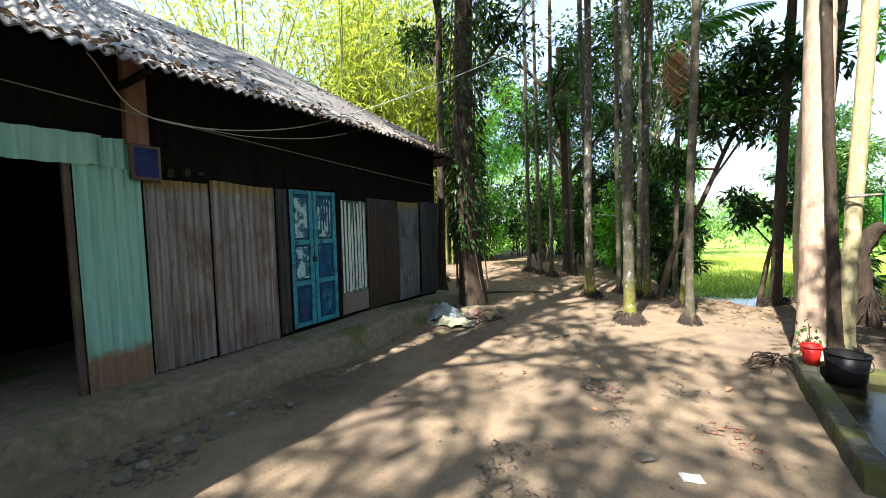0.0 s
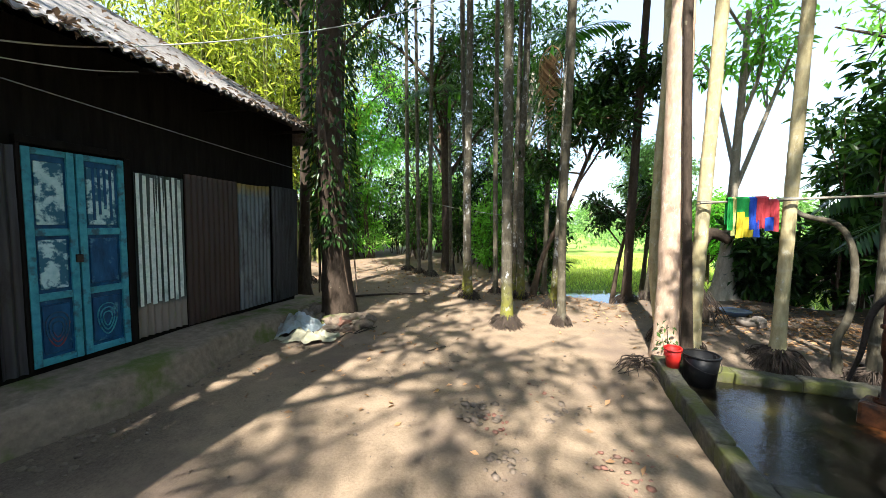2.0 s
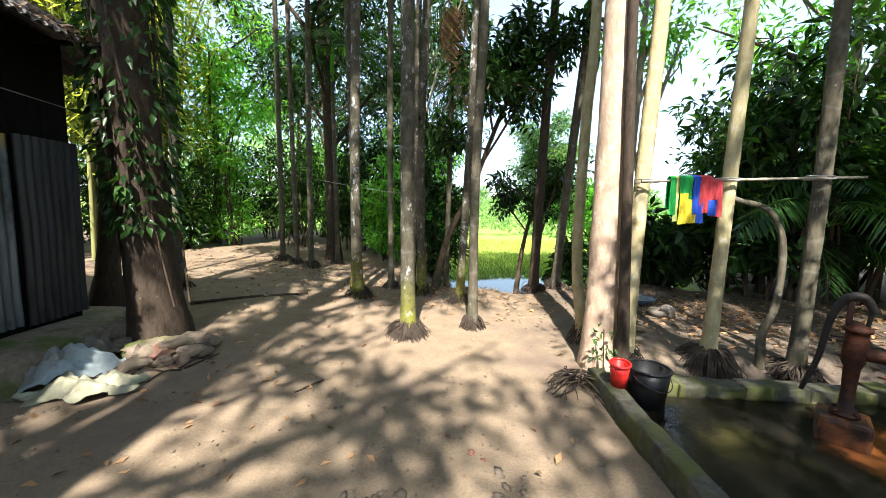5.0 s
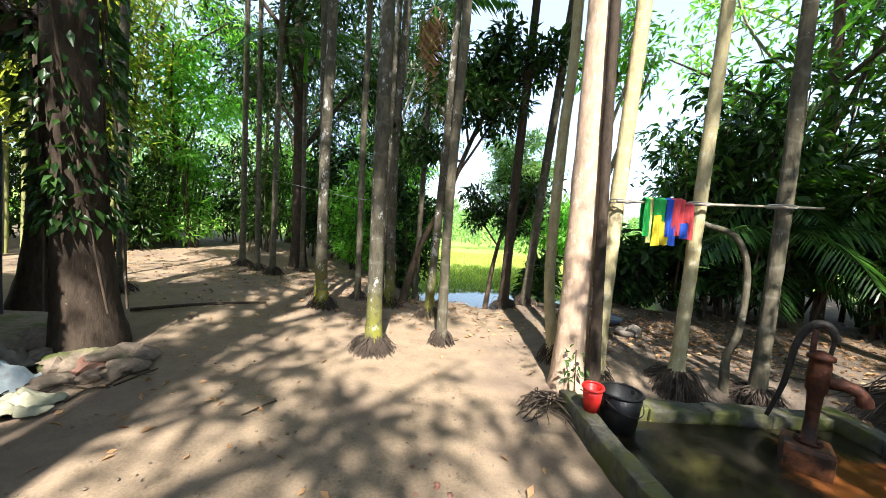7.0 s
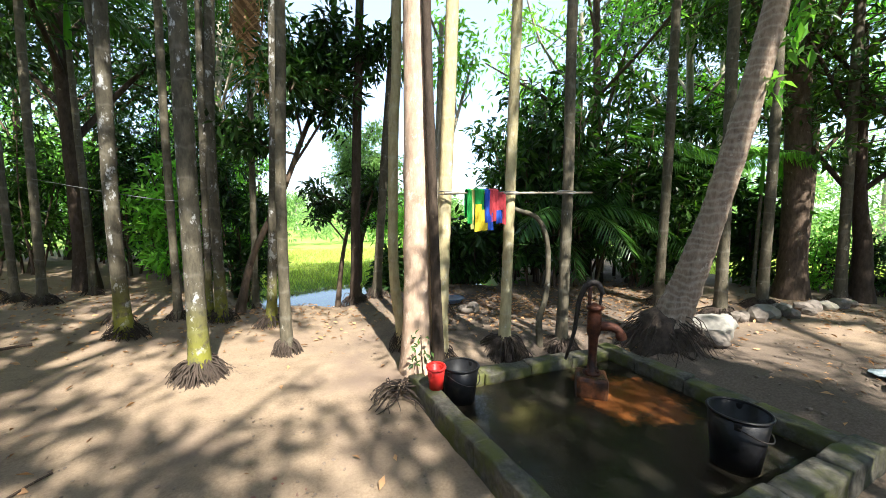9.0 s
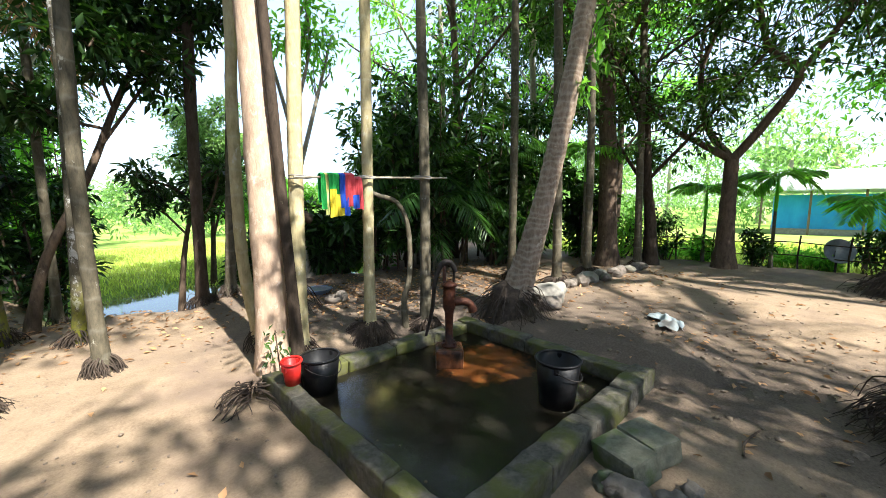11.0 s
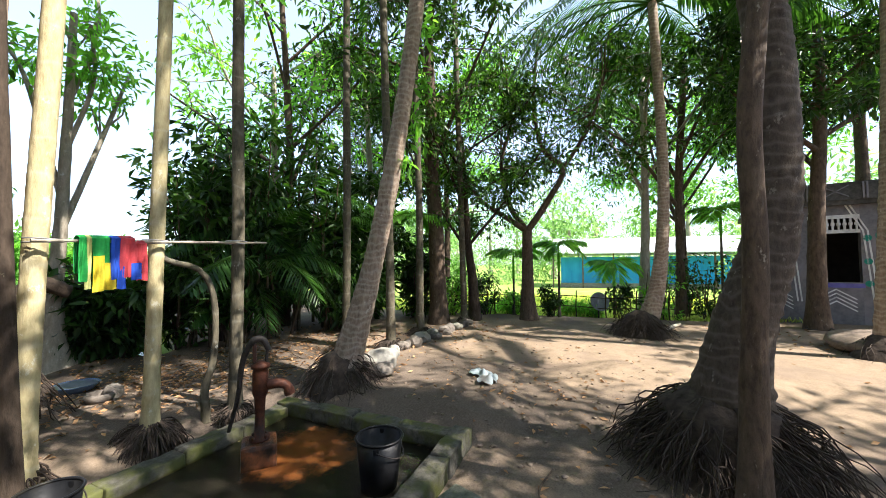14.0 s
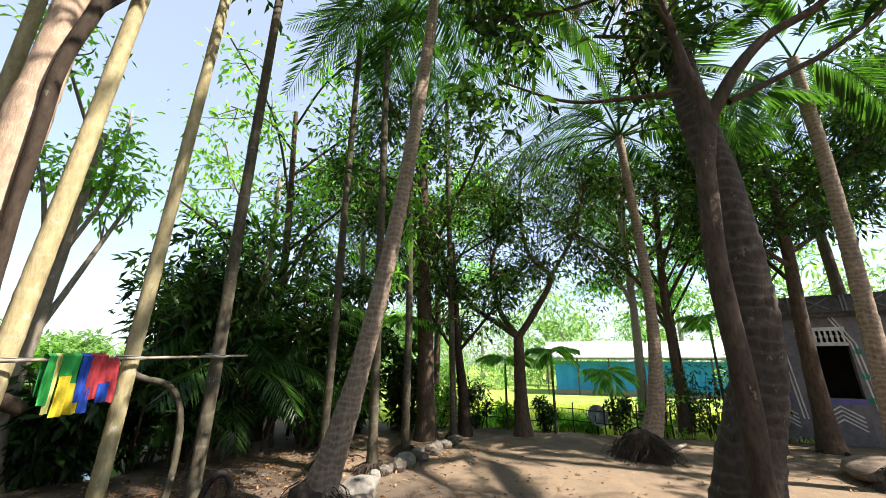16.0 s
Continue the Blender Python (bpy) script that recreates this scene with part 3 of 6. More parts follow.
NW, SW, SE, NE = Vector((1.96, 3.58, 0)), Vector((1.82, 1.40, 0)), Vector((4.14, 1.22, 0)), Vector((4.36, 3.36, 0))
KERB_W, KERB_Z = 0.17, 0.25


def kerb_run(a, b, inward, parent, seed, w=KERB_W, top=KERB_Z):
    d = (b - a)
    L = d.length
    d = d / L
    n_in = Vector((-d.y, d.x, 0))
    if n_in.dot(inward - a) < 0:
        n_in = -n_in
    count = max(2, round(L / 0.52))
    for k in range(count):
        t0, t1 = L * k / count, L * (k + 1) / count - 0.004
        zt = top + 0.006 * math.sin(seed * 3.1 + k * 2.3)
        bm = box(bmesh.new(), t0, t1, 0, w + 0.006 * math.sin(k * 5 + seed), -0.2, zt, 0.014)
        bmesh.ops.subdivide_edges(bm, edges=[e for e in bm.edges if e.calc_length() > 0.1], cuts=4, use_grid_fill=True)
        for v in bm.verts:
            q = Vector((v.co.x * 7 + seed * 5, v.co.y * 7 + k * 3, v.co.z * 7))
            v.co += Vector(noise.noise_vector(q)) * 0.014 + Vector(noise.noise_vector(q * 3.3)) * 0.006
        for f in bm.faces:
            f.smooth = True
        m4 = Matrix(((d.x, n_in.x, 0, a.x), (d.y, n_in.y, 0, a.y), (0, 0, 1, 0), (0, 0, 0, 1)))
        bm.transform(m4)
        part("kerb_block", bm, CONC, parent)


mid_b = Vector((3.05, 2.3, 0))
kerb_run(NW, SW, mid_b, basin, 1, 0.13)
kerb_run(SW + Vector((0.13, 0, 0)), SE, mid_b, basin, 2)
kerb_run(SE + Vector((-0.0, 0.17, 0)), NE, mid_b, basin, 3, top=0.225)
kerb_run(NE - Vector((0.17, 0, 0)), NW + Vector((0.17, 0, 0)), mid_b, basin, 4, top=0.2)
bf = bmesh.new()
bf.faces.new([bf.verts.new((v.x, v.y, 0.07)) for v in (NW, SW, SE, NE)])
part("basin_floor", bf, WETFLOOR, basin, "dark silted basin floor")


def film_mat():
    m, nt, b = nodes_of("basin_water")
    b.inputs["Base Color"].default_value = (0.75, 0.68, 0.5, 1)
    b.inputs["Roughness"].default_value = 0.0
    b.inputs["IOR"].default_value = 1.33
    b.inputs["Transmission Weight"].default_value = 1.0
    bump(nt, b, noise_tex(nt, 24, 3, 0.55, None, True), 0.2, 0.015)
    return m


bf = bmesh.new()
bf.faces.new([bf.verts.new((v.x, v.y, 0.11)) for v in (NW + Vector((0.1, -0.1, 0)), SW + Vector((0.1, 0.1, 0)), SE + Vector((-0.1, 0.1, 0)), NE + Vector((-0.1, -0.1, 0)))])
wf = part("water", bf, film_mat(), basin, "still dark water mirroring the sky")
wf.visible_shadow = False


# ---- trees ----
def frond_arrays(length, rng, arch=0.5, leaflet=0.5, pairs=26, width=0.035, hang=0.5):
    """A feather palm leaf along +x from the origin: a curved stalk with leaflets in pairs."""
    t = np.linspace(0, 1, 12)
    line = np.stack([length * (t - 0.12 * arch * t ** 3), 0 * t, length * (0.35 * t - arch * t ** 2)], -1)
    stalk = tube_arrays(line, 0.016 * (1 - 0.85 * t) * (length / 2) + 0.003, 4)
    s = np.linspace(0.18, 0.985, pairs)
    pos = np.stack([np.interp(s, t, line[:, k]) for k in range(3)], -1)
    tang = np.stack([np.interp(s, t, np.gradient(line[:, k])) for k in range(3)], -1)
    tang /= np.linalg.norm(tang, axis=1)[:, None]
    L = leaflet * np.sin(np.pi * (0.12 + 0.86 * s)) ** 0.6 * rng.uniform(0.85, 1.1, pairs)
    V, F = [], []
    for side in (1, -1):
        way = tang * 0.75 + np.array((0, side * 0.9, 0)) + (0, 0, -1) * (hang * rng.uniform(0.5, 1.2, pairs))[:, None]
        way /= np.linalg.norm(way, axis=1)[:, None]
        wv = np.cross(way, (0, 0, 1.0))
        wv /= np.linalg.norm(wv, axis=1)[:, None] + 1e-9
        wv = tang * 0.8 + wv * 0.2
        m = pos + way * (L * 0.5)[:, None]
        e = pos + way * L[:, None] + (0, 0, -0.12) * L[:, None] * hang * 2
        o = len(V) * pairs * 4
        V.append(np.stack([pos - wv * width * 0.3, m - wv * width, e, m + wv * width], 1).reshape(-1, 3))
        i = np.arange(pairs) * 4 + o
        F.append(np.stack([i, i + 1, i + 2, i + 3], 1))
    return stalk, (np.concatenate(V), np.concatenate(F))


def palm_crown(name, parent, at, rng, count=11, length=1.9, leaflet=0.5, arch=(0.3, 1.0), material=None, pairs=26, dry=0, lift=0.5):
    """Fronds all round the top of a palm, each a part of its own."""
    for k in range(count):
        a = k * 2.399 + rng.uniform(-0.2, 0.2)
        is_dry = k >= count - dry
        st, lf = frond_arrays(length * rng.uniform(0.85, 1.1), rng, rng.uniform(*arch) if not is_dry else 1.5, leaflet, pairs, hang=0.9 if is_dry else 0.5)
        V, F = join_arrays([st, lf])
        up = rng.uniform(-0.3, 1.0) * lift * (0 if is_dry else 1)
        m = Matrix.Rotation(a, 3, "Z") @ Matrix.Rotation(-up if not is_dry else 0.9, 3, "Y")
        V = V @ np.array(m).T + at
        quads("frond", V, F, (LEAF_DRY if is_dry else material or LEAF_PALM), parent, "dry hanging frond" if is_dry else "")


def root_skirt(parent, base, r0, r1, h, count, rng, material=None):
    """Thin roots running from the foot of a palm out into the soil."""
    parts = []
    for k in range(count):
        a = rng.uniform(0, 6.283)
        ca = np.array((math.cos(a), math.sin(a)))
        reach, top = rng.uniform(0.55, 1.0) * r1, h * rng.uniform(0.25, 1.0)
        bend = rng.uniform(-0.35, 0.35)
        side = np.array((-ca[1], ca[0])) * bend
        p0 = np.array((*(ca * r0 * 0.8), top))
        jit = rng.normal(0, 0.07 * r1, (2, 3))
        p1 = np.array((*(ca * (r0 + (reach - r0) * 0.4) + side * reach * 0.3), top * 0.62 + 0.02)) + jit[0]
        end = ca * reach + side * reach + jit[1][:2]
        p2 = np.array((*end, gzf(base[0] + end[0], base[1] + end[1]) - base[2] - 0.015))
        pm = (p1 * 0.4 + p2 * 0.6) + rng.normal(0, 0.06 * r1, 3) + (0, 0, 0.03 * r1)
        line = spline([p0, p1, pm, p2], 9)
        parts.append(tube_arrays(line, np.linspace(1, 0.45, 9) * rng.uniform(0.003, 0.0095), 5))
    V, F = join_arrays(parts)
    ob = quads("root_skirt", V + np.array(base), F, material or ROOTS, parent, "tangle of thin exposed roots", smooth=True)
    ob["kind"] = "stuff"


def trunk_part(parent, pts, radii, material, sides=14, rng=None, wobble=0.03, n=40, flare=1.6, flare_h=0.35, rings=0.0, ring_gap=0.28, name="trunk"):
    line = spline(pts, n)
    k = np.linspace(0, 1, n)
    rad = np.interp(k, np.linspace(0, 1, len(radii)), radii)
    hgt = line[:, 2] - line[0, 2]
    rad = rad * (1 + (flare - 1) * np.exp(-hgt / flare_h))
    if rings:
        rad = rad * (1 + rings * (np.abs((hgt / ring_gap) % 1 - 0.5) < 0.12))
    line = line.copy()
    line[0, 2] -= 0.08
    V, F = tube_arrays(line, rad, sides, wobble, rng)
    base = np.array((line[0][0], line[0][1], pts[0][2]))
    ob = quads(name, V - base, F, material, parent, smooth=True)
    ob.location = base
    return ob


def areca(label, pts, r0, r1, top, bark, seed, crown=True, roots=0, skirt=0.3, group="areca palms", fronds=9, length=1.7, flare=1.5, dry=0, leaf=None):
    """A slender palm: points up the stem, carried on to its full height."""
    rng = np.random.RandomState(seed)
    p = [np.array(q, float) for q in pts]
    p[0][2] = gzf(p[0][0], p[0][1])
    d = p[-1] - p[0]
    d[:2] = np.clip(d[:2] / max(d[2], 0.1), -0.12, 0.12)
    end = p[-1] + np.array((d[0], d[1], 1.0)) * (top - p[-1][2])
    p.append(end)
    t = thing("areca_palm", label, "palm tree", group=group)
    trunk_part(t, p, [r0, r0 * 0.85 + r1 * 0.15, r1], bark, 12, rng, 0.025, int(14 + top * 7), flare, 0.22, 0.03)
    if roots:
        root_skirt(t, p[0], r0 * 1.3, skirt * 0.8, 0.17, roots * 4, rng)
    if crown:
        shaft = np.stack([end + (0, 0, q) for q in np.linspace(-0.05, 0.8, 6)])
        V, F = tube_arrays(shaft, np.array((1.0, 1.35, 1.3, 1.1, 0.8, 0.4)) * r1, 10)
        quads("crownshaft", V, F, LEAF_BRIGHT, t, "smooth green crownshaft", smooth=True)
        palm_crown("frond", t, end + (0, 0, 0.7), rng, fronds, length, 0.5, (0.35, 0.9), leaf, 22, dry)
    return t


ARECAS = [
    # label, points up the stem, foot radius, top radius, height, bark, roots, skirt
    ("thin grey areca palm beside the forest path", [(-2.89, 9.84, 0.15), (-2.92, 9.83, 2.99), (-2.96, 9.82, 6.03)], 0.075, 0.06, 9.5, BARK_ARECA, 20, 0.35),
    ("thin pale areca palm beside the forest path", [(-2.33, 9.17, 0.15), (-2.39, 9.15, 2.91), (-2.44, 9.13, 5.73)], 0.065, 0.05, 8.6, BARK_ARECA, 20, 0.3),
    ("thin areca palm with a root skirt", [(-1.88, 8.72, 0.15), (-1.9, 8.71, 2.88), (-1.9, 8.71, 5.58)], 0.07, 0.055, 8.2, BARK_ARECA, 20, 0.3),
    ("areca palm with a yellow mossy foot", [(-0.45, 6.3, 0.15), (-0.5, 6.26, 1.91), (-0.5, 6.26, 4.44)], 0.095, 0.065, 8.5, BARK_MOSSY, 26, 0.32),
    ("thin lichen-spotted areca palm", [(-0.62, 6.95, 0.15), (-0.64, 6.79, 2.63), (-0.72, 6.77, 4.69)], 0.07, 0.055, 9.5, BARK_MOSSY, 14, 0.25),
    ("thin areca palm in the row", [(0.01, 6.9, 0.15), (-0.03, 6.72, 2.68), (-0.05, 6.72, 4.76)], 0.06, 0.05, 8.0, BARK_ARECA, 12, 0.25),
    ("stout lichen-spotted areca palm with dense roots", [(0.38, 4.75, 0.15), (0.34, 4.74, 1.86), (0.31, 4.74, 3.73)], 0.1, 0.075, 9.0, BARK_MOSSY, 90, 0.34),
    ("white-mottled areca palm among the row", [(0.53, 6.63, 0.15), (0.46, 6.63, 2.72), (0.51, 6.63, 4.8)], 0.085, 0.07, 9.5, BARK_MOSSY, 18, 0.28),
    ("white-mottled thin areca palm", [(0.38, 6.75, 0.15), (0.38, 6.61, 2.7), (0.39, 6.61, 4.77)], 0.06, 0.048, 7.6, BARK_MOSSY, 10, 0.25),
    ("brown areca palm with a mossy foot", [(1.11, 6.14, 0.15), (1.19, 6.13, 2.69), (1.21, 6.13, 4.63)], 0.075, 0.06, 8.6, BARK_MOSSY, 26, 0.3),
    ("slender grey areca palm", [(1.16, 5.01, 0.15), (1.13, 5.01, 1.83), (1.16, 5.01, 4.0)], 0.07, 0.057, 8.8, BARK_ARECA, 30, 0.22),
    ("dark thin palm at the pond edge", [(2.43, 6.7, 0.15), (2.45, 6.67, 2.48), (2.51, 6.65, 5.12)], 0.1, 0.055, 8.5, BARK_DARK, 30, 0.35),
    ("grey areca palm at the pond edge", [(2.8, 6.7, 0.15), (2.91, 6.62, 2.52), (3.01, 6.58, 4.13)], 0.09, 0.075, 9.2, BARK_ARECA, 20, 0.3),
    ("pale areca palm with a bent foot", [(2.35, 4.53, 0.25), (2.24, 4.59, 1.04), (2.23, 4.59, 2.5), (2.25, 4.58, 3.93)], 0.075, 0.062, 9.0, BARK_YELLOW, 20, 0.25),
    ("yellow-barked areca palm by the basin", [(2.45, 3.88, 0.22), (2.48, 3.88, 1.89), (2.52, 3.87, 3.57)], 0.086, 0.072, 9.0, BARK_YELLOW, 16, 0.24),
    ("areca palm holding the clothes pole", [(3.18, 3.76, 0.25), (3.18, 3.74, 1.9), (3.19, 3.73, 3.6)], 0.074, 0.06, 8.4, BARK_YELLOW, 110, 0.34),
    ("brown areca palm holding the clothes pole", [(3.9, 3.62, 0.25), (3.9, 3.62, 2.05), (3.88, 3.64, 3.7)], 0.077, 0.062, 8.2, BARK_ARECA, 60, 0.32),
    ("thin areca palm in the thicket", [(6.78, 4.16, 0.35), (6.66, 4.08, 2.69), (6.65, 4.1, 5.04)], 0.09, 0.07, 8.5, BARK_ARECA, 20, 0.3),
    ("grey areca palm at the yard's edge", [(6.81, 3.28, 0.36), (6.8, 3.31, 1.87), (6.76, 3.38, 4.9)], 0.095, 0.075, 8.6, BARK_ARECA, 60, 0.4),
    ("areca palm with a root skirt at the yard's edge", [(8.14, 3.25, 0.32), (8.14, 3.27, 2.83), (8.11, 3.34, 5.5)], 0.09, 0.07, 8.8, BARK_ARECA, 60, 0.42),
    ("tall thin areca palm over the stones", [(9.95, 2.77, 0.28), (9.93, 2.85, 3.68), (9.91, 2.91, 6.17)], 0.1, 0.08, 9.5, BARK_ARECA, 20, 0.3),
]
for k, (lab, pts, r0, r1, top, bark, roots, skirt) in enumerate(ARECAS):
    areca(lab, pts, r0 * 0.78, r1 * 0.78, top, bark, 100 + k, True, roots, skirt)


def blob_points(n, centre, size, rng, hollow=0.55):
    v = rng.normal(0, 1, (n, 3))
    v /= np.linalg.norm(v, axis=1)[:, None]
    r = (hollow + (1 - hollow) * rng.uniform(0, 1, n) ** 0.6)[:, None]
    return centre + v * r * size, v


def crown_arrays(clumps, rng, leaf, per, droop=0.4, width=0.34):
    """Leaves in many uneven clumps, with gaps between them."""
    P, O = [], []
    for c, s in clumps:
        p, o = blob_points(int(per * rng.uniform(0.7, 1.2)), np.array(c), np.array(s), rng, 0.3)
        P.append(p)
        O.append(o)
    P, O = np.concatenate(P), np.concatenate(O)
    return leaf_arrays(P, O, leaf, rng, droop, width)


def broad_tree(name, label, pts, radii, bark, seed, limbs=7, reach=2.6, crown_z=(2.6, 6.0), leaf=0.16, per=160, leafmat=None, clump=0.55, subs=5,
               category="tree", group="", flare=1.5, start=0.45):
    """A trunk with limbs; every limb forks into twigs that each carry a clump of leaves."""
    rng = np.random.RandomState(seed)
    t = thing(name, label, category, group=group)
    p = [np.array(q, float) for q in pts]
    p[0][2] = gzf(p[0][0], p[0][1])
    trunk_part(t, p, radii, bark, 14, rng, 0.06, 30, flare, 0.3)
    line = spline(p, 40)
    clumps = []
    for k in range(limbs):
        f = start + (1 - start) * (k + 0.5) / limbs
        o = line[int(f * 39)]
        a = k * 2.4 + rng.uniform(-0.5, 0.5)
        far = reach * rng.uniform(0.6, 1.1)
        e = o + np.array((math.cos(a) * far, math.sin(a) * far, rng.uniform(0.3, 1.0) * (crown_z[1] - o[2]) * 0.8))
        e[2] = max(e[2], crown_z[0])
        m = (o + e) / 2 + rng.normal(0, 0.15, 3) + (0, 0, 0.15)
        li = spline([o, m, e], 12)
        r = np.interp(f, (0, 1), (radii[0], radii[-1])) * 0.5
        V, F = tube_arrays(li, np.linspace(r, 0.02, 12), 7, 0.05, rng)
        quads("limb", V, F, bark, t, smooth=True)
        tw = []
        for j in range(subs):
            b = li[rng.randint(5, 12)]
            q = b + rng.normal(0, 1, 3) * (0.75, 0.75, 0.5) * reach * 0.3
            q[2] = min(max(q[2], crown_z[0] - 0.3), crown_z[1] + 0.4)
            tw.append(tube_arrays(spline([b, (b + q) / 2 + rng.normal(0, 0.06, 3), q], 6), np.linspace(0.018, 0.006, 6), 4))
            s = clump * rng.uniform(0.6, 1.2)
            clumps.append((q, (s, s, s * 0.62)))
            clumps.append(((b + q) / 2, (s * 0.7, s * 0.7, s * 0.45)))
        V, F = join_arrays(tw)
        quads("twig", V, F, bark, t)["kind"] = "stuff"
    V, F = crown_arrays(clumps, rng, leaf, per)
    quads("crown", V, F, leafmat or LEAF_MANGO, t)
    return t


def bush(name, label, x, y, w, d, h, seed, leaf=0.14, n=2600, leafmat=None, group="", stems=7, z0=None, lift=0.0):
    """A thicket shrub: leaning stems and layered clumps of leaves."""
    rng = np.random.RandomState(seed)
    t = thing(name, label, "shrub", group=group)
    base = gzf(x, y) if z0 is None else z0
    clumps = []
    for k in range(stems):
        a, r = rng.uniform(0, 6.283), rng.uniform(0.1, 0.5)
        o = np.array((x + math.cos(a) * r * w * 0.5, y + math.sin(a) * r * d * 0.5, 0.0))
        o[2] = gzf(o[0], o[1]) - 0.05
        e = np.array((x + math.cos(a) * rng.uniform(0.2, 1) * w * 0.6, y + math.sin(a) * rng.uniform(0.2, 1) * d * 0.6, base + h * rng.uniform(0.6, 1.0)))
        li = spline([o, (o + e) / 2 + rng.normal(0, 0.12, 3), e], 9)
        quads("stem", *tube_arrays(li, np.linspace(0.022, 0.006, 9) * (0.7 + h * 0.18), 5), BARK_BROWN, t)
        for j in range(5):
            c = li[rng.randint(2 if not lift else 4, 9)] + rng.normal(0, 0.18, 3) * (w * 0.5, d * 0.5, 0.5)
            c[2] = max(c[2], base + 0.12 + lift)
            s = rng.uniform(0.14, 0.3) * (w + d) * 0.5
            clumps.append((c, (s, s, s * 0.7)))
    V, F = crown_arrays(clumps, rng, leaf, max(10, n // len(clumps)))
    V[:, 2] = np.maximum(V[:, 2], gz(V[:, 0], V[:, 1]) + 0.01)
    quads("foliage", V, F, leafmat or LEAF_DARK, t)
    return t


# the vine-clad tree at the house corner
big = broad_tree("old_tree", "thick old tree overgrown with leafy creepers by the house", [(-2.19, 4.53, 0.15), (-2.24, 4.5, 1.0), (-2.26, 4.48, 1.76), (-2.31, 4.44, 3.15), (-2.2, 4.4, 6.5), (-2.1, 4.3, 8.5)],
                 [0.25, 0.22, 0.205, 0.19, 0.15, 0.11], BARK_DARK, 31, 8, 2.6, (5.0, 9.5), 0.2, 90, LEAF_DARK, 0.7, 5, start=0.8, flare=1.3)

# trees behind the forest path and round the yard
broad_tree("forest_tree", "dark straight tree among the palms", [(-1.77, 10.36, 0.15), (-1.85, 10.33, 3), (-2.05, 10.31, 7)], [0.16, 0.14, 0.1], BARK_DARK, 32, 7, 2.6, (4.5, 8.5), 0.2, 90, LEAF_DARK, 0.8)
broad_tree("bark_tree", "tall straight tree with pinkish flaking bark", [(2.24, 3.96, 0.17), (2.22, 3.97, 1.85), (2.2, 3.97, 3.5), (2.2, 3.97, 4.4), (2.1, 3.95, 9.1)], [0.135, 0.13, 0.128, 0.11, 0.08], BARK_PINK, 33, 6, 2.0, (7.5, 10.5), 0.2, 60, LEAF_MANGO, 0.7, start=0.75)
# dark stem shaped to stand in for a shadow strip down the pinkish trunk
broad_tree("dark_tree", "slim dark stem standing in for a shadow strip on the pinkish tree", [(2.36, 3.74, 0.17), (2.28, 3.77, 1.87), (2.21, 3.79, 3.4), (2.2, 3.8, 4.0), (2.28, 3.76, 4.8), (2.7, 3.6, 8.6)], [0.05, 0.043, 0.043, 0.046, 0.05, 0.045], BARK_DARK, 34, 5, 1.8, (7.5, 10.5), 0.2, 60, LEAF_MANGO, 0.7, start=0.75)
def crooked_tree(name, label, pts, radii, limb_lines, bark, seed, leaf, per, leafmat, clump=0.6, around=5, category="tree"):
    """A tree whose main limbs run along given bends; leaves hang in clumps about their outer halves."""
    rng = np.random.RandomState(seed)
    t = thing(name, label, category)
    p = [np.array(q, float) for q in pts]
    p[0][2] = gzf(p[0][0], p[0][1])
    trunk_part(t, p, radii, bark, 14, rng, 0.06, 30, 1.5, 0.3)
    clumps = []
    for line, r in limb_lines:
        li = spline(line, 20)
        V, F = tube_arrays(li, np.linspace(r, r * 0.35, 20), 8, 0.07, rng)
        quads("limb", V, F, bark, t, smooth=True)
        tw = []
        for q in li[7::2]:
            for _ in range(around):
                e = q + rng.normal(0, 1, 3) * (0.9, 0.9, 0.55) + (0, 0, 0.25)
                tw.append(tube_arrays(spline([q, (q + e) / 2 + rng.normal(0, 0.08, 3), e], 6), np.linspace(0.018, 0.006, 6), 4))
                c = clump * rng.uniform(0.5, 1.1)
                clumps.append((e, (c, c, c * 0.6)))
        V, F = join_arrays(tw)
        quads("twig", V, F, bark, t)["kind"] = "stuff"
    V, F = crown_arrays(clumps, rng, leaf, per)
    quads("crown", V, F, leafmat, t)
    return t


MANGO_FORK = (10.81, 1.27, 2.55)
crooked_tree("mango_tree", "forked mango tree at the field's edge", [(10.81, 1.27, 0.25), (10.8, 1.28, 1.4), MANGO_FORK], [0.17, 0.14, 0.12], [
    ([MANGO_FORK, (10.7, 1.85, 2.95), (10.6, 2.45, 3.4), (10.4, 3.0, 4.2), (10.2, 3.4, 5.6)], 0.075), ([MANGO_FORK, (10.9, 1.75, 3.3), (11.0, 1.95, 4.5), (10.9, 1.65, 5.7), (10.7, 1.9, 7.2)], 0.08),
    ([MANGO_FORK, (10.8, 0.75, 3.3), (10.8, 0.35, 4.1), (10.75, 0.85, 4.7), (10.7, 1.05, 5.9), (10.6, 0.9, 7.6)], 0.09), ([(10.8, 0.35, 4.1), (10.85, -0.25, 5.1), (10.9, -0.6, 6.1), (10.9, -0.9, 7.4)], 0.055),
    ([(10.9, 1.75, 3.3), (11.5, 2.0, 4.4), (12.0, 2.1, 5.6), (12.2, 2.0, 7.0)], 0.05)], BARK_BROWN, 35, 0.16, 46, LEAF_MANGO, 0.52, 4)
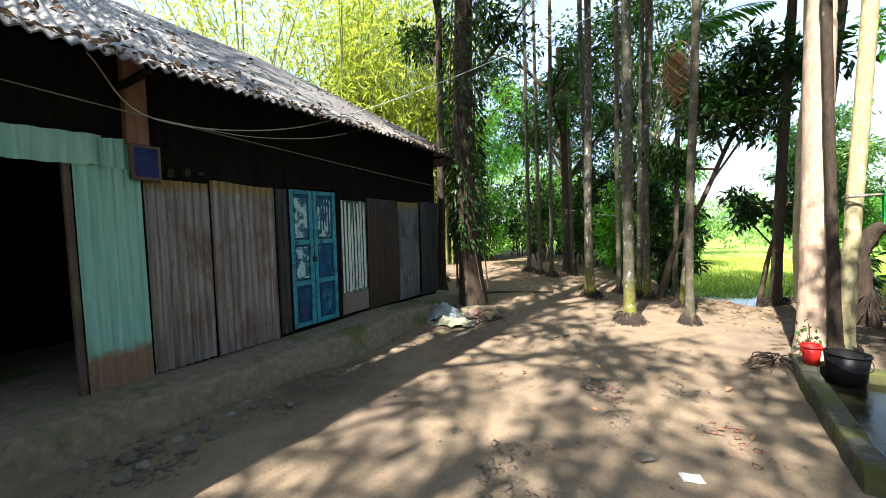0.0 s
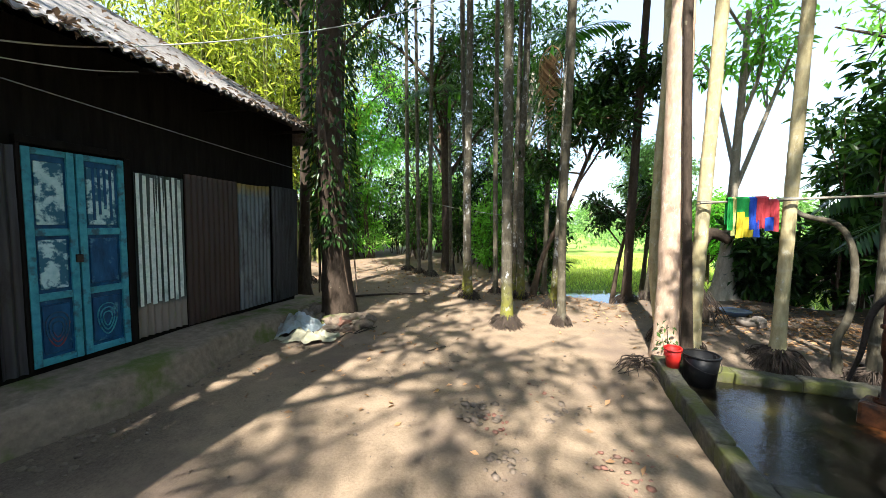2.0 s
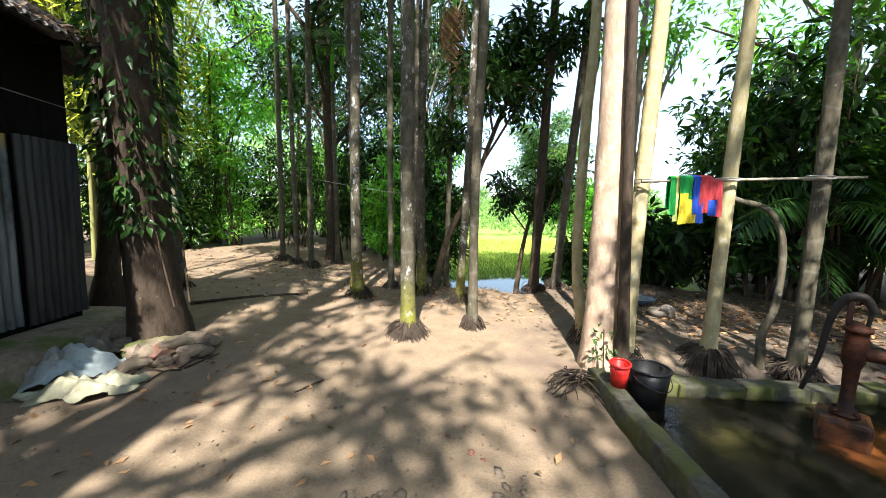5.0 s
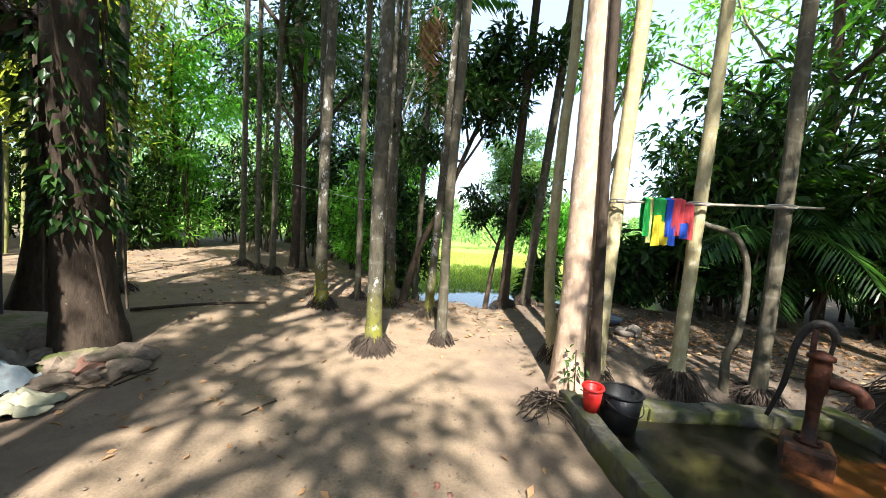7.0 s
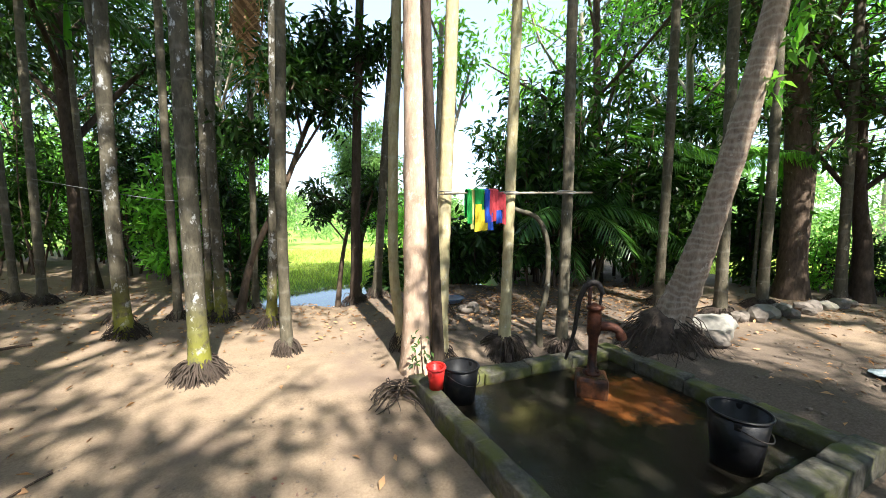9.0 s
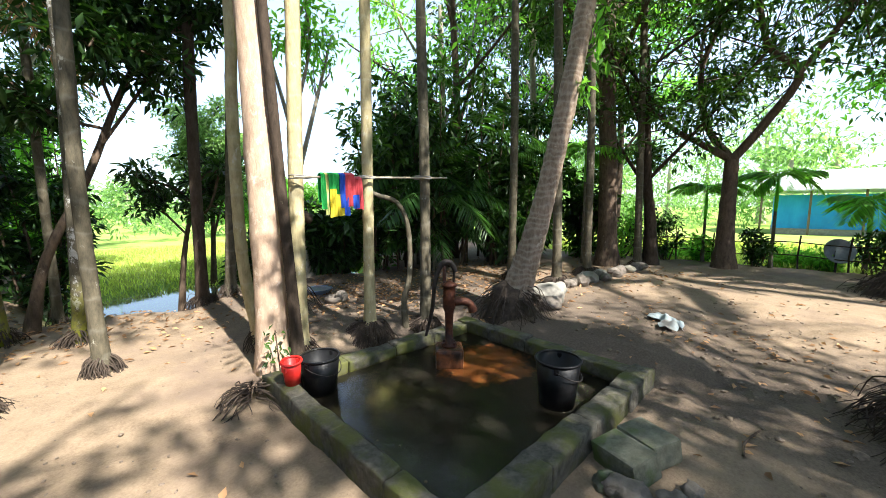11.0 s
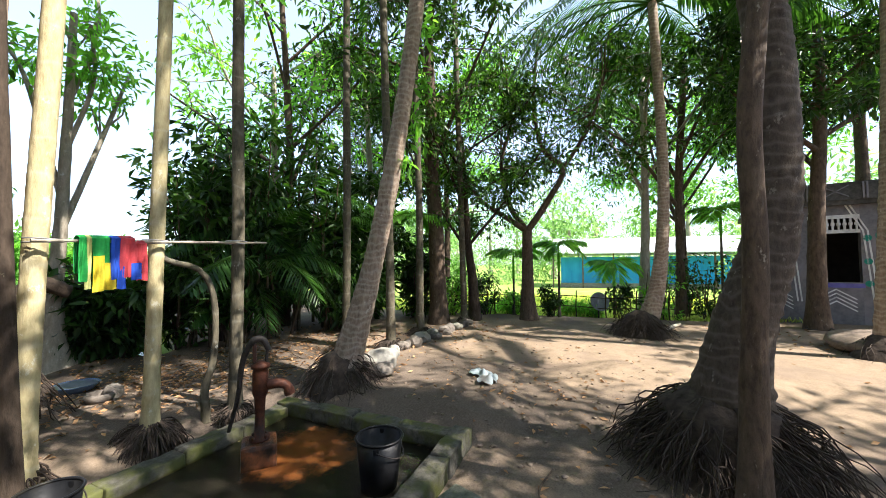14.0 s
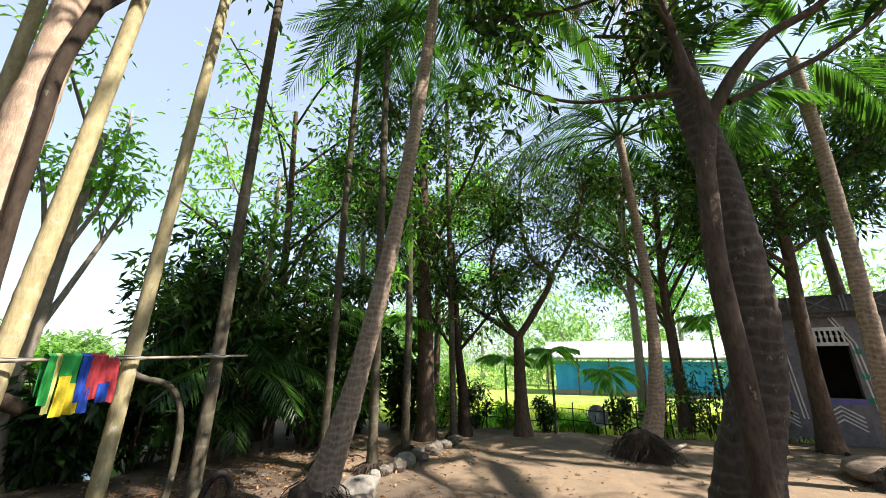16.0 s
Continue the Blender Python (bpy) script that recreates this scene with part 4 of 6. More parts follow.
broad_tree("yard_tree", "slim pale tree beside the leaning palm", [(12.6, -1.75, 0.25), (12.6, -1.85, 2.36), (12.7, -1.9, 4.43), (12.7, -1.9, 7.5)], [0.15, 0.115, 0.095, 0.08], BARK_PALE, 36, 9, 2.8, (4.2, 9.6), 0.2, 36, LEAF_MANGO, 0.62, 8, start=0.5)
broad_tree("yard_tree", "slim brown tree at the field's edge", [(12.49, -2.66, 0.25), (12.48, -2.67, 1.89), (12.5, -2.7, 4.11), (12.4, -2.9, 7)], [0.15, 0.115, 0.1, 0.08], BARK_BROWN, 37, 9, 2.8, (4.2, 9.6), 0.2, 36, LEAF_MANGO, 0.62, 8, start=0.45)
broad_tree("yard_tree", "dark tree standing before the painted house", [(10.9, -4.75, 0.2), (10.85, -4.8, 2.7), (10.8, -4.9, 4.5), (10.7, -4.9, 7)], [0.17, 0.13, 0.11, 0.08], BARK_BROWN, 38, 8, 2.8, (3.6, 8.0), 0.18, 130, LEAF_DARK, 0.75, 6, start=0.5)


def coconut(label, pts, radii, seed, fronds=20, length=3.9, roots=0, skirt=0.5, dry=0, bark=None):
    rng = np.random.RandomState(seed)
    p = [np.array(q, float) for q in pts]
    p[0][2] = gzf(p[0][0], p[0][1])
    t = thing("coconut_palm", label, "palm tree", group="coconut palms")
    trunk_part(t, p, radii, bark or BARK_COCO, 18, rng, 0.035, int(20 + p[-1][2] * 14), 1.25, 0.3, 0.045, 0.1)
    if roots:
        root_skirt(t, p[0], radii[0] * 1.15, skirt, 0.62 * skirt, roots, rng)
        prof_ = [(skirt * 0.72, -0.12), (skirt * 0.6, 0.05 * skirt), (skirt * 0.45, 0.26 * skirt), (radii[0] * 1.25, 0.52 * skirt), (radii[0] * 0.5, 0.68 * skirt)]
        lines_ = np.array([(p[0][0], p[0][1], p[0][2] + q[1]) for q in prof_])
        V, F = tube_arrays(lines_, np.array([q[0] for q in prof_]), 28, 0.1, rng)
        quads("root_mound", V, F, ROOTS, t, "dark mound of packed roots", smooth=True)
    palm_crown("frond", t, p[-1], rng, fronds, length, 0.85, (0.45, 1.2), LEAF_PALM, 60, dry, 0.7)
    return t


leaning = coconut("leaning coconut palm with pale ringed bark behind the pump", [(4.88, 3.03, 0.25), (5.08, 2.68, 1.78), (5.29, 2.35, 3.97), (5.55, 2.09, 7.0), (5.7, 2.0, 9.0)], [0.19, 0.125, 0.108, 0.098, 0.085], 41, roots=160, skirt=0.6)
rf = np.random.RandomState(92)
for cx, cy, cz in ((5.42, 2.28, 3.5), (5.45, 2.2, 4.1), (5.36, 2.42, 2.95), (5.5, 2.12, 4.9)):
    P = np.array((cx, cy, cz)) + rf.normal(0, 0.06, (34, 3)) * (1, 1, 2)
    V, F = leaf_arrays(P, rf.normal(0, 1, (34, 3)) + (0.6, -0.5, 0), 0.17, rf, 0.5, 0.35, 0.6)
    quads("fern_tuft", V, F, LEAF_BRIGHT, leaning, "bright green fern tuft on the trunk")["kind"] = "stuff"
coconut("curved coconut palm with spreading roots at the field's edge", [(9.35, -1.1, 0.25), (9.45, -1.4, 1.1), (9.5, -1.56, 2.3), (9.5, -1.6, 4.0), (9.5, -1.5, 7.2)], [0.21, 0.15, 0.115, 0.1, 0.085], 42, roots=260, skirt=0.75)
coconut("old coconut palm on a high mound of roots", [(4.46, -0.74, 0.15), (4.4, -0.86, 1.05), (4.36, -1.07, 1.85), (4.34, -1.12, 2.6), (4.33, -1.1, 3.4), (4.35, -1.02, 4.3), (4.6, -1.0, 7.0), (4.9, -1.0, 9.4)], [0.33, 0.215, 0.175, 0.16, 0.15, 0.14, 0.13, 0.11], 43, fronds=18, length=2.5, roots=620, skirt=0.9, dry=3, bark=BARK_OLD)
coconut("coconut palm beside the painted house", [(8.2, -4.15, 0.2), (8.15, -4.25, 2.7), (8.05, -4.3, 5.2), (8.0, -4.3, 7.4)], [0.145, 0.11, 0.1, 0.085], 44, 7, 2.4, roots=60, skirt=0.6)
# dark leaf colour stands in for the crown being backlit
slim = broad_tree("slim_tree", "slim crooked tree in front of the root mound", [(3.6, -0.6, 0.1), (3.6, -0.63, 1.1), (3.6, -0.66, 1.8), (3.6, -0.65, 2.45), (3.6, -0.71, 3.15), (3.6, -0.79, 3.6), (3.58, -0.72, 4.05), (3.55, -0.66, 4.6), (3.5, -0.6, 5.6)],
                  [0.075, 0.068, 0.064, 0.062, 0.058, 0.054, 0.04, 0.034, 0.025], BARK_BROWN, 45, 6, 1.6, (4.6, 6.6), 0.15, 60, LEAF_DARK, 0.5, 5, start=0.82)
for pts, r in (([(3.6, -0.79, 3.56), (3.6, -1.03, 3.94), (3.62, -1.31, 4.24), (3.66, -1.75, 4.5), (3.7, -2.3, 5.1)], 0.05), ([(3.6, -0.95, 3.7), (3.62, -1.35, 3.88), (3.64, -1.66, 4.03), (3.66, -2.05, 4.33), (3.7, -2.6, 4.9)], 0.028),
               ([(3.59, -0.66, 3.86), (3.58, -0.3, 3.86), (3.56, 0.17, 3.92), (3.5, 0.7, 4.2)], 0.022)):
    V, F = tube_arrays(spline(pts, 18), np.linspace(r, r * 0.4, 18), 8, 0.05, R)
    quads("limb", V, F, BARK_BROWN, slim, smooth=True)
    rng_s = np.random.RandomState(int(r * 1000))
    twigs = [(np.array(pts[-1]) + rng_s.normal(0, 0.3, 3), (0.4, 0.4, 0.25)) for _ in range(6)]
    V, F = crown_arrays(twigs, rng_s, 0.15, 36)
    quads("leaf_spray", V, F, LEAF_MANGO, slim)["kind"] = "stuff"



# ---- thickets and far woods ----
rw = np.random.RandomState(5)
# dark thicket behind the clothes pole
for k, (x, y, w, d, h) in enumerate([(5.0, 7.4, 1.2, 1.2, 1.6), (5.9, 6.9, 1.6, 1.4, 3.2), (6.4, 6.4, 1.8, 1.5, 4.0), (7.2, 5.9, 1.8, 1.5, 4.4), (8.1, 5.3, 1.8, 1.5, 3.6),
                                     (9.0, 5.2, 1.8, 1.5, 3.2), (7.2, 7.6, 2.0, 1.8, 4.6), (8.6, 7.2, 2.4, 2.0, 5.4), (10.2, 5.6, 2.0, 1.6, 3.0), (6.2, 9.4, 1.6, 1.4, 1.6),
                                     (3.6, 8.4, 1.0, 1.0, 1.4), (10.6, 4.3, 1.0, 0.9, 2.2), (9.0, 10.0, 3.0, 2.5, 5.0), (10.6, 8.8, 3.0, 2.5, 6.0)]):
    # lighter leaf colour on alternate shrubs stands in for sunlit leaves
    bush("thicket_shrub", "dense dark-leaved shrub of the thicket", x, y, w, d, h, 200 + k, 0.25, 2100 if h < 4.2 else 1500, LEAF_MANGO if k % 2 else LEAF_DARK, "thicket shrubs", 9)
# undergrowth behind the palm row
for k, (x, y, w, d, h) in enumerate([(-0.2, 10.5, 1.8, 1.4, 2.6), (0.9, 9.6, 1.3, 1.2, 2.8), (-0.6, 12.5, 2.4, 2.0, 4.0), (-2.6, 14.5, 2.6, 2.0, 3.6), (-5.0, 15.0, 2.6, 2.0, 3.2),
                                     (-7.2, 14.0, 2.4, 2.0, 3.2), (1.0, 12.6, 1.6, 1.6, 4.2), (-9.5, 12.5, 2.6, 2.2, 3.4), (-6.5, 11.5, 1.6, 1.4, 2.2), (-4.0, 17.5, 3.4, 2.5, 6.0),
                                     (0.6, 15.5, 2.2, 2.2, 5.0), (-8.0, 17.5, 3.4, 2.5, 6.0), (-12.0, 15.5, 3.4, 2.5, 6.0), (-1.2, 17.0, 3.0, 2.5, 5.5), (-3.4, 12.8, 2.0, 1.6, 3.6), (-5.6, 12.9, 2.2, 1.8, 4.4), (-1.4, 12.2, 1.8, 1.6, 4.2), (-8.2, 12.6, 2.4, 2.0, 4.8), (-0.2, 14.0, 2.2, 2.0, 5.0)]):
    # every third shrub takes bright leaves in place of sunlit foliage
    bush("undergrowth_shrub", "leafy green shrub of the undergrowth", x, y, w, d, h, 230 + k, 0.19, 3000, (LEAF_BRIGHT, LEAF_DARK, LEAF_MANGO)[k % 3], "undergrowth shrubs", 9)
# tall trees closing the wood
for k, (x, y, h) in enumerate([(-6.5, 13.5, 8.0), (-9.5, 11.0, 8.5), (-3.5, 16.0, 9.0), (0.2, 13.5, 9.0), (-12.5, 14.0, 9.0), (9.0, 8.0, 8.5), (-6.0, 20.0, 10.0), (0.0, 19.5, 9.5), (8.2, 6.8, 10.0), (11.2, 6.2, 9.5), (13.0, 4.2, 9.0), (14.5, 7.0, 10.0)]):
    broad_tree("forest_tree", "leafy forest tree behind the yard", [(x, y, 0.1), (x + 0.2, y, h * 0.4), (x + rw.uniform(-0.5, 0.5), y, h * 0.85)], [0.14, 0.1, 0.06], BARK_PALE if k % 2 else BARK_BROWN, 260 + k, 8, h * 0.3,
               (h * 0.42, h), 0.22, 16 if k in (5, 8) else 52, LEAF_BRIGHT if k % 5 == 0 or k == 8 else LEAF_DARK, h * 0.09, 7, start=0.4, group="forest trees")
for k, (x, y, h) in enumerate([(15.5, -3.6, 8.5), (16.5, -6.5, 9.5)] ):
    broad_tree("forest_tree", "leafy bright tree behind the painted house", [(x, y, 0.1), (x + 0.1, y, h * 0.4), (x, y, h * 0.85)], [0.14, 0.1, 0.06], BARK_BROWN, 290 + k, 9, h * 0.3, (h * 0.32, h), 0.2, 50, LEAF_BRIGHT, 0.75, 7, start=0.35, group="forest trees")
# far trees beyond the pond and the field
for k in range(46):
    a = radians(-60 + 190 * k / 45 + rw.uniform(-2, 2))
    r = rw.uniform(38, 60)
    x, y = 3 + r * math.cos(a), 3 + r * math.sin(a)
    h = rw.uniform(7, 12)
    if 32 < math.degrees(a) < 100:
        h = h * 0.42
    rng = np.random.RandomState(300 + k)
    t = thing("far_tree", "pale-green tree far beyond the field, haze put in its leaf colour", "tree", group="far trees")
    trunk_part(t, [(x, y, gzf(x, y)), (x, y, h * 0.3), (x, y, h * 0.7)], [0.3, 0.25, 0.15], BARK_PALE, 8, rng, 0.05, 8)
    cl = [((x + rng.normal(0, h * 0.22), y + rng.normal(0, h * 0.22), h * rng.uniform(0.22, 0.95)), (h * 0.15, h * 0.15, h * 0.12)) for _ in range(22)]
    V, F = crown_arrays(cl, rng, 0.6, 55)
    quads("crown", V, F, LEAF_FAR, t)
# bamboo behind the house
for k, (x, y) in enumerate([(-8.6, 7.6), (-7.2, 9.2), (-9.6, 10.4), (-10.8, 5.5), (-6.6, 11.0)]):
    rng = np.random.RandomState(340 + k)
    t = thing("bamboo_clump", "tall yellow-green bamboo clump behind the house", "bamboo", group="bamboo clumps")
    P, O = [], []
    for j in range(16):
        a, r = rng.uniform(0, 6.283), rng.uniform(0.1, 0.7)
        o = np.array((x + r * math.cos(a), y + r * math.sin(a), gzf(x, y) - 0.05))
        lean = rng.uniform(0.6, 2.6)
        h = rng.uniform(8, 12)
        li = spline([o, o + (lean * 0.15 * math.cos(a), lean * 0.15 * math.sin(a), h * 0.5), o + (lean * math.cos(a), lean * math.sin(a), h)], 16)
        quads("culm", *tube_arrays(li, np.linspace(0.045, 0.012, 16) * (1 + 0.12 * (np.arange(16) % 2)), 6), BAMBOO, t)
        for q in li[5:]:
            m = 44
            P.append(q + rng.normal(0, 1, (m, 3)) * (0.5, 0.5, 0.42))
            O.append(rng.normal(0, 1, (m, 3)))
    V, F = leaf_arrays(np.concatenate(P), np.concatenate(O), 0.24, rng, 0.6, 0.2)
    quads("foliage", V, F, LEAF_BAMBOO, t)

# trees south of the yard, whose crowns throw the dappled shade
for k, (x, y, h) in enumerate([(-1.2, -6.5, 8.0), (4.2, -6.8, 9.0)]):
    areca("areca palm standing south of the yard", [(x, y, 0.1), (x, y, 3.0), (x + 0.1, y, 5.0)], 0.08, 0.06, h, BARK_ARECA, 380 + k, True, 10, 0.25, "southern palms", 10, 2.3)
for k, (x, y, h, r) in enumerate([(-3.6, -8.0, 11.0, 4.0), (-0.2, -8.8, 11.5, 4.2), (3.4, -8.0, 11.0, 3.6), (-2.6, -4.0, 11.0, 3.2), (2.6, -6.1, 10.5, 2.3),  (11.0, -10.5, 10.5, 3.6), (14.8, -8.0, 10.0, 3.6), (-6.5, -2.0, 11.0, 3.6)]):
    broad_tree("southern_tree", "tall leafy tree standing south of the yard", [(x, y, 0.1), (x, y, h * 0.4), (x, y, h * 0.78)], [0.2, 0.15, 0.1], BARK_BROWN, 400 + k, 11, r, (h * 0.66, h + 1.0), 0.27, (26, 14, 10, 16, 44, 70, 70, 30)[k], LEAF_MANGO, 0.72, 4, group="southern trees", start=0.72)


# one taller unseen tree, added so its spread crown shades the palm row
broad_tree("southern_tree", "very tall spreading tree added out of view to shade the palm row", [(-2.0, -2.2, 0.1), (-2.0, -2.1, 6.0), (-1.8, -1.6, 11.5)], [0.3, 0.24, 0.12], BARK_BROWN, 409, 12, 2.8, (10.6, 14.5), 0.3, 36, LEAF_MANGO, 0.85, 4, group="southern trees", start=0.7)
# mostly unseen shrubs added to the south to cut sky light on the yard
for k in range(15):
    x = -7.0 + 1.9 * k
    bush("sky_block_shrub", "dense dark shrub added out of view to block southern sky light", x, -10.6 + 0.7 * math.sin(k * 2.1), 2.6, 2.0, 4.6 + 0.9 * math.sin(k * 1.3), 700 + k, 0.3, 1500, LEAF_DARK, "southern shrubs", 7)


# ---- house details ----
PAINT_BLUE = surf("blue_door_paint", (0.004, 0.03, 0.085), (0.014, 0.095, 0.22), 12, 0.55, 0.3, (0.12, 0.3, 0.36), 7, (0.6, 0.72), stretch=(1, 1, 0.4))
PAINT_TEAL = surf("teal_frame_paint", (0.03, 0.18, 0.25), (0.08, 0.34, 0.42), 14, 0.6, 0.3, (0.04, 0.1, 0.13), 8, (0.55, 0.66))
PAINT_WORN = surf("worn_white_paint", (0.3, 0.5, 0.54), (0.5, 0.68, 0.7), 16, 0.65, 0.2, (0.03, 0.12, 0.19), 9, (0.46, 0.54))
PAINT_RED = surf("faded_red_paint", (0.16, 0.03, 0.05), (0.26, 0.06, 0.08), 14, 0.7, 0.2, (0.03, 0.08, 0.14), 6, (0.45, 0.55))
IRON = surf("dark_iron", (0.02, 0.018, 0.016), (0.06, 0.05, 0.045), 30, 0.6, 0.2, metal=0.5)
WIRE = surf("pale_cord", (0.35, 0.34, 0.32), (0.55, 0.54, 0.5), 20, 0.7, 0)
WIRE_DARK = surf("grey_cord", (0.16, 0.16, 0.16), (0.28, 0.27, 0.26), 20, 0.7, 0)

door = thing("door_1", "closed double door in worn blue and teal paint", "door", kind="structure")
DX = HX + 0.0
for leaf_k, (y0, y1) in enumerate(((1.365, 1.70), (1.715, 2.09))):
    leaf = box_part("door_leaf", DX - 0.03, DX - 0.012, y0, y1, 0.40, 2.14, PAINT_BLUE, door)
    for yy in (y0, y1 - 0.055):
        box_part("stile", DX - 0.012, DX + 0.012, yy, yy + 0.055, 0.40, 2.14, PAINT_TEAL, leaf)
    for zz in (0.40, 0.93, 1.45, 2.09):
        box_part("rail", DX - 0.012, DX + 0.008, y0 + 0.055, y1 - 0.055, zz, zz + (0.06 if zz < 2 else 0.05), PAINT_TEAL, leaf)
    tops = ((1.54, 2.04, PAINT_WORN), (1.02, 1.42, PAINT_WORN if leaf_k == 0 else PAINT_BLUE), (0.49, 0.89, PAINT_BLUE))
    for za, zb, m in tops:
        box_part("panel", DX - 0.012, DX - 0.004, y0 + 0.075, y1 - 0.075, za, zb, m, leaf, "flaking white panel" if m is PAINT_WORN else "", 0.01)
    # carved leaf-shaped ornament on the lowest panel
    parts_ = []
    cy = (y0 + y1) / 2
    for s in (0.5, 0.8, 1.1):
        u = np.linspace(0, 2 * np.pi, 25)
        parts_.append(tube_arrays(np.stack([0 * u + DX - 0.002, cy + 0.07 * s * np.sin(u) * (1 + 0.3 * np.cos(u)), 0.68 + 0.13 * s * np.cos(u)], -1), np.full(25, 0.006), 5))
    V, F = join_arrays(parts_)
    quads("ornament", V, F, PAINT_TEAL if leaf_k else PAINT_RED, leaf, "carved ornament", smooth=True)
for k in range(5):
    part("paint_drip", box(bmesh.new(), DX - 0.004, DX - 0.001, 1.83 + 0.045 * k, 1.852 + 0.045 * k, 1.58 + 0.05 * (k % 3), 2.04), PAINT_BLUE, door)
lock = part("padlock", box(bmesh.new(), DX + 0.012, DX + 0.035, 1.67, 1.72, 1.22, 1.29, 0.008), IRON, door, "dark padlock on the meeting stile")
# door posts and lintel take the near-black colour in place of eave shade
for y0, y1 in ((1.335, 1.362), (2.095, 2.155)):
    box_part("door_post", DX - 0.05, DX + 0.015, y0, y1, 0.38, 2.16, SHADE_BLACK, door)
box_part("lintel", DX - 0.05, DX + 0.015, 1.335, 2.155, 2.162, 2.22, SHADE_BLACK, door)

fb = thing("wall_box", "small framed dark-blue panel fixed under the eaves", "wall box")
box_part("frame", HX + 0.03, HX + 0.09, -0.2, 0.02, 2.1, 2.4, WOOD_DARK, fb, "", 0.008)
box_part("panel", HX + 0.091, HX + 0.096, -0.175, -0.005, 2.125, 2.375, surf("blue_panel", (0.012, 0.016, 0.09), (0.03, 0.035, 0.16), 9, 0.25, 0.05), fb, "glossy dark-blue face", 0.002)
for k, yy in enumerate((0.1, 0.24, 0.36)):
    sw = thing("wall_switch", "tiny grey fitting nailed above the tin", "fitting", group="wall fittings")
    box_part("body", HX - 0.03, HX + 0.01, yy, yy + 0.05, 2.16 + 0.02 * k, 2.23 + 0.02 * (k % 2), IRON, sw, "", 0.004)


def cord(name, label, pts, r, material, category="cord"):
    c = thing(name, label, category)
    V, F = tube_arrays(spline(pts, 40), np.full(40, r), 5)
    quads("strand", V, F, material, c, smooth=True)
    return c


cord("cord", "pale cord strung from the eaves across to the trees", [(-2.9, -0.46, 3.02), (-2.86, -0.08, 2.61), (-2.75, 1.0, 2.72), (-2.6, 2.2, 3.2), (-1.73, 3.89, 4.13), (0.35, 4.74, 4.9)], 0.006, WIRE)
cord("cord", "thin cord drooping along the house front", [(-2.88, -1.3, 2.7), (-2.88, -0.9, 2.67), (-2.86, -0.07, 2.61), (-2.88, 1.18, 2.55), (-2.9, 3.0, 2.46), (-2.92, 4.6, 2.4)], 0.005, WIRE_DARK)
cord("cord", "pale cord sagging below the eave", [(-2.86, -0.08, 2.61), (-2.8, 0.7, 2.6), (-2.7, 1.5, 2.72), (-2.55, 2.2, 2.95)], 0.004, WIRE)
cord("cord", "thin line tied between the areca stems", [(-1.88, 8.65, 2.1), (-0.6, 6.75, 1.86), (0.2, 5.6, 1.75), (0.34, 4.68, 1.86)], 0.004, WIRE_DARK)

# leaf litter on the roof and along its edge
rr_ = np.random.RandomState(81)
m_ = 1300
rt = rr_.uniform(0, 1, m_) ** 4.0
ry = 4.95 - 7.0 * rr_.uniform(0, 1, m_) ** 1.6
rx = EAVE_X - 0.02 - rt * 2.4 * np.minimum(1, (5.0 - ry) / 2.7 + 0.05)
P = np.stack([rx, ry, EAVE_Z + (EAVE_X - rx) * ROOF_TAN + 0.025], -1)
V, F = leaf_arrays(P, rr_.normal(0, 1, (m_, 3)) * (1, 1, 0.15), 0.075, rr_, 0.05, 0.5, 0.3)
litter_roof = quads("roof_litter", V, F, LEAF_ROOF)
tagged(litter_roof, "dry fallen leaves lying over the tin roof", "leaf litter", kind="stuff")

# creepers on the old tree
rv = np.random.RandomState(82)
m_ = 2600
vz = 1.25 + 7.5 * rv.uniform(0, 1, m_) ** 1.1
va = rv.uniform(0, 6.283, m_)
cx, cy = np.interp(vz, (0.15, 1.76, 3.15, 6.5, 8.5), (-2.19, -2.26, -2.31, -2.2, -2.1)), np.interp(vz, (0.15, 1.76, 3.15, 6.5, 8.5), (4.53, 4.48, 4.44, 4.4, 4.3))
vr = np.interp(vz, (0.1, 2, 4, 9), (0.27, 0.26, 0.28, 0.3)) + 0.12 * rv.uniform(0, 1, m_) ** 2 * (vz > 2)
O = np.stack([np.cos(va), np.sin(va), np.full(m_, -0.6)], -1)
V, F = leaf_arrays(np.stack([cx + vr * np.cos(va), cy + vr * np.sin(va), vz], -1), O, 0.13, rv, 0.5, 0.4, 0.45)
quads("creeper", V, F, LEAF_DARK, big, "leafy creeper climbing the trunk")["kind"] = "stuff"
for k in range(7):
    a0, n_ = rv.uniform(0, 6.28), 26
    z_ = np.linspace(0.5, rv.uniform(3, 7), n_)
    a_ = a0 + z_ * rv.uniform(-0.35, 0.35)
    r_ = np.interp(z_, (0.1, 1, 4, 9), (0.31, 0.265, 0.24, 0.18))
    V, F = tube_arrays(np.stack([np.interp(z_, (0.15, 3.15, 6.5), (-2.19, -2.31, -2.2)) + r_ * np.cos(a_), np.interp(z_, (0.15, 3.15, 6.5), (4.53, 4.44, 4.4)) + r_ * np.sin(a_), z_], -1), np.full(n_, 0.012), 5)
    quads("vine_stem", V, F, BARK_BROWN, big, smooth=True)

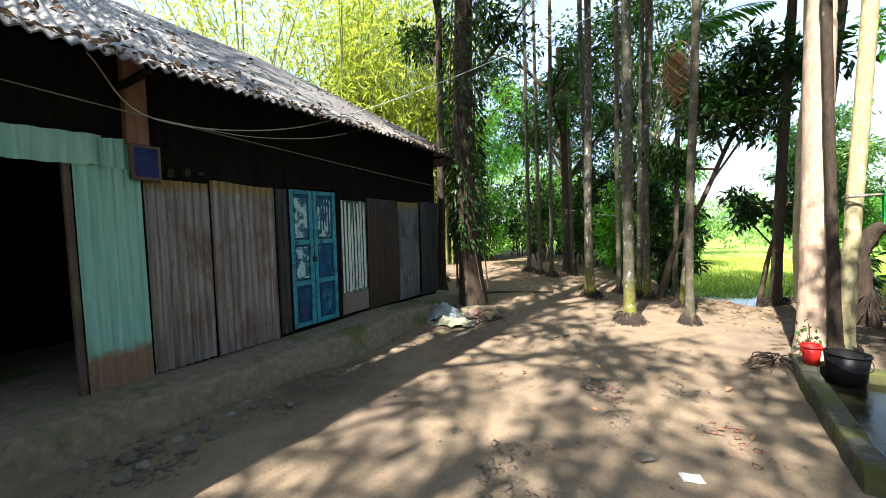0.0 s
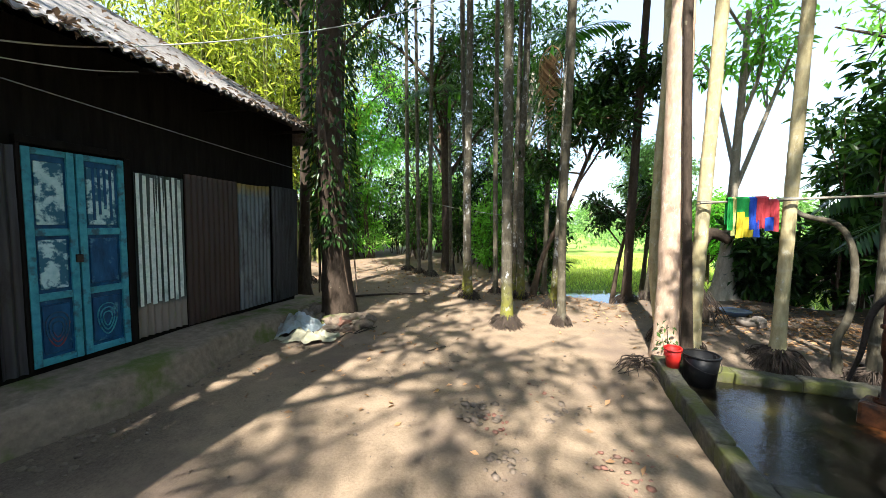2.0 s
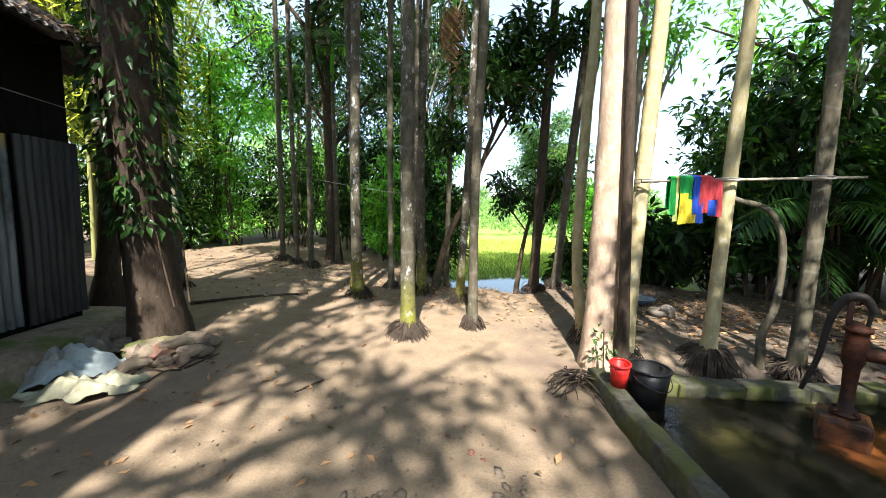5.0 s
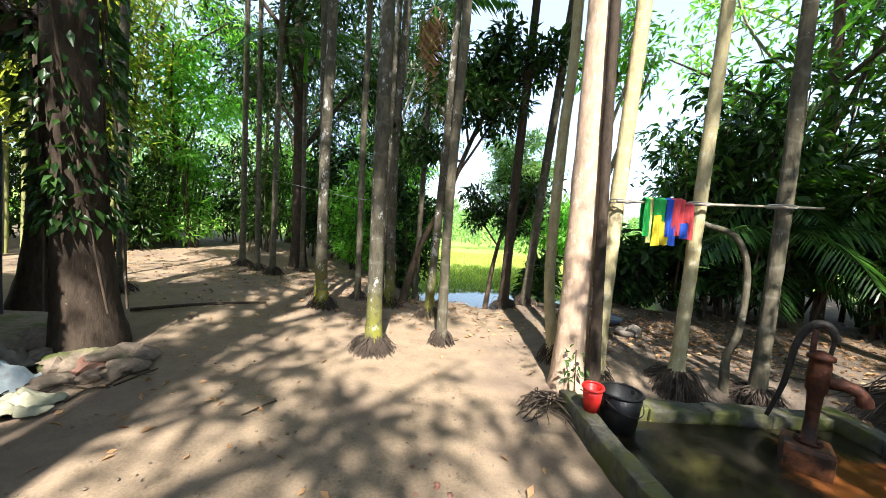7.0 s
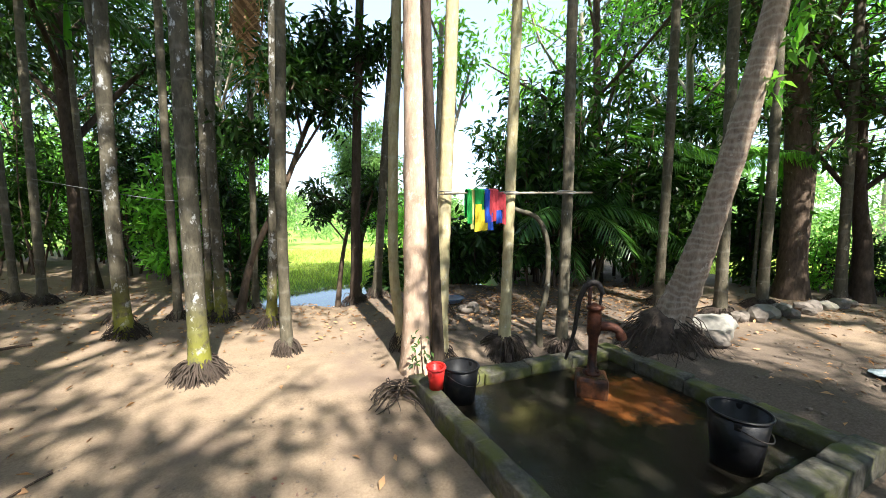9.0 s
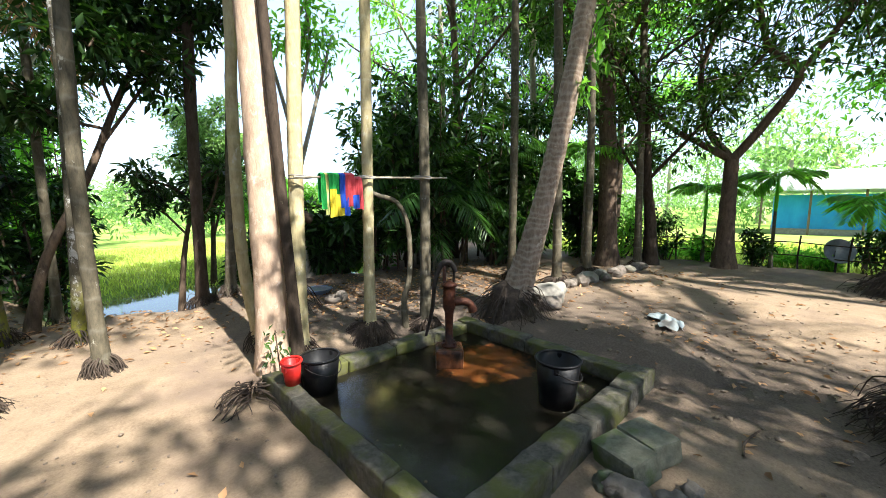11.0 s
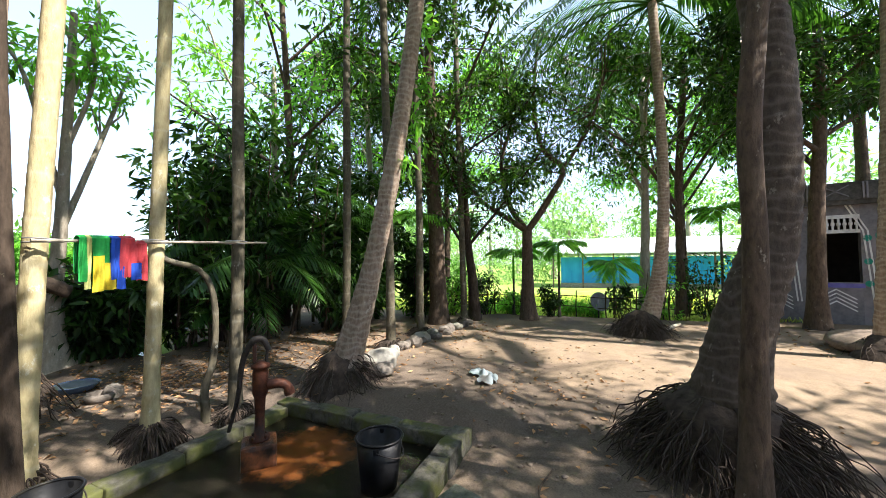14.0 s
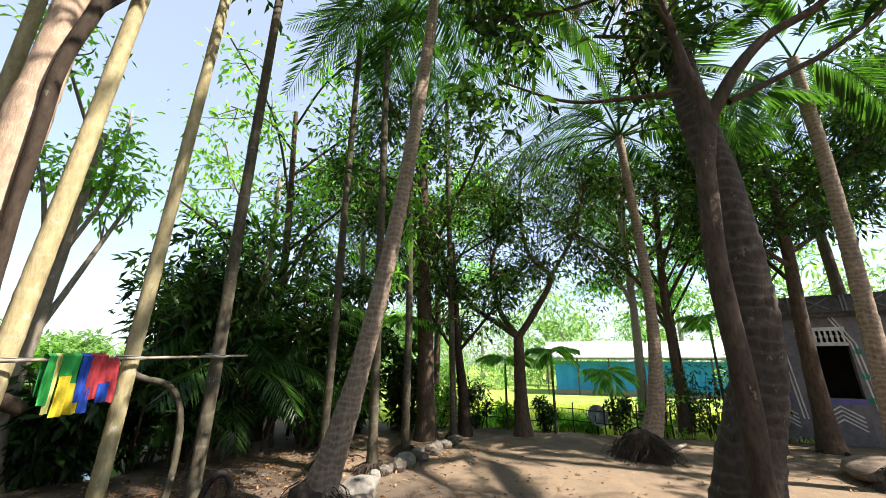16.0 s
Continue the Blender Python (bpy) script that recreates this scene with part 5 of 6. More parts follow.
# dark tree behind the house corner
broad_tree("dark_tree", "dark tree with a flared foot behind the house corner", [(-3.62, 5.62, 0.15), (-3.58, 5.66, 1.2), (-3.55, 5.67, 2.42), (-3.52, 5.7, 8.0)], [0.12, 0.09, 0.08, 0.06], BARK_DARK, 46, 5, 2.0, (6.5, 9.0), 0.2, 60, LEAF_DARK, 0.7, start=0.8, flare=2.0)
areca("thin green-stained areca palm behind the house", [(-3.3, 6.6, 0.1), (-3.3, 6.6, 3.0), (-3.28, 6.6, 5.0)], 0.055, 0.045, 8.5, BARK_ARECA, 139, True, 20, 0.3)
areca("thin areca palm behind the house", [(-4.3, 6.9, 0.1), (-4.3, 6.9, 3.0), (-4.28, 6.9, 5.0)], 0.05, 0.042, 8.2, BARK_ARECA, 140, True, 20, 0.3)
areca("low areca palm with dark green fronds", [(-1.5, 9.6, 0.1), (-1.55, 9.6, 2.0), (-1.6, 9.6, 3.6)], 0.05, 0.04, 4.4, BARK_ARECA, 141, True, 10, 0.25, fronds=8, length=1.5)
broad_tree("pond_tree", "crooked tree leaning over the pond with dark broad leaves", [(0.75, 6.95, 0.1), (0.95, 6.98, 1.0), (1.4, 7.1, 2.0), (1.9, 7.3, 3.3), (2.5, 7.5, 4.3)], [0.06, 0.05, 0.045, 0.04, 0.03], BARK_BROWN, 47, 8, 1.05, (3.0, 5.0), 0.19, 44, LEAF_DARK, 0.42, 6, start=0.55)
areca("thin areca palm hung with dry fronds", [(1.0, 7.6, 0.1), (1.0, 7.6, 2.5), (1.0, 7.6, 3.6)], 0.05, 0.04, 4.6, BARK_ARECA, 142, True, 8, 0.2, fronds=8, length=1.5, dry=4)
broad_tree("bank_tree", "small bluish-green tree on the far bank", [(4.0, 11.5, 0.0), (4.1, 11.5, 1.6), (4.2, 11.6, 3.2)], [0.07, 0.05, 0.035], BARK_BROWN, 48, 10, 0.95, (0.8, 4.3), 0.13, 110, LEAF_FAR, 0.45, 6, start=0.25)
broad_tree("bank_tree", "thin leaning sapling at the water's edge", [(2.35, 7.6, -0.2), (2.5, 7.7, 0.9), (2.75, 7.8, 1.9)], [0.05, 0.04, 0.025], BARK_BROWN, 49, 6, 0.7, (1.1, 2.6), 0.15, 40, LEAF_DARK, 0.3, 4, start=0.5)
broad_tree("bank_tree", "bright bush-like tree beyond the water", [(6.3, 13.0, 0.0), (6.3, 13.0, 1.0), (6.2, 13.0, 1.8)], [0.08, 0.06, 0.04], BARK_BROWN, 50, 9, 1.4, (0.6, 2.8), 0.18, 70, LEAF_BRIGHT, 0.5, 6, start=0.2)

# ---- clothes pole and towel ----
pole = thing("clothes_pole", "thin bamboo pole lashed between the palms", "pole")
line_ = spline([(2.4, 3.76, 1.845), (3.15, 3.64, 1.875), (4.15, 3.5, 1.92)], 30)
V, F = tube_arrays(line_, np.full(30, 0.011) * (1 + 0.25 * (np.arange(30) % 6 == 0)), 7)
quads("bamboo", V, F, BARK_PALE, pole, smooth=True)
for x_, y_, z_ in ((2.5, 3.75, 1.85), (3.17, 3.64, 1.876), (3.88, 3.53, 1.91)):
    u = np.linspace(0, 2 * np.pi * 2, 30)
    V, F = tube_arrays(np.stack([x_ + 0.1 * np.cos(u), y_ + 0.09 + 0.1 * np.sin(u), z_ + 0.015 * np.sin(u / 2)], -1), np.full(30, 0.005), 4)
    quads("lashing", V, F, WIRE_DARK, pole, smooth=True)
CLOTH = {n: surf("cloth_" + n, tuple(v * 0.75 for v in c), c, 40, 0.85, 0.15) for n, c in
         dict(green=(0.05, 0.42, 0.08), yellow=(0.75, 0.6, 0.03), blue=(0.03, 0.09, 0.5), red=(0.6, 0.07, 0.08), pale=(0.6, 0.6, 0.2)).items()}
towel = thing("towel", "bright green, yellow, blue and red towels hung over the pole", "towel")
rt_ = np.random.RandomState(83)
TO, TE = np.array((2.62, 3.72, 1.865)), np.array((3.02, 3.65, 1.88))
# u along the pole, v down the hang
for k, (u0, u1, v0, v1, col, out) in enumerate([(0.0, 0.1, 0.0, 0.3, "green", -0.028), (0.08, 0.18, 0.0, 0.36, "pale", -0.02), (0.17, 0.42, 0.0, 0.34, "green", -0.036), (0.17, 0.33, 0.12, 0.38, "yellow", -0.042), (0.3, 0.52, 0.17, 0.37, "yellow", -0.04),
                                               (0.42, 0.6, 0.0, 0.3, "blue", -0.046), (0.52, 0.62, 0.2, 0.37, "blue", -0.05), (0.56, 0.78, 0.0, 0.29, "red", -0.05), (0.78, 1.0, 0.03, 0.32, "red", -0.04), (0.72, 0.9, 0.18, 0.31, "blue", -0.054)]):
    nu, nv = 12, 10
    U, Vv = np.meshgrid(np.linspace(u0, u1, nu), np.linspace(v0, v1, nv), indexing="ij")
    base = TO + (TE - TO) * U[..., None]
    fold = 0.016 * np.sin(U * 38) * (0.3 + Vv * 2.2) + 0.008 * np.sin(U * 90 + Vv * 10)
    edge = 0.012 * np.sin(U * 25 + k)
    pts_ = base + np.stack([0.02 * Vv, out + fold, -Vv * (1 + edge) + 0.012 * (Vv < 0.03)], -1)
    back_ = base + np.stack([0.02 * Vv, -out + fold, -Vv * 0.85 + 0.012], -1)
    i = np.arange(nu * nv).reshape(nu, nv)
    F = np.stack([i[:-1, :-1], i[1:, :-1], i[1:, 1:], i[:-1, 1:]], -1).reshape(-1, 4)
    sides_ = [(pts_.reshape(-1, 3), F)]
    if v0 < 0.05:
        sides_.append((back_.reshape(-1, 3), F))
        top2 = np.stack([pts_[:, 0], (pts_[:, 0] + back_[:, 0]) / 2 + (0, 0, 0.02), back_[:, 0]], 1)
        j = np.arange(nu * 3).reshape(nu, 3)
        sides_.append((top2.reshape(-1, 3), np.stack([j[:-1, :-1], j[1:, :-1], j[1:, 1:], j[:-1, 1:]], -1).reshape(-1, 4)))
    V, F = join_arrays(sides_)
    quads("cloth_panel", V, F, CLOTH[col], towel, col + " cloth", smooth=True)

crook = thing("crooked_stem", "pale crooked bare stem bent over beneath the pole", "stem")
trunk_part(crook, [(3.68, 3.74, 0.25), (3.64, 3.72, 0.5), (3.72, 3.7, 0.82), (3.7, 3.7, 1.36), (3.6, 3.77, 1.63), (3.39, 3.91, 1.73), (3.28, 4.0, 1.88)], [0.034, 0.03, 0.026, 0.022], BARK_ARECA, 10, rt_, 0.08, 40, 1.3)
stump = thing("dead_stump", "dark rotten stump with a broken limb behind the basin", "stump")
trunk_part(stump, [(3.05, 5.3, 0.2), (3.0, 5.3, 0.7), (2.92, 5.26, 1.25)], [0.13, 0.11, 0.1], BARK_DARK, 10, rt_, 0.15, 18, 1.5)
trunk_part(stump, [(2.92, 5.26, 1.15), (3.1, 5.22, 1.5), (3.33, 5.17, 1.42)], [0.1, 0.08, 0.07], BARK_DARK, 9, rt_, 0.12, 14, 1.0, name="limb")
root_skirt(stump, (3.05, 5.3, gzf(3.05, 5.3)), 0.15, 0.45, 0.5, 60, rt_)
broad_tree("thicket_tree", "grey tree with a wide foot in the thicket", [(4.3, 7.4, 0.1), (4.3, 7.4, 1.2), (4.35, 7.4, 2.6), (4.4, 7.4, 5.5)], [0.17, 0.1, 0.075, 0.045], BARK_PALE, 51, 5, 1.2, (5.0, 7.4), 0.18, 22, LEAF_BRIGHT, 0.5, 5, start=0.55, flare=2.0)

# small leafy shoot at the foot of the barked tree
rs = np.random.RandomState(84)
shoot = thing("seedling", "small green seedling growing against the tree's foot", "plant")
P = np.stack([2.14 + rs.normal(0, 0.07, 30), 3.68 + rs.normal(0, 0.05, 30), 0.2 + rs.uniform(0, 0.35, 30)], -1)
V, F = leaf_arrays(P, rs.normal(0, 1, (30, 3)), 0.07, rs, 0.3, 0.4)
quads("leaves", V, F, LEAF_MANGO, shoot)["kind"] = "stuff"
V, F = tube_arrays(spline([(2.17, 3.7, 0.06), (2.15, 3.69, 0.3), (2.12, 3.66, 0.55)], 8), np.full(8, 0.006), 5)
quads("stem", V, F, BARK_BROWN, shoot)


# ---- hand pump ----
def lathe(name, prof, material, parent, at, sides=24, label="", m4=None):
    """A turned shape: prof is radius, height pairs."""
    bm = bmesh.new()
    rings = []
    for r, z in prof:
        rings.append([bm.verts.new((r * math.cos(6.2832 * k / sides), r * math.sin(6.2832 * k / sides), z)) for k in range(sides)])
    for a, b in zip(rings, rings[1:]):
        for k in range(sides):
            f = bm.faces.new((a[k], a[(k + 1) % sides], b[(k + 1) % sides], b[k]))
            f.smooth = True
    bm.faces.new(rings[0][::-1])
    bm.faces.new(rings[-1])
    if m4:
        bm.transform(m4)
    bm.transform(Matrix.Translation(at))
    return part(name, bm, material, parent, label)


RUST = surf("rusty_iron", (0.035, 0.014, 0.01), (0.13, 0.045, 0.022), 24, 0.55, 0.5, (0.03, 0.018, 0.015), 5, (0.48, 0.58), metal=0.35)
RUST_WET = surf("wet_rusty_cement", (0.05, 0.022, 0.012), (0.2, 0.075, 0.03), 12, 0.3, 0.6, (0.025, 0.018, 0.014), 5, (0.5, 0.62))
PX, PY = 3.37, 2.8
pump = thing("hand_pump", "old rusty cast-iron hand pump standing in the basin", "water pump", PX, PY, 0.0, rz=-47)
part("pedestal", box(bmesh.new(), -0.13, 0.13, -0.13, 0.13, 0.05, 0.27, 0.03), RUST_WET, pump, "wet rust-stained cement pedestal")
lathe("barrel", [(0.075, 0.27), (0.075, 0.29), (0.04, 0.3), (0.036, 0.45), (0.042, 0.6), (0.058, 0.64), (0.06, 0.8), (0.054, 0.84), (0.072, 0.845), (0.072, 0.87), (0.036, 0.89), (0.018, 0.9)], RUST, pump, (0, 0, 0))
V, F = tube_arrays(spline([(0.05, 0, 0.7), (0.14, 0, 0.7), (0.2, 0, 0.67), (0.225, 0, 0.6)], 14), np.interp(np.linspace(0, 1, 14), (0, 0.7, 0.85, 1), (0.042, 0.036, 0.045, 0.042)), 14)
quads("spout", V, F, RUST, pump, "worn bare-metal spout", smooth=True)
part("fulcrum", box(bmesh.new(), -0.06, -0.03, -0.02, 0.02, 0.85, 1.04, 0.008), RUST, pump)
V, F = tube_arrays(spline([(0.06, 0.0, 0.98), (0.01, 0, 1.07), (-0.07, 0, 1.05), (-0.13, 0, 0.9), (-0.16, 0.01, 0.62), (-0.22, 0.03, 0.36)], 30), np.interp(np.linspace(0, 1, 30), (0, 0.3, 1), (0.022, 0.028, 0.014)), 9)
quads("handle", V, F, IRON, pump, "long curved iron handle", smooth=True)
V, F = tube_arrays(np.array([(0.04, 0, 0.88), (0.045, 0, 0.94), (0.05, 0, 1.0)]), np.full(3, 0.012), 8)
quads("piston_rod", V, F, IRON, pump, smooth=True)
for a in range(4):
    lathe("bolt", [(0.012, 0.29), (0.012, 0.31), (0.006, 0.312)], RUST, pump, (0.066 * math.cos(a * 1.57 + 0.78), 0.066 * math.sin(a * 1.57 + 0.78), 0.0), 8)


# ---- buckets, pots ----
def bucket(label, x, y, z, r_top, r_bot, h, material, handle=True, ear=True, tilt=(0, 0), rim_mat=None, wire=IRON):
    b = thing("bucket", label, "bucket", x, y, z)
    b.matrix_world = pose(x, y, z, tilt[0], tilt[1], 20)
    t = 0.006
    lathe("body", [(0.01, 0.0), (r_bot, 0.0), (r_top, h), (r_top - t, h), (r_bot - t, 0.012), (0.01, 0.012)], material, b, (0, 0, 0), 32)
    u = np.linspace(0, 2 * np.pi, 41)
    V, F = tube_arrays(np.stack([r_top * np.cos(u), r_top * np.sin(u), 0 * u + h], -1), np.full(41, 0.0095), 7)
    quads("rim", V, F, rim_mat or material, b, smooth=True)
    if handle:
        u = np.linspace(0, np.pi, 24)
        V, F = tube_arrays(np.stack([(r_top + 0.012) * np.cos(u), -(r_top + 0.015) * np.sin(u) * 0.97, h - 0.035 - 0.09 * np.sin(u)], -1), np.full(24, 0.004), 5)
        quads("handle", V, F, wire, b, "wire handle", smooth=True)
    if ear:
        for s in (1, -1):
            part("ear", box(bmesh.new(), s * r_top - 0.012, s * r_top + 0.014, -0.018, 0.018, h - 0.055, h - 0.012, 0.005), material, b)
    return b


BLACK_PL = surf("black_plastic", (0.004, 0.004, 0.0045), (0.011, 0.011, 0.012), 20, 0.4, 0.1, (0.03, 0.027, 0.02), 5, (0.6, 0.72), spec=0.25)
RED_PL = surf("red_plastic", (0.42, 0.015, 0.012), (0.6, 0.03, 0.02), 9, 0.35, 0.05, (0.36, 0.03, 0.03), 4)
bucket("large black plastic bucket standing in the basin", 2.29, 3.26, 0.075, 0.155, 0.125, 0.31, BLACK_PL)
bucket("black plastic bucket standing in the water", 3.36, 1.72, 0.075, 0.165, 0.125, 0.37, BLACK_PL)
bucket("small red plastic mug bucket on the kerb", 2.05, 3.24, 0.25, 0.072, 0.055, 0.185, RED_PL, False, True, (4, -6))
TINWARE = surf("tinware", (0.35, 0.36, 0.38), (0.6, 0.61, 0.63), 12, 0.3, 0.1, (0.2, 0.2, 0.2), 5, metal=0.6)
pot = thing("metal_bowl", "wide shallow metal bowl lying on the ground", "bowl", 3.72, 5.75, gzf(3.72, 5.75))
lathe("body", [(0.05, 0.0), (0.14, 0.01), (0.2, 0.075), (0.215, 0.085), (0.212, 0.09), (0.195, 0.078), (0.135, 0.018), (0.01, 0.012)], surf("blue_enamel", (0.1, 0.16, 0.3), (0.2, 0.28, 0.42), 10, 0.3, 0.1), pot, (0, 0, 0), 32)
lathe("inside", [(0.01, 0.02), (0.13, 0.024), (0.19, 0.08), (0.191, 0.083), (0.01, 0.03)], TINWARE, pot, (0, 0, 0), 32, "bare metal inside")
CLAY = surf("grey_clay", (0.1, 0.085, 0.07), (0.2, 0.17, 0.14), 16, 0.9, 0.5)


def lump(name, x, y, s, material, rng, squash=0.6, parent=None, sub=2, z=None, sink=0.25, rough_by=0.28, label=""):
    """An uneven rounded lump sitting in the soil."""
    bm = bmesh.new()
    bmesh.ops.create_icosphere(bm, subdivisions=sub, radius=1.0)
    off = Vector(rng.uniform(-50, 50, 3))
    sx, sy = rng.uniform(0.8, 1.25, 2)
    for v in bm.verts:
        k = 1 + rough_by * noise.noise(v.co * 1.3 + off) + rough_by * 0.6 * noise.noise(v.co * 3.5 + off)
        v.co = Vector((v.co.x * sx, v.co.y * sy, v.co.z * squash)) * k * s
    bm.transform(Matrix.Rotation(rng.uniform(0, 6.28), 4, "Z"))
    zz_ = (gzf(x, y) if z is None else z) + s * squash * (1 - sink) * 0.8
    bm.transform(Matrix.Translation((x, y, zz_)))
    for f in bm.faces:
        f.smooth = sub > 2
    return part(name, bm, material, parent, label)


def lump_set(name, label, category, spots, smin, smax, material, seed, squash=0.6, spread=0.3, n=40, sub=1):
    """Many small crumbs, too small to pick apart: one object of kind stuff."""
    rng = np.random.RandomState(seed)
    tmpl = bmesh.new()
    bmesh.ops.create_icosphere(tmpl, subdivisions=sub, radius=1.0)
    tv = np.array([v.co[:] for v in tmpl.verts])
    tf = np.array([[v.index for v in f.verts] for f in tmpl.faces])
    tmpl.free()
    out = []
    for sx, sy, rad, cnt in spots:
        for _ in range(cnt):
            a, r = rng.uniform(0, 6.283), rad * rng.uniform(0, 1) ** 0.6
            x, y, s = sx + r * math.cos(a), sy + r * math.sin(a), rng.uniform(smin, smax)
            v = tv * (1 + 0.35 * rng.uniform(-1, 1, (len(tv), 1))) * s * (rng.uniform(0.7, 1.4), rng.uniform(0.7, 1.4), squash)
            th = rng.uniform(0, 6.28)
            v = v @ np.array(((math.cos(th), -math.sin(th), 0), (math.sin(th), math.cos(th), 0), (0, 0, 1)))
            out.append((v + (x, y, gzf(x, y) + s * squash * 0.35), tf))
    V, F = join_arrays(out)
    ob = quads(name, V, F, material)
    return tagged(ob, label, category, kind="stuff")


pots = thing("clay_pot", "broken grey clay pot on the ground by the palms", "pot", 3.57, 5.08, gzf(3.57, 5.08))
lathe("body", [(0.03, 0.0), (0.1, 0.01), (0.13, 0.06), (0.12, 0.1), (0.11, 0.1), (0.11, 0.06), (0.02, 0.03)], CLAY, pots, (0, 0, 0), 20)
lump("shard", 0.13, 0.02, 0.09, CLAY, np.random.RandomState(5), 1.2, pots, z=-0.02)

# ---- stones, bricks, rubble ----
STONE = surf("pale_stone", (0.17, 0.16, 0.135), (0.31, 0.29, 0.25), 12, 0.9, 0.5, (0.18, 0.17, 0.12), 3)
BRICK = surf("mossy_block", (0.07, 0.072, 0.05), (0.17, 0.17, 0.125), 14, 0.9, 0.6, (0.08, 0.11, 0.03), 4, (0.48, 0.62))
REDBRICK = surf("red_brick", (0.16, 0.075, 0.052), (0.29, 0.14, 0.1), 16, 0.9, 0.6, (0.18, 0.12, 0.09), 5)
CLOD = surf("earth_clod", (0.11, 0.085, 0.065), (0.24, 0.185, 0.135), 18, 0.95, 0.6)
rk = np.random.RandomState(85)
for lab, x, y, s, q in (("large pale rounded stone under the leaning palm", 5.68, 2.9, 0.27, 0.62), ("grey stone half buried beside the pale one", 5.35, 2.75, 0.18, 0.5)):
    tagged(lump("boulder", x, y, s, STONE if s > 0.25 else CLAY, rk, q, sub=3), lab, "stone", "stones under the palm")
for k in range(16):
    t = k / 15
    x, y = 6.6 + 3.0 * t + rk.uniform(-0.12, 0.12), 3.0 - 0.25 * t + rk.uniform(-0.16, 0.16)
    tagged(lump("stone", x, y, rk.uniform(0.09, 0.2), STONE if k % 4 == 0 else CLAY, rk, 0.7), "rough grey stone in the row along the yard's edge", "stone", "stones along the edge")
for k, (x, y, rz, tz, l, w) in enumerate(((2.92, 1.12, 62, -10, 0.3, 0.2), (3.16, 1.06, 58, -8, 0.3, 0.2))):
    b = thing("stone_block", "mossy grey block leaning against the basin kerb", "block", x, y, gzf(x, y) + 0.08, "blocks by the basin", rz)
    b.matrix_world = pose(x, y, gzf(x, y) + 0.085, tz, 6, rz)
    bm = box(bmesh.new(), -l / 2, l / 2, -w / 2, w / 2, -0.08, 0.07, 0.02)
    for v in bm.verts:
        v.co += Vector(noise.noise_vector(v.co * 9 + Vector((k, 0, 0)))) * 0.012
    part("block", bm, BRICK, b)
for k, (x, y, s, m) in enumerate(((2.72, 1.06, 0.09, CLAY), (2.58, 0.96, 0.07, REDBRICK), (2.8, 0.86, 0.075, CLAY), (2.5, 1.06, 0.06, REDBRICK), (2.66, 0.9, 0.06, REDBRICK), (2.95, 0.8, 0.06, CLAY), (2.74, 1.16, 0.07, BRICK))):
    tagged(lump("brick_lump", x, y, s, m, rk, 0.7, sub=3, rough_by=0.5), "broken piece of brick or cement beside the basin", "rubble", "rubble by the basin")
for x, y, s in ((3.5, -0.04, 0.09), (3.3, 0.12, 0.06), (3.95, 0.1, 0.05)):
    tagged(lump("stone", x, y, s * 0.8, CLOD, rk, 0.55, rough_by=0.5), "dusty grey stone on bare earth", "stone", "loose stones")
lump_set("clods", "dug-up grey earth clods", "clods", [(0.12, 0.65, 0.35, 90), (0.29, 2.24, 0.22, 40), (0.57, 1.63, 0.16, 22), (0.96, 2.4, 0.2, 22), (-2.25, -0.6, 0.35, 50), (-2.3, 0.0, 0.3, 30)], 0.012, 0.034, CLOD, 86, 0.32)
lump_set("brick_crumbs", "red brick crumbs trodden into the earth", "brick crumbs", [(1.37, 1.7, 0.3, 46), (0.45, 0.45, 0.25, 22), (0.4, 2.1, 0.2, 12), (0.8, 2.75, 0.25, 10), (-1.6, 4.0, 0.3, 16)], 0.007, 0.024, REDBRICK, 87, 0.35)
lump_set("soil_crumbs", "small crumbs of dry soil scattered over the yard", "crumbs", [(0.3, 1.8, 2.0, 420), (-0.6, 4.0, 1.8, 260), (1.6, 5.2, 1.2, 140), (5.2, 0.3, 1.8, 420), (7.5, 1.0, 2.2, 260)], 0.004, 0.013, CLOD, 91, 0.5)
lump_set("pebbles", "pebbles and crumbs along the plinth", "pebbles", [(-2.3, -0.4, 0.45, 110), (-2.35, 0.3, 0.45, 100), (-2.35, 1.2, 0.5, 90), (-2.4, 2.4, 0.5, 80), (-2.4, 3.3, 0.4, 50), (5.0, 0.8, 1.6, 160), (7.5, 0.8, 2.5, 120), (-1.5, 8.0, 2.2, 160), (4.3, 5.0, 1.2, 160)], 0.007, 0.026, CLOD, 88, 0.55)
for k in range(14):
    x, y = -2.3 + rk.uniform(-0.25, 0.3), -0.75 + 0.09 * k + rk.uniform(-0.1, 0.1)
    tagged(lump("stone", x, y, rk.uniform(0.03, 0.065), CLAY if k % 3 else STONE, rk, 0.7), "small stone lying along the mud plinth", "stone", "stones along the plinth")
for x, y, rz, m, lab in ((1.01, 1.06, 20, "paper_white", "crumpled white card on the earth"), (0.76, 1.15, 40, "paper_grey", "dusty grey card on the earth")):
    c = thing("paper_scrap", lab, "paper", x, y, gzf(x, y) + 0.012, "paper scraps", rz)
    n_ = 6
    U, Vv = np.meshgrid(np.linspace(-0.06, 0.06, n_), np.linspace(-0.04, 0.04, n_), indexing="ij")
    top_ = np.stack([U, Vv, 0.004 + 0.006 * np.sin(U * 60) * np.cos(Vv * 50)], -1).reshape(-1, 3)
    i = np.arange(n_ * n_).reshape(n_, n_)
    F = np.stack([i[:-1, :-1], i[1:, :-1], i[1:, 1:], i[:-1, 1:]], -1).reshape(-1, 4)
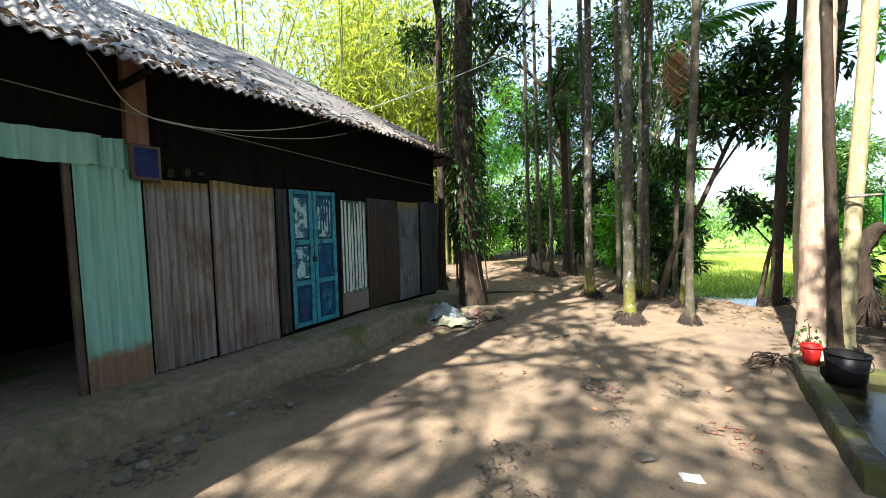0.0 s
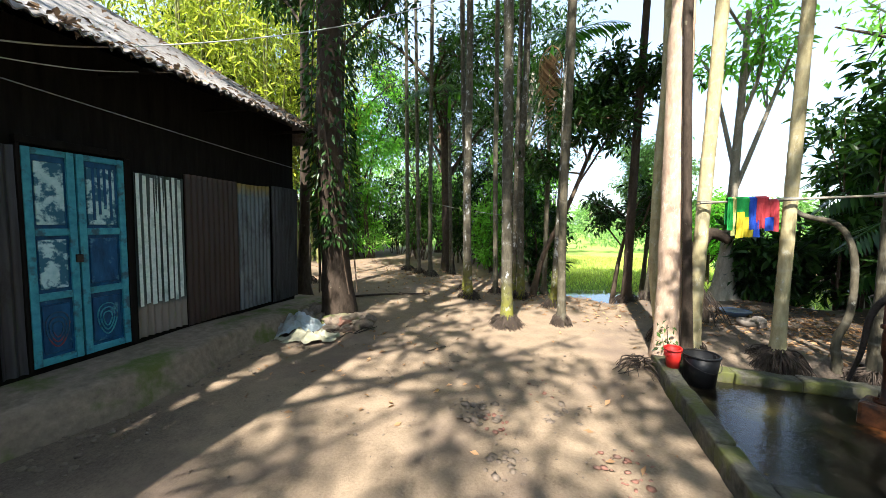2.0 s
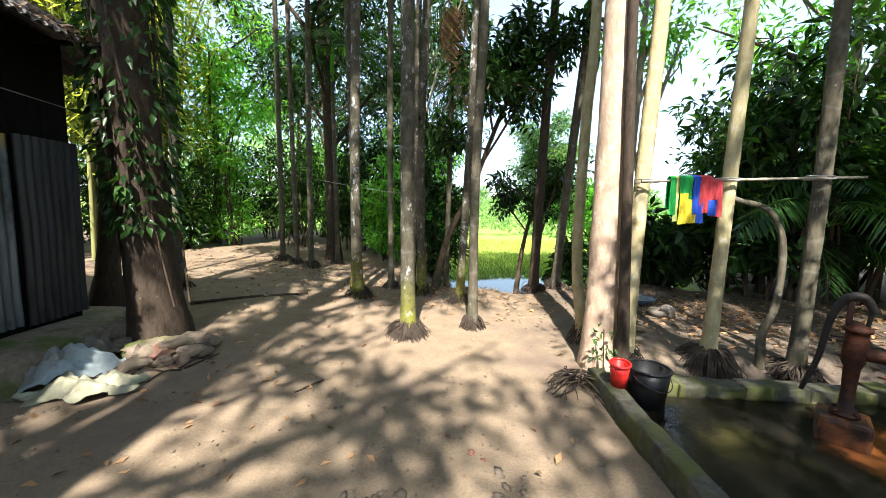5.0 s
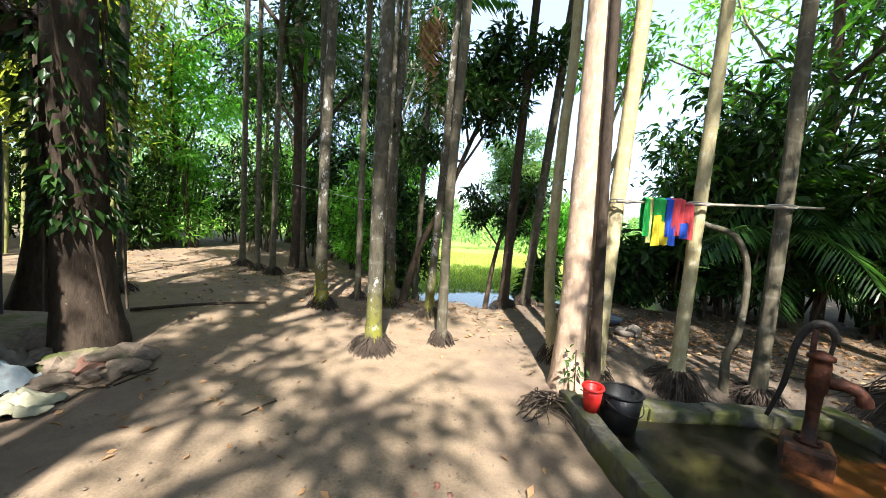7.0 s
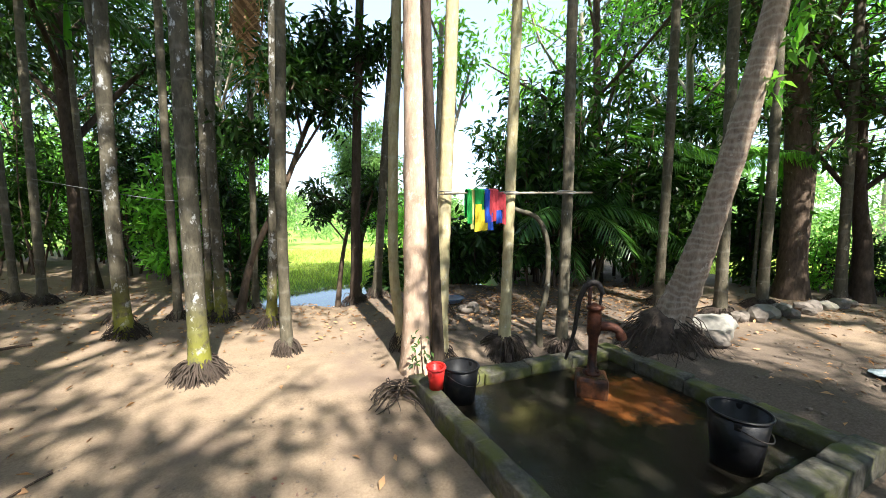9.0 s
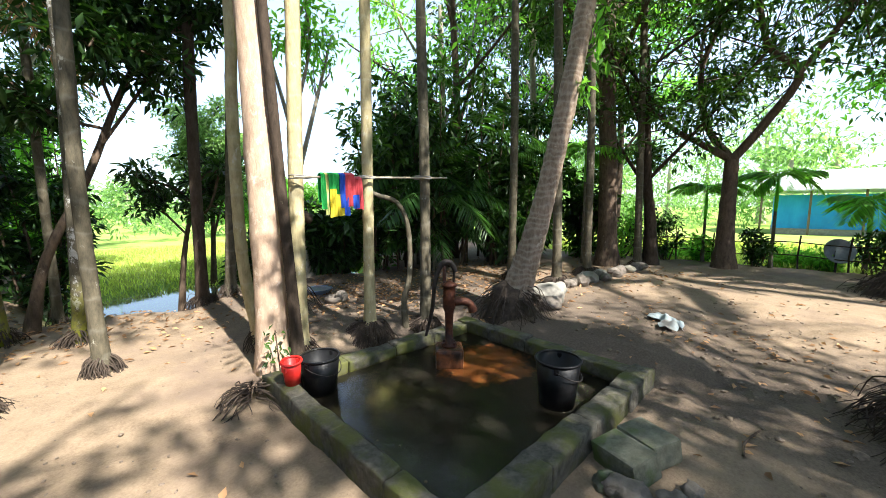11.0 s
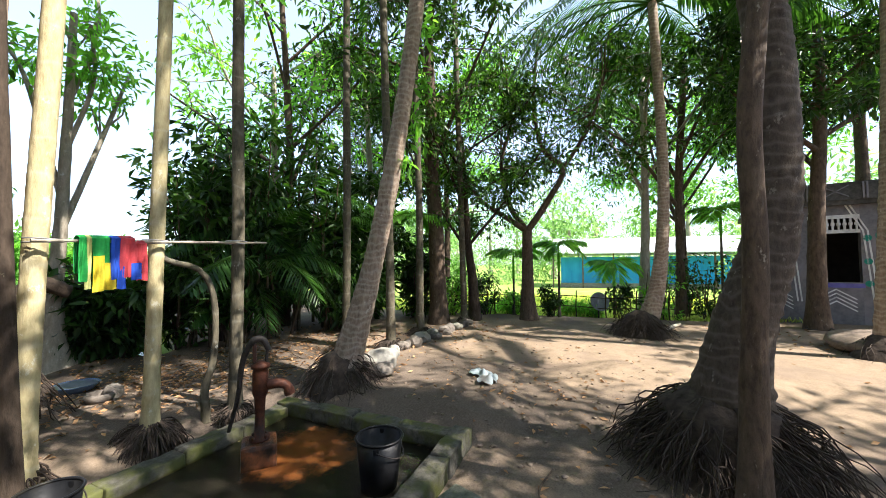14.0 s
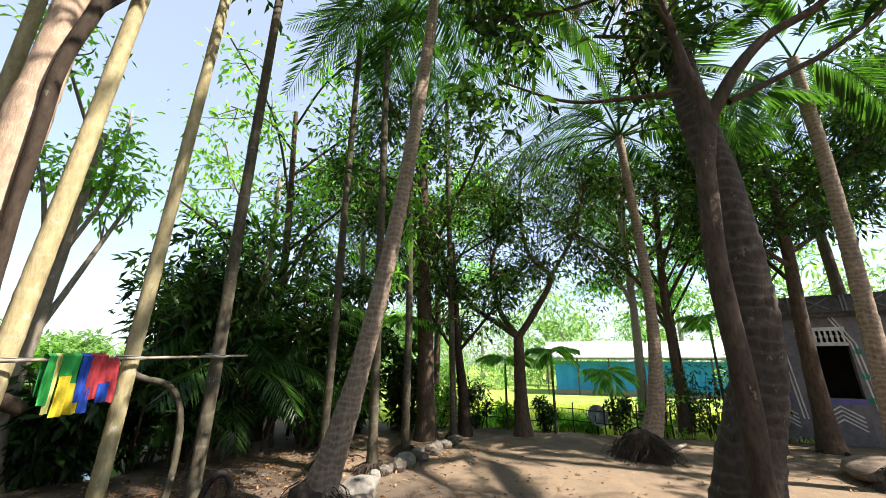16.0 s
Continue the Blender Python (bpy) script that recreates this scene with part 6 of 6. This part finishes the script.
    V, F = join_arrays([(top_, F), (top_ - (0, 0, 0.004), F[:, ::-1])])
    quads("sheet", V, F, surf(m, (0.4, 0.4, 0.38), (0.65, 0.66, 0.64), 12, 0.7, 0.1) if "white" in m else CLAY, c)

# rag heap at the old tree's foot
TARP = surf("pale_sheet", (0.22, 0.26, 0.27), (0.4, 0.45, 0.46), 8, 0.6, 0.2, (0.2, 0.19, 0.17), 4, (0.52, 0.66))


def crumple(name, label, cx, cy, w, d, h, rz, material, seed, category="sheet"):
    rng = np.random.RandomState(seed)
    t = thing(name, label, category, cx, cy, 0, rz=rz)
    n_ = 44
    U, Vv = np.meshgrid(np.linspace(-1, 1, n_), np.linspace(-1, 1, n_), indexing="ij")
    rim = 1 + 0.16 * np.sin(np.arctan2(Vv, U) * 3 + seed) + 0.08 * np.sin(np.arctan2(Vv, U) * 7 + seed)
    x, y = U * w * rim, Vv * d * rim
    r = np.sqrt(U ** 2 + Vv ** 2)
    x, y = x * (1 - 0.22 * (np.abs(U * Vv))) + 0.03 * waves(x, y, 0.06, seed + 5, 8), y * (1 - 0.22 * (np.abs(U * Vv))) + 0.03 * waves(x, y, 0.06, seed + 6, 8)
    ridge = np.abs(waves(x, y, 0.05, seed, 9)) + 0.5 * np.abs(waves(x, y, 0.022, seed + 2, 9))
    z = h * np.clip(1 - r / 1.25, 0, 1) ** 0.8 * (0.7 + 0.3 * ridge) + 0.045 * ridge * np.clip(1.6 - r, 0.1, 1)
    ca, sa = math.cos(radians(rz)), math.sin(radians(rz))
    z = z + gz(cx + ca * x - sa * y, cy + sa * x + ca * y) + 0.012
    i = np.arange(n_ * n_).reshape(n_, n_)
    F = np.stack([i[:-1, :-1], i[1:, :-1], i[1:, 1:], i[:-1, 1:]], -1).reshape(-1, 4)
    top_ = np.stack([x, y, z], -1).reshape(-1, 3)
    V, F = join_arrays([(top_, F), (top_ - (0, 0, 0.006), F[:, ::-1])])
    quads("fabric", V, F, material, t, smooth=True)
    return t


crumple("plastic_sheet", "crumpled pale plastic sheet heaped by the plinth", -2.38, 3.72, 0.3, 0.24, 0.2, 25, TARP, 3)
crumple("plastic_sheet", "dirty grey sheet under the pale one", -2.45, 4.02, 0.26, 0.2, 0.16, -20, CLAY, 4)
crumple("plastic_sheet", "flat yellowish sacking trodden into the earth", -2.0, 3.45, 0.38, 0.18, 0.03, 15, surf("sacking", (0.24, 0.23, 0.15), (0.4, 0.38, 0.27), 14, 0.9, 0.3), 5)
crumple("plastic_sheet", "thin white plastic litter on the bare yard", 5.6, 1.4, 0.28, 0.16, 0.025, 30, TARP, 6)
crumple("black_cloth", "black cloth dropped at the slim tree's foot", 3.42, -0.42, 0.13, 0.09, 0.07, 30, BLACK_PL, 7, "cloth")
husk = thing("coconut_husk", "brown fibrous coconut husk on the ground", "husk", 3.36, -0.72, gzf(3.36, -0.72))
rh = np.random.RandomState(9)
fib = []
for _ in range(160):
    a, b = rh.uniform(0, 6.283), rh.uniform(0.0, 1.3)
    w = np.array((math.cos(a) * math.sin(b), math.sin(a) * math.sin(b), math.cos(b)))
    fib.append(tube_arrays(spline([w * 0.03, w * 0.08 + rh.normal(0, 0.012, 3), w * 0.13 + rh.normal(0, 0.02, 3)], 5), np.full(5, 0.003), 4))
V, F = join_arrays(fib)
quads("fibre", V, F, BARK_PALE, husk)["kind"] = "stuff"
lump("shell", 0.0, 0.0, 0.08, BARK_BROWN, rh, 0.8, husk, z=-0.03)
for k, (x, y, s) in enumerate(((-1.85, 4.1, 0.14), (-1.6, 4.28, 0.12), (-2.05, 4.0, 0.12), (-2.35, 4.25, 0.13), (-1.75, 3.9, 0.08))):
    tagged(lump("brick_lump", x, y, s, REDBRICK if k == 0 else CLOD, rk, 0.65, sub=2, rough_by=0.55), "earthy broken brick at the old tree's foot", "rubble", "rubble by the old tree")

for k, (x, y, s, q) in enumerate(((-1.78, 4.22, 0.2, 0.5), (-1.62, 4.02, 0.16, 0.45), (-2.02, 4.12, 0.18, 0.5), (-2.62, 4.5, 0.24, 0.5), (-1.95, 3.82, 0.12, 0.5), (-2.75, 4.2, 0.2, 0.5))):
    tagged(lump("earth_clod", x, y, s, CLOD if k % 2 else MUD, rk, q, sub=3, rough_by=0.6), "cracked slab of dry earth at the old tree's foot", "clod", "clods by the old tree")

# sticks and poles on the ground
def stick(label, pts, r, material, name="stick"):
    t = thing(name, label, "stick")
    p = [(x, y, gzf(x, y) + r + dz) for x, y, dz in pts]
    V, F = tube_arrays(spline(p, 16), np.full(16, r) * np.linspace(1, 0.7, 16), 7, 0.08, rk)
    quads("wood", V, F, material, t, smooth=True)


stick("long thin pole lying across the path", [(-2.59, 5.67, 0.01), (-1.9, 5.95, 0.02), (-1.2, 6.24, 0.01)], 0.022, BARK_DARK, "pole")
for k in range(12):
    x, y, a = -1.75 + rk.uniform(-0.5, 0.35), 3.75 + rk.uniform(-0.35, 0.35), rk.uniform(0, 6.28)
    l = rk.uniform(0.15, 0.4)
    stick("thin dead twig among the clods", [(x, y, 0.01), (x + l * 0.5 * math.cos(a), y + l * 0.5 * math.sin(a), 0.03), (x + l * math.cos(a + 0.3), y + l * math.sin(a + 0.3), 0.0)], rk.uniform(0.004, 0.008), BARK_DARK, "twig")
stick("short stick on the yard", [(3.5, 0.62, 0), (3.65, 0.62, 0.01), (3.9, 0.55, 0)], 0.009, BARK_BROWN)
stick("split plank at the curved palm's foot", [(9.7, -1.6, 0.01), (10.2, -1.85, 0.01), (10.6, -2.1, 0.01)], 0.05, BARK_PALE, "plank")
stick("stick on the yard", [(-0.45, 3.4, 0), (-0.35, 3.52, 0.01), (-0.28, 3.62, 0)], 0.008, BARK_DARK)
for k in range(26):
    x, y, a = rk.uniform(4.4, 8.5), rk.uniform(3.6, 5.2), rk.uniform(0, 6.28)
    l = rk.uniform(0.15, 0.5)
    stick("dead branch under the thicket", [(x, y, 0), (x + l * 0.5 * math.cos(a), y + l * 0.5 * math.sin(a), 0.02), (x + l * math.cos(a + 0.2), y + l * math.sin(a + 0.2), 0)], rk.uniform(0.006, 0.014), BARK_BROWN, "branch")

# exposed root knot at the kerb corner
knot = thing("root_knot", "knot of exposed dark roots at the kerb corner", "roots")
root_skirt(knot, (1.86, 3.5, gzf(1.86, 3.5)), 0.05, 0.32, 0.16, 46, rk)

# leaf litter over the yard
rl = np.random.RandomState(89)
spots = [(-1.5, 8.5, 3.0, 700), (4.3, 5.2, 1.6, 1100), (6.6, 4.6, 2.0, 1000), (0.8, 6.8, 1.6, 400), (-1.2, 3.6, 1.6, 80), (0.6, 2.2, 2.0, 26), (5.2, 0.4, 2.4, 300), (8.8, 2.6, 1.6, 260), (-4.5, 10.0, 3.0, 500), (2.4, 6.0, 1.0, 120), (9.5, -3.5, 2.0, 200)]
P = np.concatenate([np.stack([sx + rad * rl.normal(0, 0.5, n_), sy + rad * rl.normal(0, 0.5, n_)], -1) for sx, sy, rad, n_ in spots])
P = P[~((P[:, 0] > 1.7) & (P[:, 0] < 4.4) & (P[:, 1] > 1.0) & (P[:, 1] < 3.6))]
P = np.column_stack([P, gz(P[:, 0], P[:, 1]) + 0.012])
V, F = leaf_arrays(P, rl.normal(0, 1, P.shape) * (1, 1, 0.1), 0.075, rl, -0.05, 0.45, 0.25)
V[:, 2] = np.maximum(V[:, 2], np.repeat(P[:, 2], 4) - 0.006)
tagged(quads("leaf_litter", V, F, LEAF_DRY), "dry brown leaves scattered over the earth", "leaf litter", kind="stuff")

# grass of the field and pond bank
rg = np.random.RandomState(90)
n_ = 40000
gx_ = np.concatenate([rg.uniform(11.9, 22, n_ // 2), rg.uniform(1.0, 9, n_ // 2)])
gy_ = np.concatenate([rg.uniform(-6, 7, n_ // 2), rg.uniform(10.0, 22, n_ // 2)])
P = np.stack([gx_, gy_, gz(gx_, gy_)], -1)
V, F = leaf_arrays(P, np.tile((0, 0, 1.0), (len(P), 1)), 0.15, rg, -0.5, 0.14, 0.4)
tagged(quads("grass", V, F, GRASS), "bright sunlit grass of field and pond bank", "grass", kind="stuff")

# ---- yard's east edge ----
for k, (x, y, w, h) in enumerate([(11.7, 2.5, 0.8, 1.2), (11.9, 1.9, 0.6, 0.7), (11.6, 0.75, 0.4, 0.8), (12.3, -0.35, 0.5, 0.35), (12.2, -1.1, 0.6, 1.1), (12.3, -2.0, 0.9, 1.6), (12.2, -3.3, 1.0, 1.8), (12.6, 0.2, 0.6, 0.35), (11.9, 3.2, 1.0, 1.5), (12.7, 2.4, 0.9, 0.5), (13.1, -2.9, 1.2, 2.2), (11.2, 3.6, 0.9, 1.6), (12.0, -4.1, 0.9, 1.5)]):
    bush("hedge_shrub", "ragged green shrub along the field's edge", x, y, w, w, h, 420 + k, 0.13, 900, LEAF_BRIGHT if k % 2 else LEAF_DARK, "field edge shrubs", 6)
for x, y, t_, s in ((11.5, 0.5, 1.5, 151), (11.7, 1.75, 1.3, 152), (12.1, -0.95, 1.0, 153), (9.6, 3.9, 2.2, 154), (12.4, -3.6, 2.4, 155)):
    areca("young palm with spreading fronds at the field's edge", [(x, y, 0.1), (x, y, t_ * 0.4), (x, y, t_ * 0.7)], 0.035, 0.028, t_, BARK_ARECA, s, True, 0, 0.2, "young palms", 9, 0.75, leaf=LEAF_BRIGHT)
fence = thing("field_fence", "thin bamboo rail fence along the field", "fence")
for k in range(9):
    y = -2.2 + 0.75 * k
    V, F = tube_arrays(np.array([(11.75, y, gzf(11.75, y) - 0.1), (11.77, y + 0.02, 0.5), (11.76, y, 0.95)]), np.full(3, 0.018), 6)
    quads("post", V, F, BARK_DARK, fence)
for z_ in (0.5, 0.78):
    V, F = tube_arrays(np.stack([np.full(20, 11.73), np.linspace(-2.3, 3.9, 20), z_ + 0.03 * np.sin(np.arange(20))], -1), np.full(20, 0.011), 5)
    quads("rail", V, F, BARK_DARK, fence)
broad_tree("edge_tree", "thick dark tree hung with dry creepers at the yard's edge", [(9.65, 3.34, 0.2), (9.63, 3.4, 2.43), (9.6, 3.5, 4.38), (9.55, 3.55, 7.5)], [0.2, 0.18, 0.165, 0.1], BARK_BROWN, 52, 8, 2.6, (3.6, 8.5), 0.18, 55, LEAF_MANGO, 0.65, 6, start=0.5)
broad_tree("edge_tree", "slim dark forked tree at the yard's edge", [(10.45, 2.62, 0.2), (10.4, 2.66, 1.3), (10.3, 2.75, 2.3), (10.1, 2.85, 5.0)], [0.15, 0.13, 0.1, 0.06], BARK_DARK, 53, 8, 2.0, (3.2, 6.8), 0.18, 50, LEAF_MANGO, 0.6, 6, start=0.5)

DISHM = surf("grey_dish", (0.13, 0.14, 0.15), (0.24, 0.25, 0.26), 12, 0.6, 0.1, metal=0.3)
dish = thing("satellite_dish", "grey satellite dish standing on the ground at the field's edge", "satellite dish", 11.85, -0.52, gzf(11.85, -0.52))
u = np.linspace(0, 1, 8)
dm = Matrix.Translation((0, 0, 0.42)) @ Euler((radians(20), radians(-70), 0)).to_matrix().to_4x4()
lathe("reflector", [(max(0.005, 0.26 * k), 0.07 * k * k) for k in u] + [(0.262, 0.075)] + [(max(0.004, 0.258 * k), 0.07 * k * k + 0.008) for k in u[::-1]], DISHM, dish, (0, 0, 0), 28, "", dm)
V, F = tube_arrays(np.array([(0.05, 0, -0.05), (0.05, 0, 0.2), (0.06, 0, 0.42)]), np.full(3, 0.02), 8)
quads("mast", V, F, IRON, dish)
V, F = tube_arrays(np.array([(-0.02, 0.05, 0.24), (-0.15, 0.05, 0.36), (-0.26, 0.06, 0.46)]), np.full(3, 0.008), 6)
quads("feed_arm", V, F, IRON, dish)

# ---- long shed with a blue wall beyond the field ----
BLUE = surf("blue_sheeting", (0.02, 0.2, 0.55), (0.05, 0.32, 0.7), 1.5, 0.6, 0.1, (0.03, 0.16, 0.45), 0.4, stretch=(1, 1, 0.3))
shed = thing("long_shed", "long shed with blue sheeted wall and pale tin roof", "shed")
box_part("wall", 30.0, 35.0, -16.0, 0.4, 0.3, 2.2, BLUE, shed, "bright blue wall sheeting", 0.02)
box_part("base", 29.95, 35.05, -16.05, 0.45, -0.1, 0.3, STONE, shed, "", 0.02)
bm = bmesh.new()
for y in (-16.6, 1.0):
    for x, z in ((29.2, 2.5), (32.5, 3.7), (35.8, 2.5), (29.2, 2.42), (32.5, 3.62), (35.8, 2.42)):
        bm.verts.new((x, y, z))
bm.verts.ensure_lookup_table()
v = bm.verts
for q in ((0, 1, 7, 6), (1, 2, 8, 7), (3, 9, 10, 4), (4, 10, 11, 5), (0, 6, 9, 3), (2, 5, 11, 8), (0, 3, 4, 1), (1, 4, 5, 2), (6, 7, 10, 9), (7, 8, 11, 10)):
    bm.faces.new([v[k] for k in q])
part("roof", bm, surf("pale_tin_roof", (0.5, 0.5, 0.52), (0.72, 0.72, 0.74), 3, 0.5, 0.1, (0.45, 0.36, 0.32), 0.5, (0.55, 0.7)), shed)
for k in range(9):
    y = -15.5 + 2.05 * k
    box_part("roof_post", 29.5, 29.6, y, y + 0.1, -0.05, 2.48, WOOD_DARK, shed, "", 0.01)

# ---- painted house ----
PLASTER = surf("lilac_plaster", (0.13, 0.125, 0.135), (0.23, 0.22, 0.23), 10, 0.9, 0.2, (0.26, 0.24, 0.25), 1.2, (0.48, 0.65))
LILAC = surf("violet_paint", (0.12, 0.11, 0.36), (0.2, 0.18, 0.48), 8, 0.8, 0.1)
WHITEP = surf("white_paint", (0.62, 0.62, 0.6), (0.8, 0.8, 0.78), 14, 0.8, 0.1, (0.45, 0.44, 0.42), 3)
GREENP = surf("green_paint", (0.02, 0.2, 0.14), (0.04, 0.3, 0.22), 12, 0.7, 0.1)
PARAPET = surf("blackened_cement", (0.05, 0.048, 0.045), (0.14, 0.135, 0.125), 10, 0.9, 0.3, (0.03, 0.03, 0.028), 2)
PINK = surf("pink_cement", (0.4, 0.16, 0.18), (0.55, 0.26, 0.28), 9, 0.8, 0.2, (0.45, 0.4, 0.4), 2)
# dimness of the room is put into this dark wall colour
INSIDE = surf("dim_room", (0.05, 0.045, 0.04), (0.09, 0.08, 0.07), 5, 0.9, 0.1)
ph = thing("painted_house", "village house with painted plaster, lattice friezes and dark parapet", "house", 12.3, -4.35, 0.0, rz=-109)
WALLS = [(-0.12, 0.02, 0.2, 3.0), (0.55, 0.92, 0.2, 3.0), (1.78, 2.75, 0.2, 3.0), (3.6, 5.6, 0.2, 3.0), (0.02, 0.55, 0.2, 1.22), (0.92, 1.78, 0.2, 1.22), (2.75, 3.6, 0.2, 1.22), (0.02, 0.55, 2.78, 3.0), (0.92, 1.78, 2.78, 3.0), (2.75, 3.6, 2.78, 3.0)]
for x0, x1, z0, z1 in WALLS:
    part("wall", box(bmesh.new(), x0, x1, 0, 0.22, z0, z1), PLASTER, ph)
part("back_wall", box(bmesh.new(), -0.12, 5.6, 3.4, 3.6, 0.2, 3.0), INSIDE, ph)
part("side_wall", box(bmesh.new(), -0.12, 0.0, 0.22, 3.4, 0.2, 3.0), PLASTER, ph)
part("side_wall", box(bmesh.new(), 5.4, 5.6, 0.22, 3.4, 0.2, 3.0), PLASTER, ph)
part("ceiling", box(bmesh.new(), -0.25, 5.7, -0.15, 3.7, 3.0, 3.1), PARAPET, ph)
part("floor_slab", box(bmesh.new(), -0.25, 5.7, -0.1, 3.6, 0.0, 0.198), PLASTER, ph)
part("parapet", box(bmesh.new(), -0.25, 5.7, -0.2, -0.08, 3.1, 3.5), PARAPET, ph, "dark mossy parapet")
for x0 in (0.0, 0.9, 1.8, 2.7, 3.6):
    for dx in (0.0, 0.06):
        part("parapet_rib", box(bmesh.new(), x0 + dx, x0 + dx + 0.03, -0.225, -0.202, 3.12, 3.48), PLASTER, ph)
    for s in (1, -1):
        bm = box(bmesh.new(), -0.25, 0.25, -0.222, -0.203, -0.012, 0.012)
        bm.transform(Matrix.Translation((x0 + 0.48, 0, 3.3)) @ Matrix.Rotation(s * 0.55, 4, "Y"))
        part("parapet_rib", bm, PLASTER, ph)
for x0, x1 in ((0.02, 0.55), (0.92, 1.78), (2.75, 3.6)):
    fr = part("lattice_frieze", box(bmesh.new(), x0, x1, 0.0, 0.05, 2.36, 2.44), WHITEP, ph, "white cut-out lattice frieze")
    part("frieze_rail", box(bmesh.new(), x0, x1, 0.0, 0.05, 2.7, 2.78), WHITEP, fr)
    c = max(3, int((x1 - x0) / 0.09))
    for k in range(c):
        xx = x0 + (x1 - x0) * (k + 0.5) / c
        part("frieze_bar", box(bmesh.new(), xx - 0.018, xx + 0.018, 0.005, 0.045, 2.44, 2.7), WHITEP, fr)
        part("frieze_bar", box(bmesh.new(), xx - 0.034, xx + 0.034, 0.01, 0.04, 2.54, 2.6), WHITEP, fr)
    part("violet_band", box(bmesh.new(), x0 - 0.03, x1 + 0.03, -0.012, -0.002, 1.1, 1.2), LILAC, ph)
    for s in (1, -1):
        for k in range(4):
            bm = box(bmesh.new(), -0.2, 0.2, -0.008, -0.002, -0.014, 0.014)
            bm.transform(Matrix.Translation(((x0 + x1) / 2 + s * 0.16, 0, 0.95 - 0.09 * k)) @ Matrix.Rotation(s * 0.6, 4, "Y"))
            part("chevron", bm, WHITEP, ph)
for xa in (0.48, 1.72):
    for dx in (0, 0.07):
        for p0, p1 in (((xa - 0.16 + dx, 3.0), (xa + 0.1 + dx, 2.4)), ((xa + 0.1 + dx, 2.4), (xa + 0.22 + dx, 0.75))):
            d = math.hypot(p1[0] - p0[0], p1[1] - p0[1])
            bm = box(bmesh.new(), 0, d, -0.01, -0.003, -0.015, 0.015)
            bm.transform(Matrix.Translation((p0[0], 0, p0[1])) @ Matrix.Rotation(math.atan2(p0[1] - p1[1], p1[0] - p0[0]), 4, "Y"))
            part("painted_stripe", bm, WHITEP, ph)
for x0 in (2.13,):
    for z0 in (2.28, 1.75, 1.25):
        lathe("green_spot", [(0.13, -0.002), (0.13, 0.004)], GREENP, ph, (x0, -0.006, z0), 20, "", Matrix.Rotation(radians(90), 4, "X"))
        lathe("green_spot", [(0.07, -0.002), (0.07, 0.004)], GREENP, ph, (x0 - 0.25, -0.006, z0 - 0.05), 20, "", Matrix.Rotation(radians(90), 4, "X"))
part("teal_band", box(bmesh.new(), 2.7, 3.65, -0.02, -0.002, 2.2, 2.35), GREENP, ph)
part("violet_dado", box(bmesh.new(), 2.6, 3.7, -0.015, -0.002, 0.4, 1.1), LILAC, ph)
porch = box_part("porch", -0.6, 4.0, -1.15, -0.12, -0.02, 0.13, PINK, ph, "low pink cement porch", 0.015)
for k, (x, y) in enumerate(((10.6, -4.85), (10.45, -5.1), (10.75, -4.55))):
    s = thing("sandal", "dark worn sandal lying before the porch", "sandal", x, y, gzf(x, y) + 0.005, "sandals", 40 * k)
    bm = box(bmesh.new(), -0.12, 0.12, -0.04, 0.04, 0, 0.02, 0.012)
    part("sole", bm, IRON, s)
    V, F = tube_arrays(spline([(0.02, -0.04, 0.015), (0.06, 0, 0.06), (0.02, 0.04, 0.015)], 10), np.full(10, 0.01), 6)
    quads("strap", V, F, IRON, s)
mound = tagged(lump("earth_mound", 8.75, -4.45, 0.75, CLOD, rk, 0.28, sub=3, rough_by=0.15), "low dark earth mound round the palm's foot", "mound")

# small palms and broad-leaved plants under the thicket
for k in range(8):
    x, y = rk.uniform(6.1, 9.0), rk.uniform(5.6, 6.8)
    t = thing("understory_palm", "young palm with dark arching fronds in the thicket", "palm", group="understory palms")
    palm_crown("frond", t, np.array((x, y, gzf(x, y) + rk.uniform(0.9, 3.1))), np.random.RandomState(500 + k), 9, rk.uniform(1.6, 2.4), 0.62, (0.3, 0.9), LEAF_PALM, 30)
    V, F = tube_arrays(np.array([(x, y, gzf(x, y) - 0.05), (x, y, 1.0), (x, y, 2.9)]), np.array((0.04, 0.035, 0.02)), 6)
    quads("stem", V, F, BARK_ARECA, t)

# far hedge beyond pond and field
for k in range(40):
    a = radians(-62 + 195 * k / 39)
    rng = np.random.RandomState(600 + k)
    r = rng.uniform(24, 34)
    if -26 < math.degrees(a) < 3:
        r = rng.uniform(37, 42)
    x, y = 3 + r * math.cos(a), 3 + r * math.sin(a)
    t = thing("far_shrub", "pale shrub beyond the field, haze put in its leaf colour", "shrub", group="far shrubs")
    cl = [((x + rng.normal(0, 1.3), y + rng.normal(0, 1.3), rng.uniform(0.2, 2.6)), (0.9, 0.9, 0.7)) for _ in range(14)]
    V, F = crown_arrays(cl, rng, 0.34, 70)
    V[:, 2] = np.maximum(V[:, 2], -0.2)
    quads("foliage", V, F, LEAF_FAR, t)
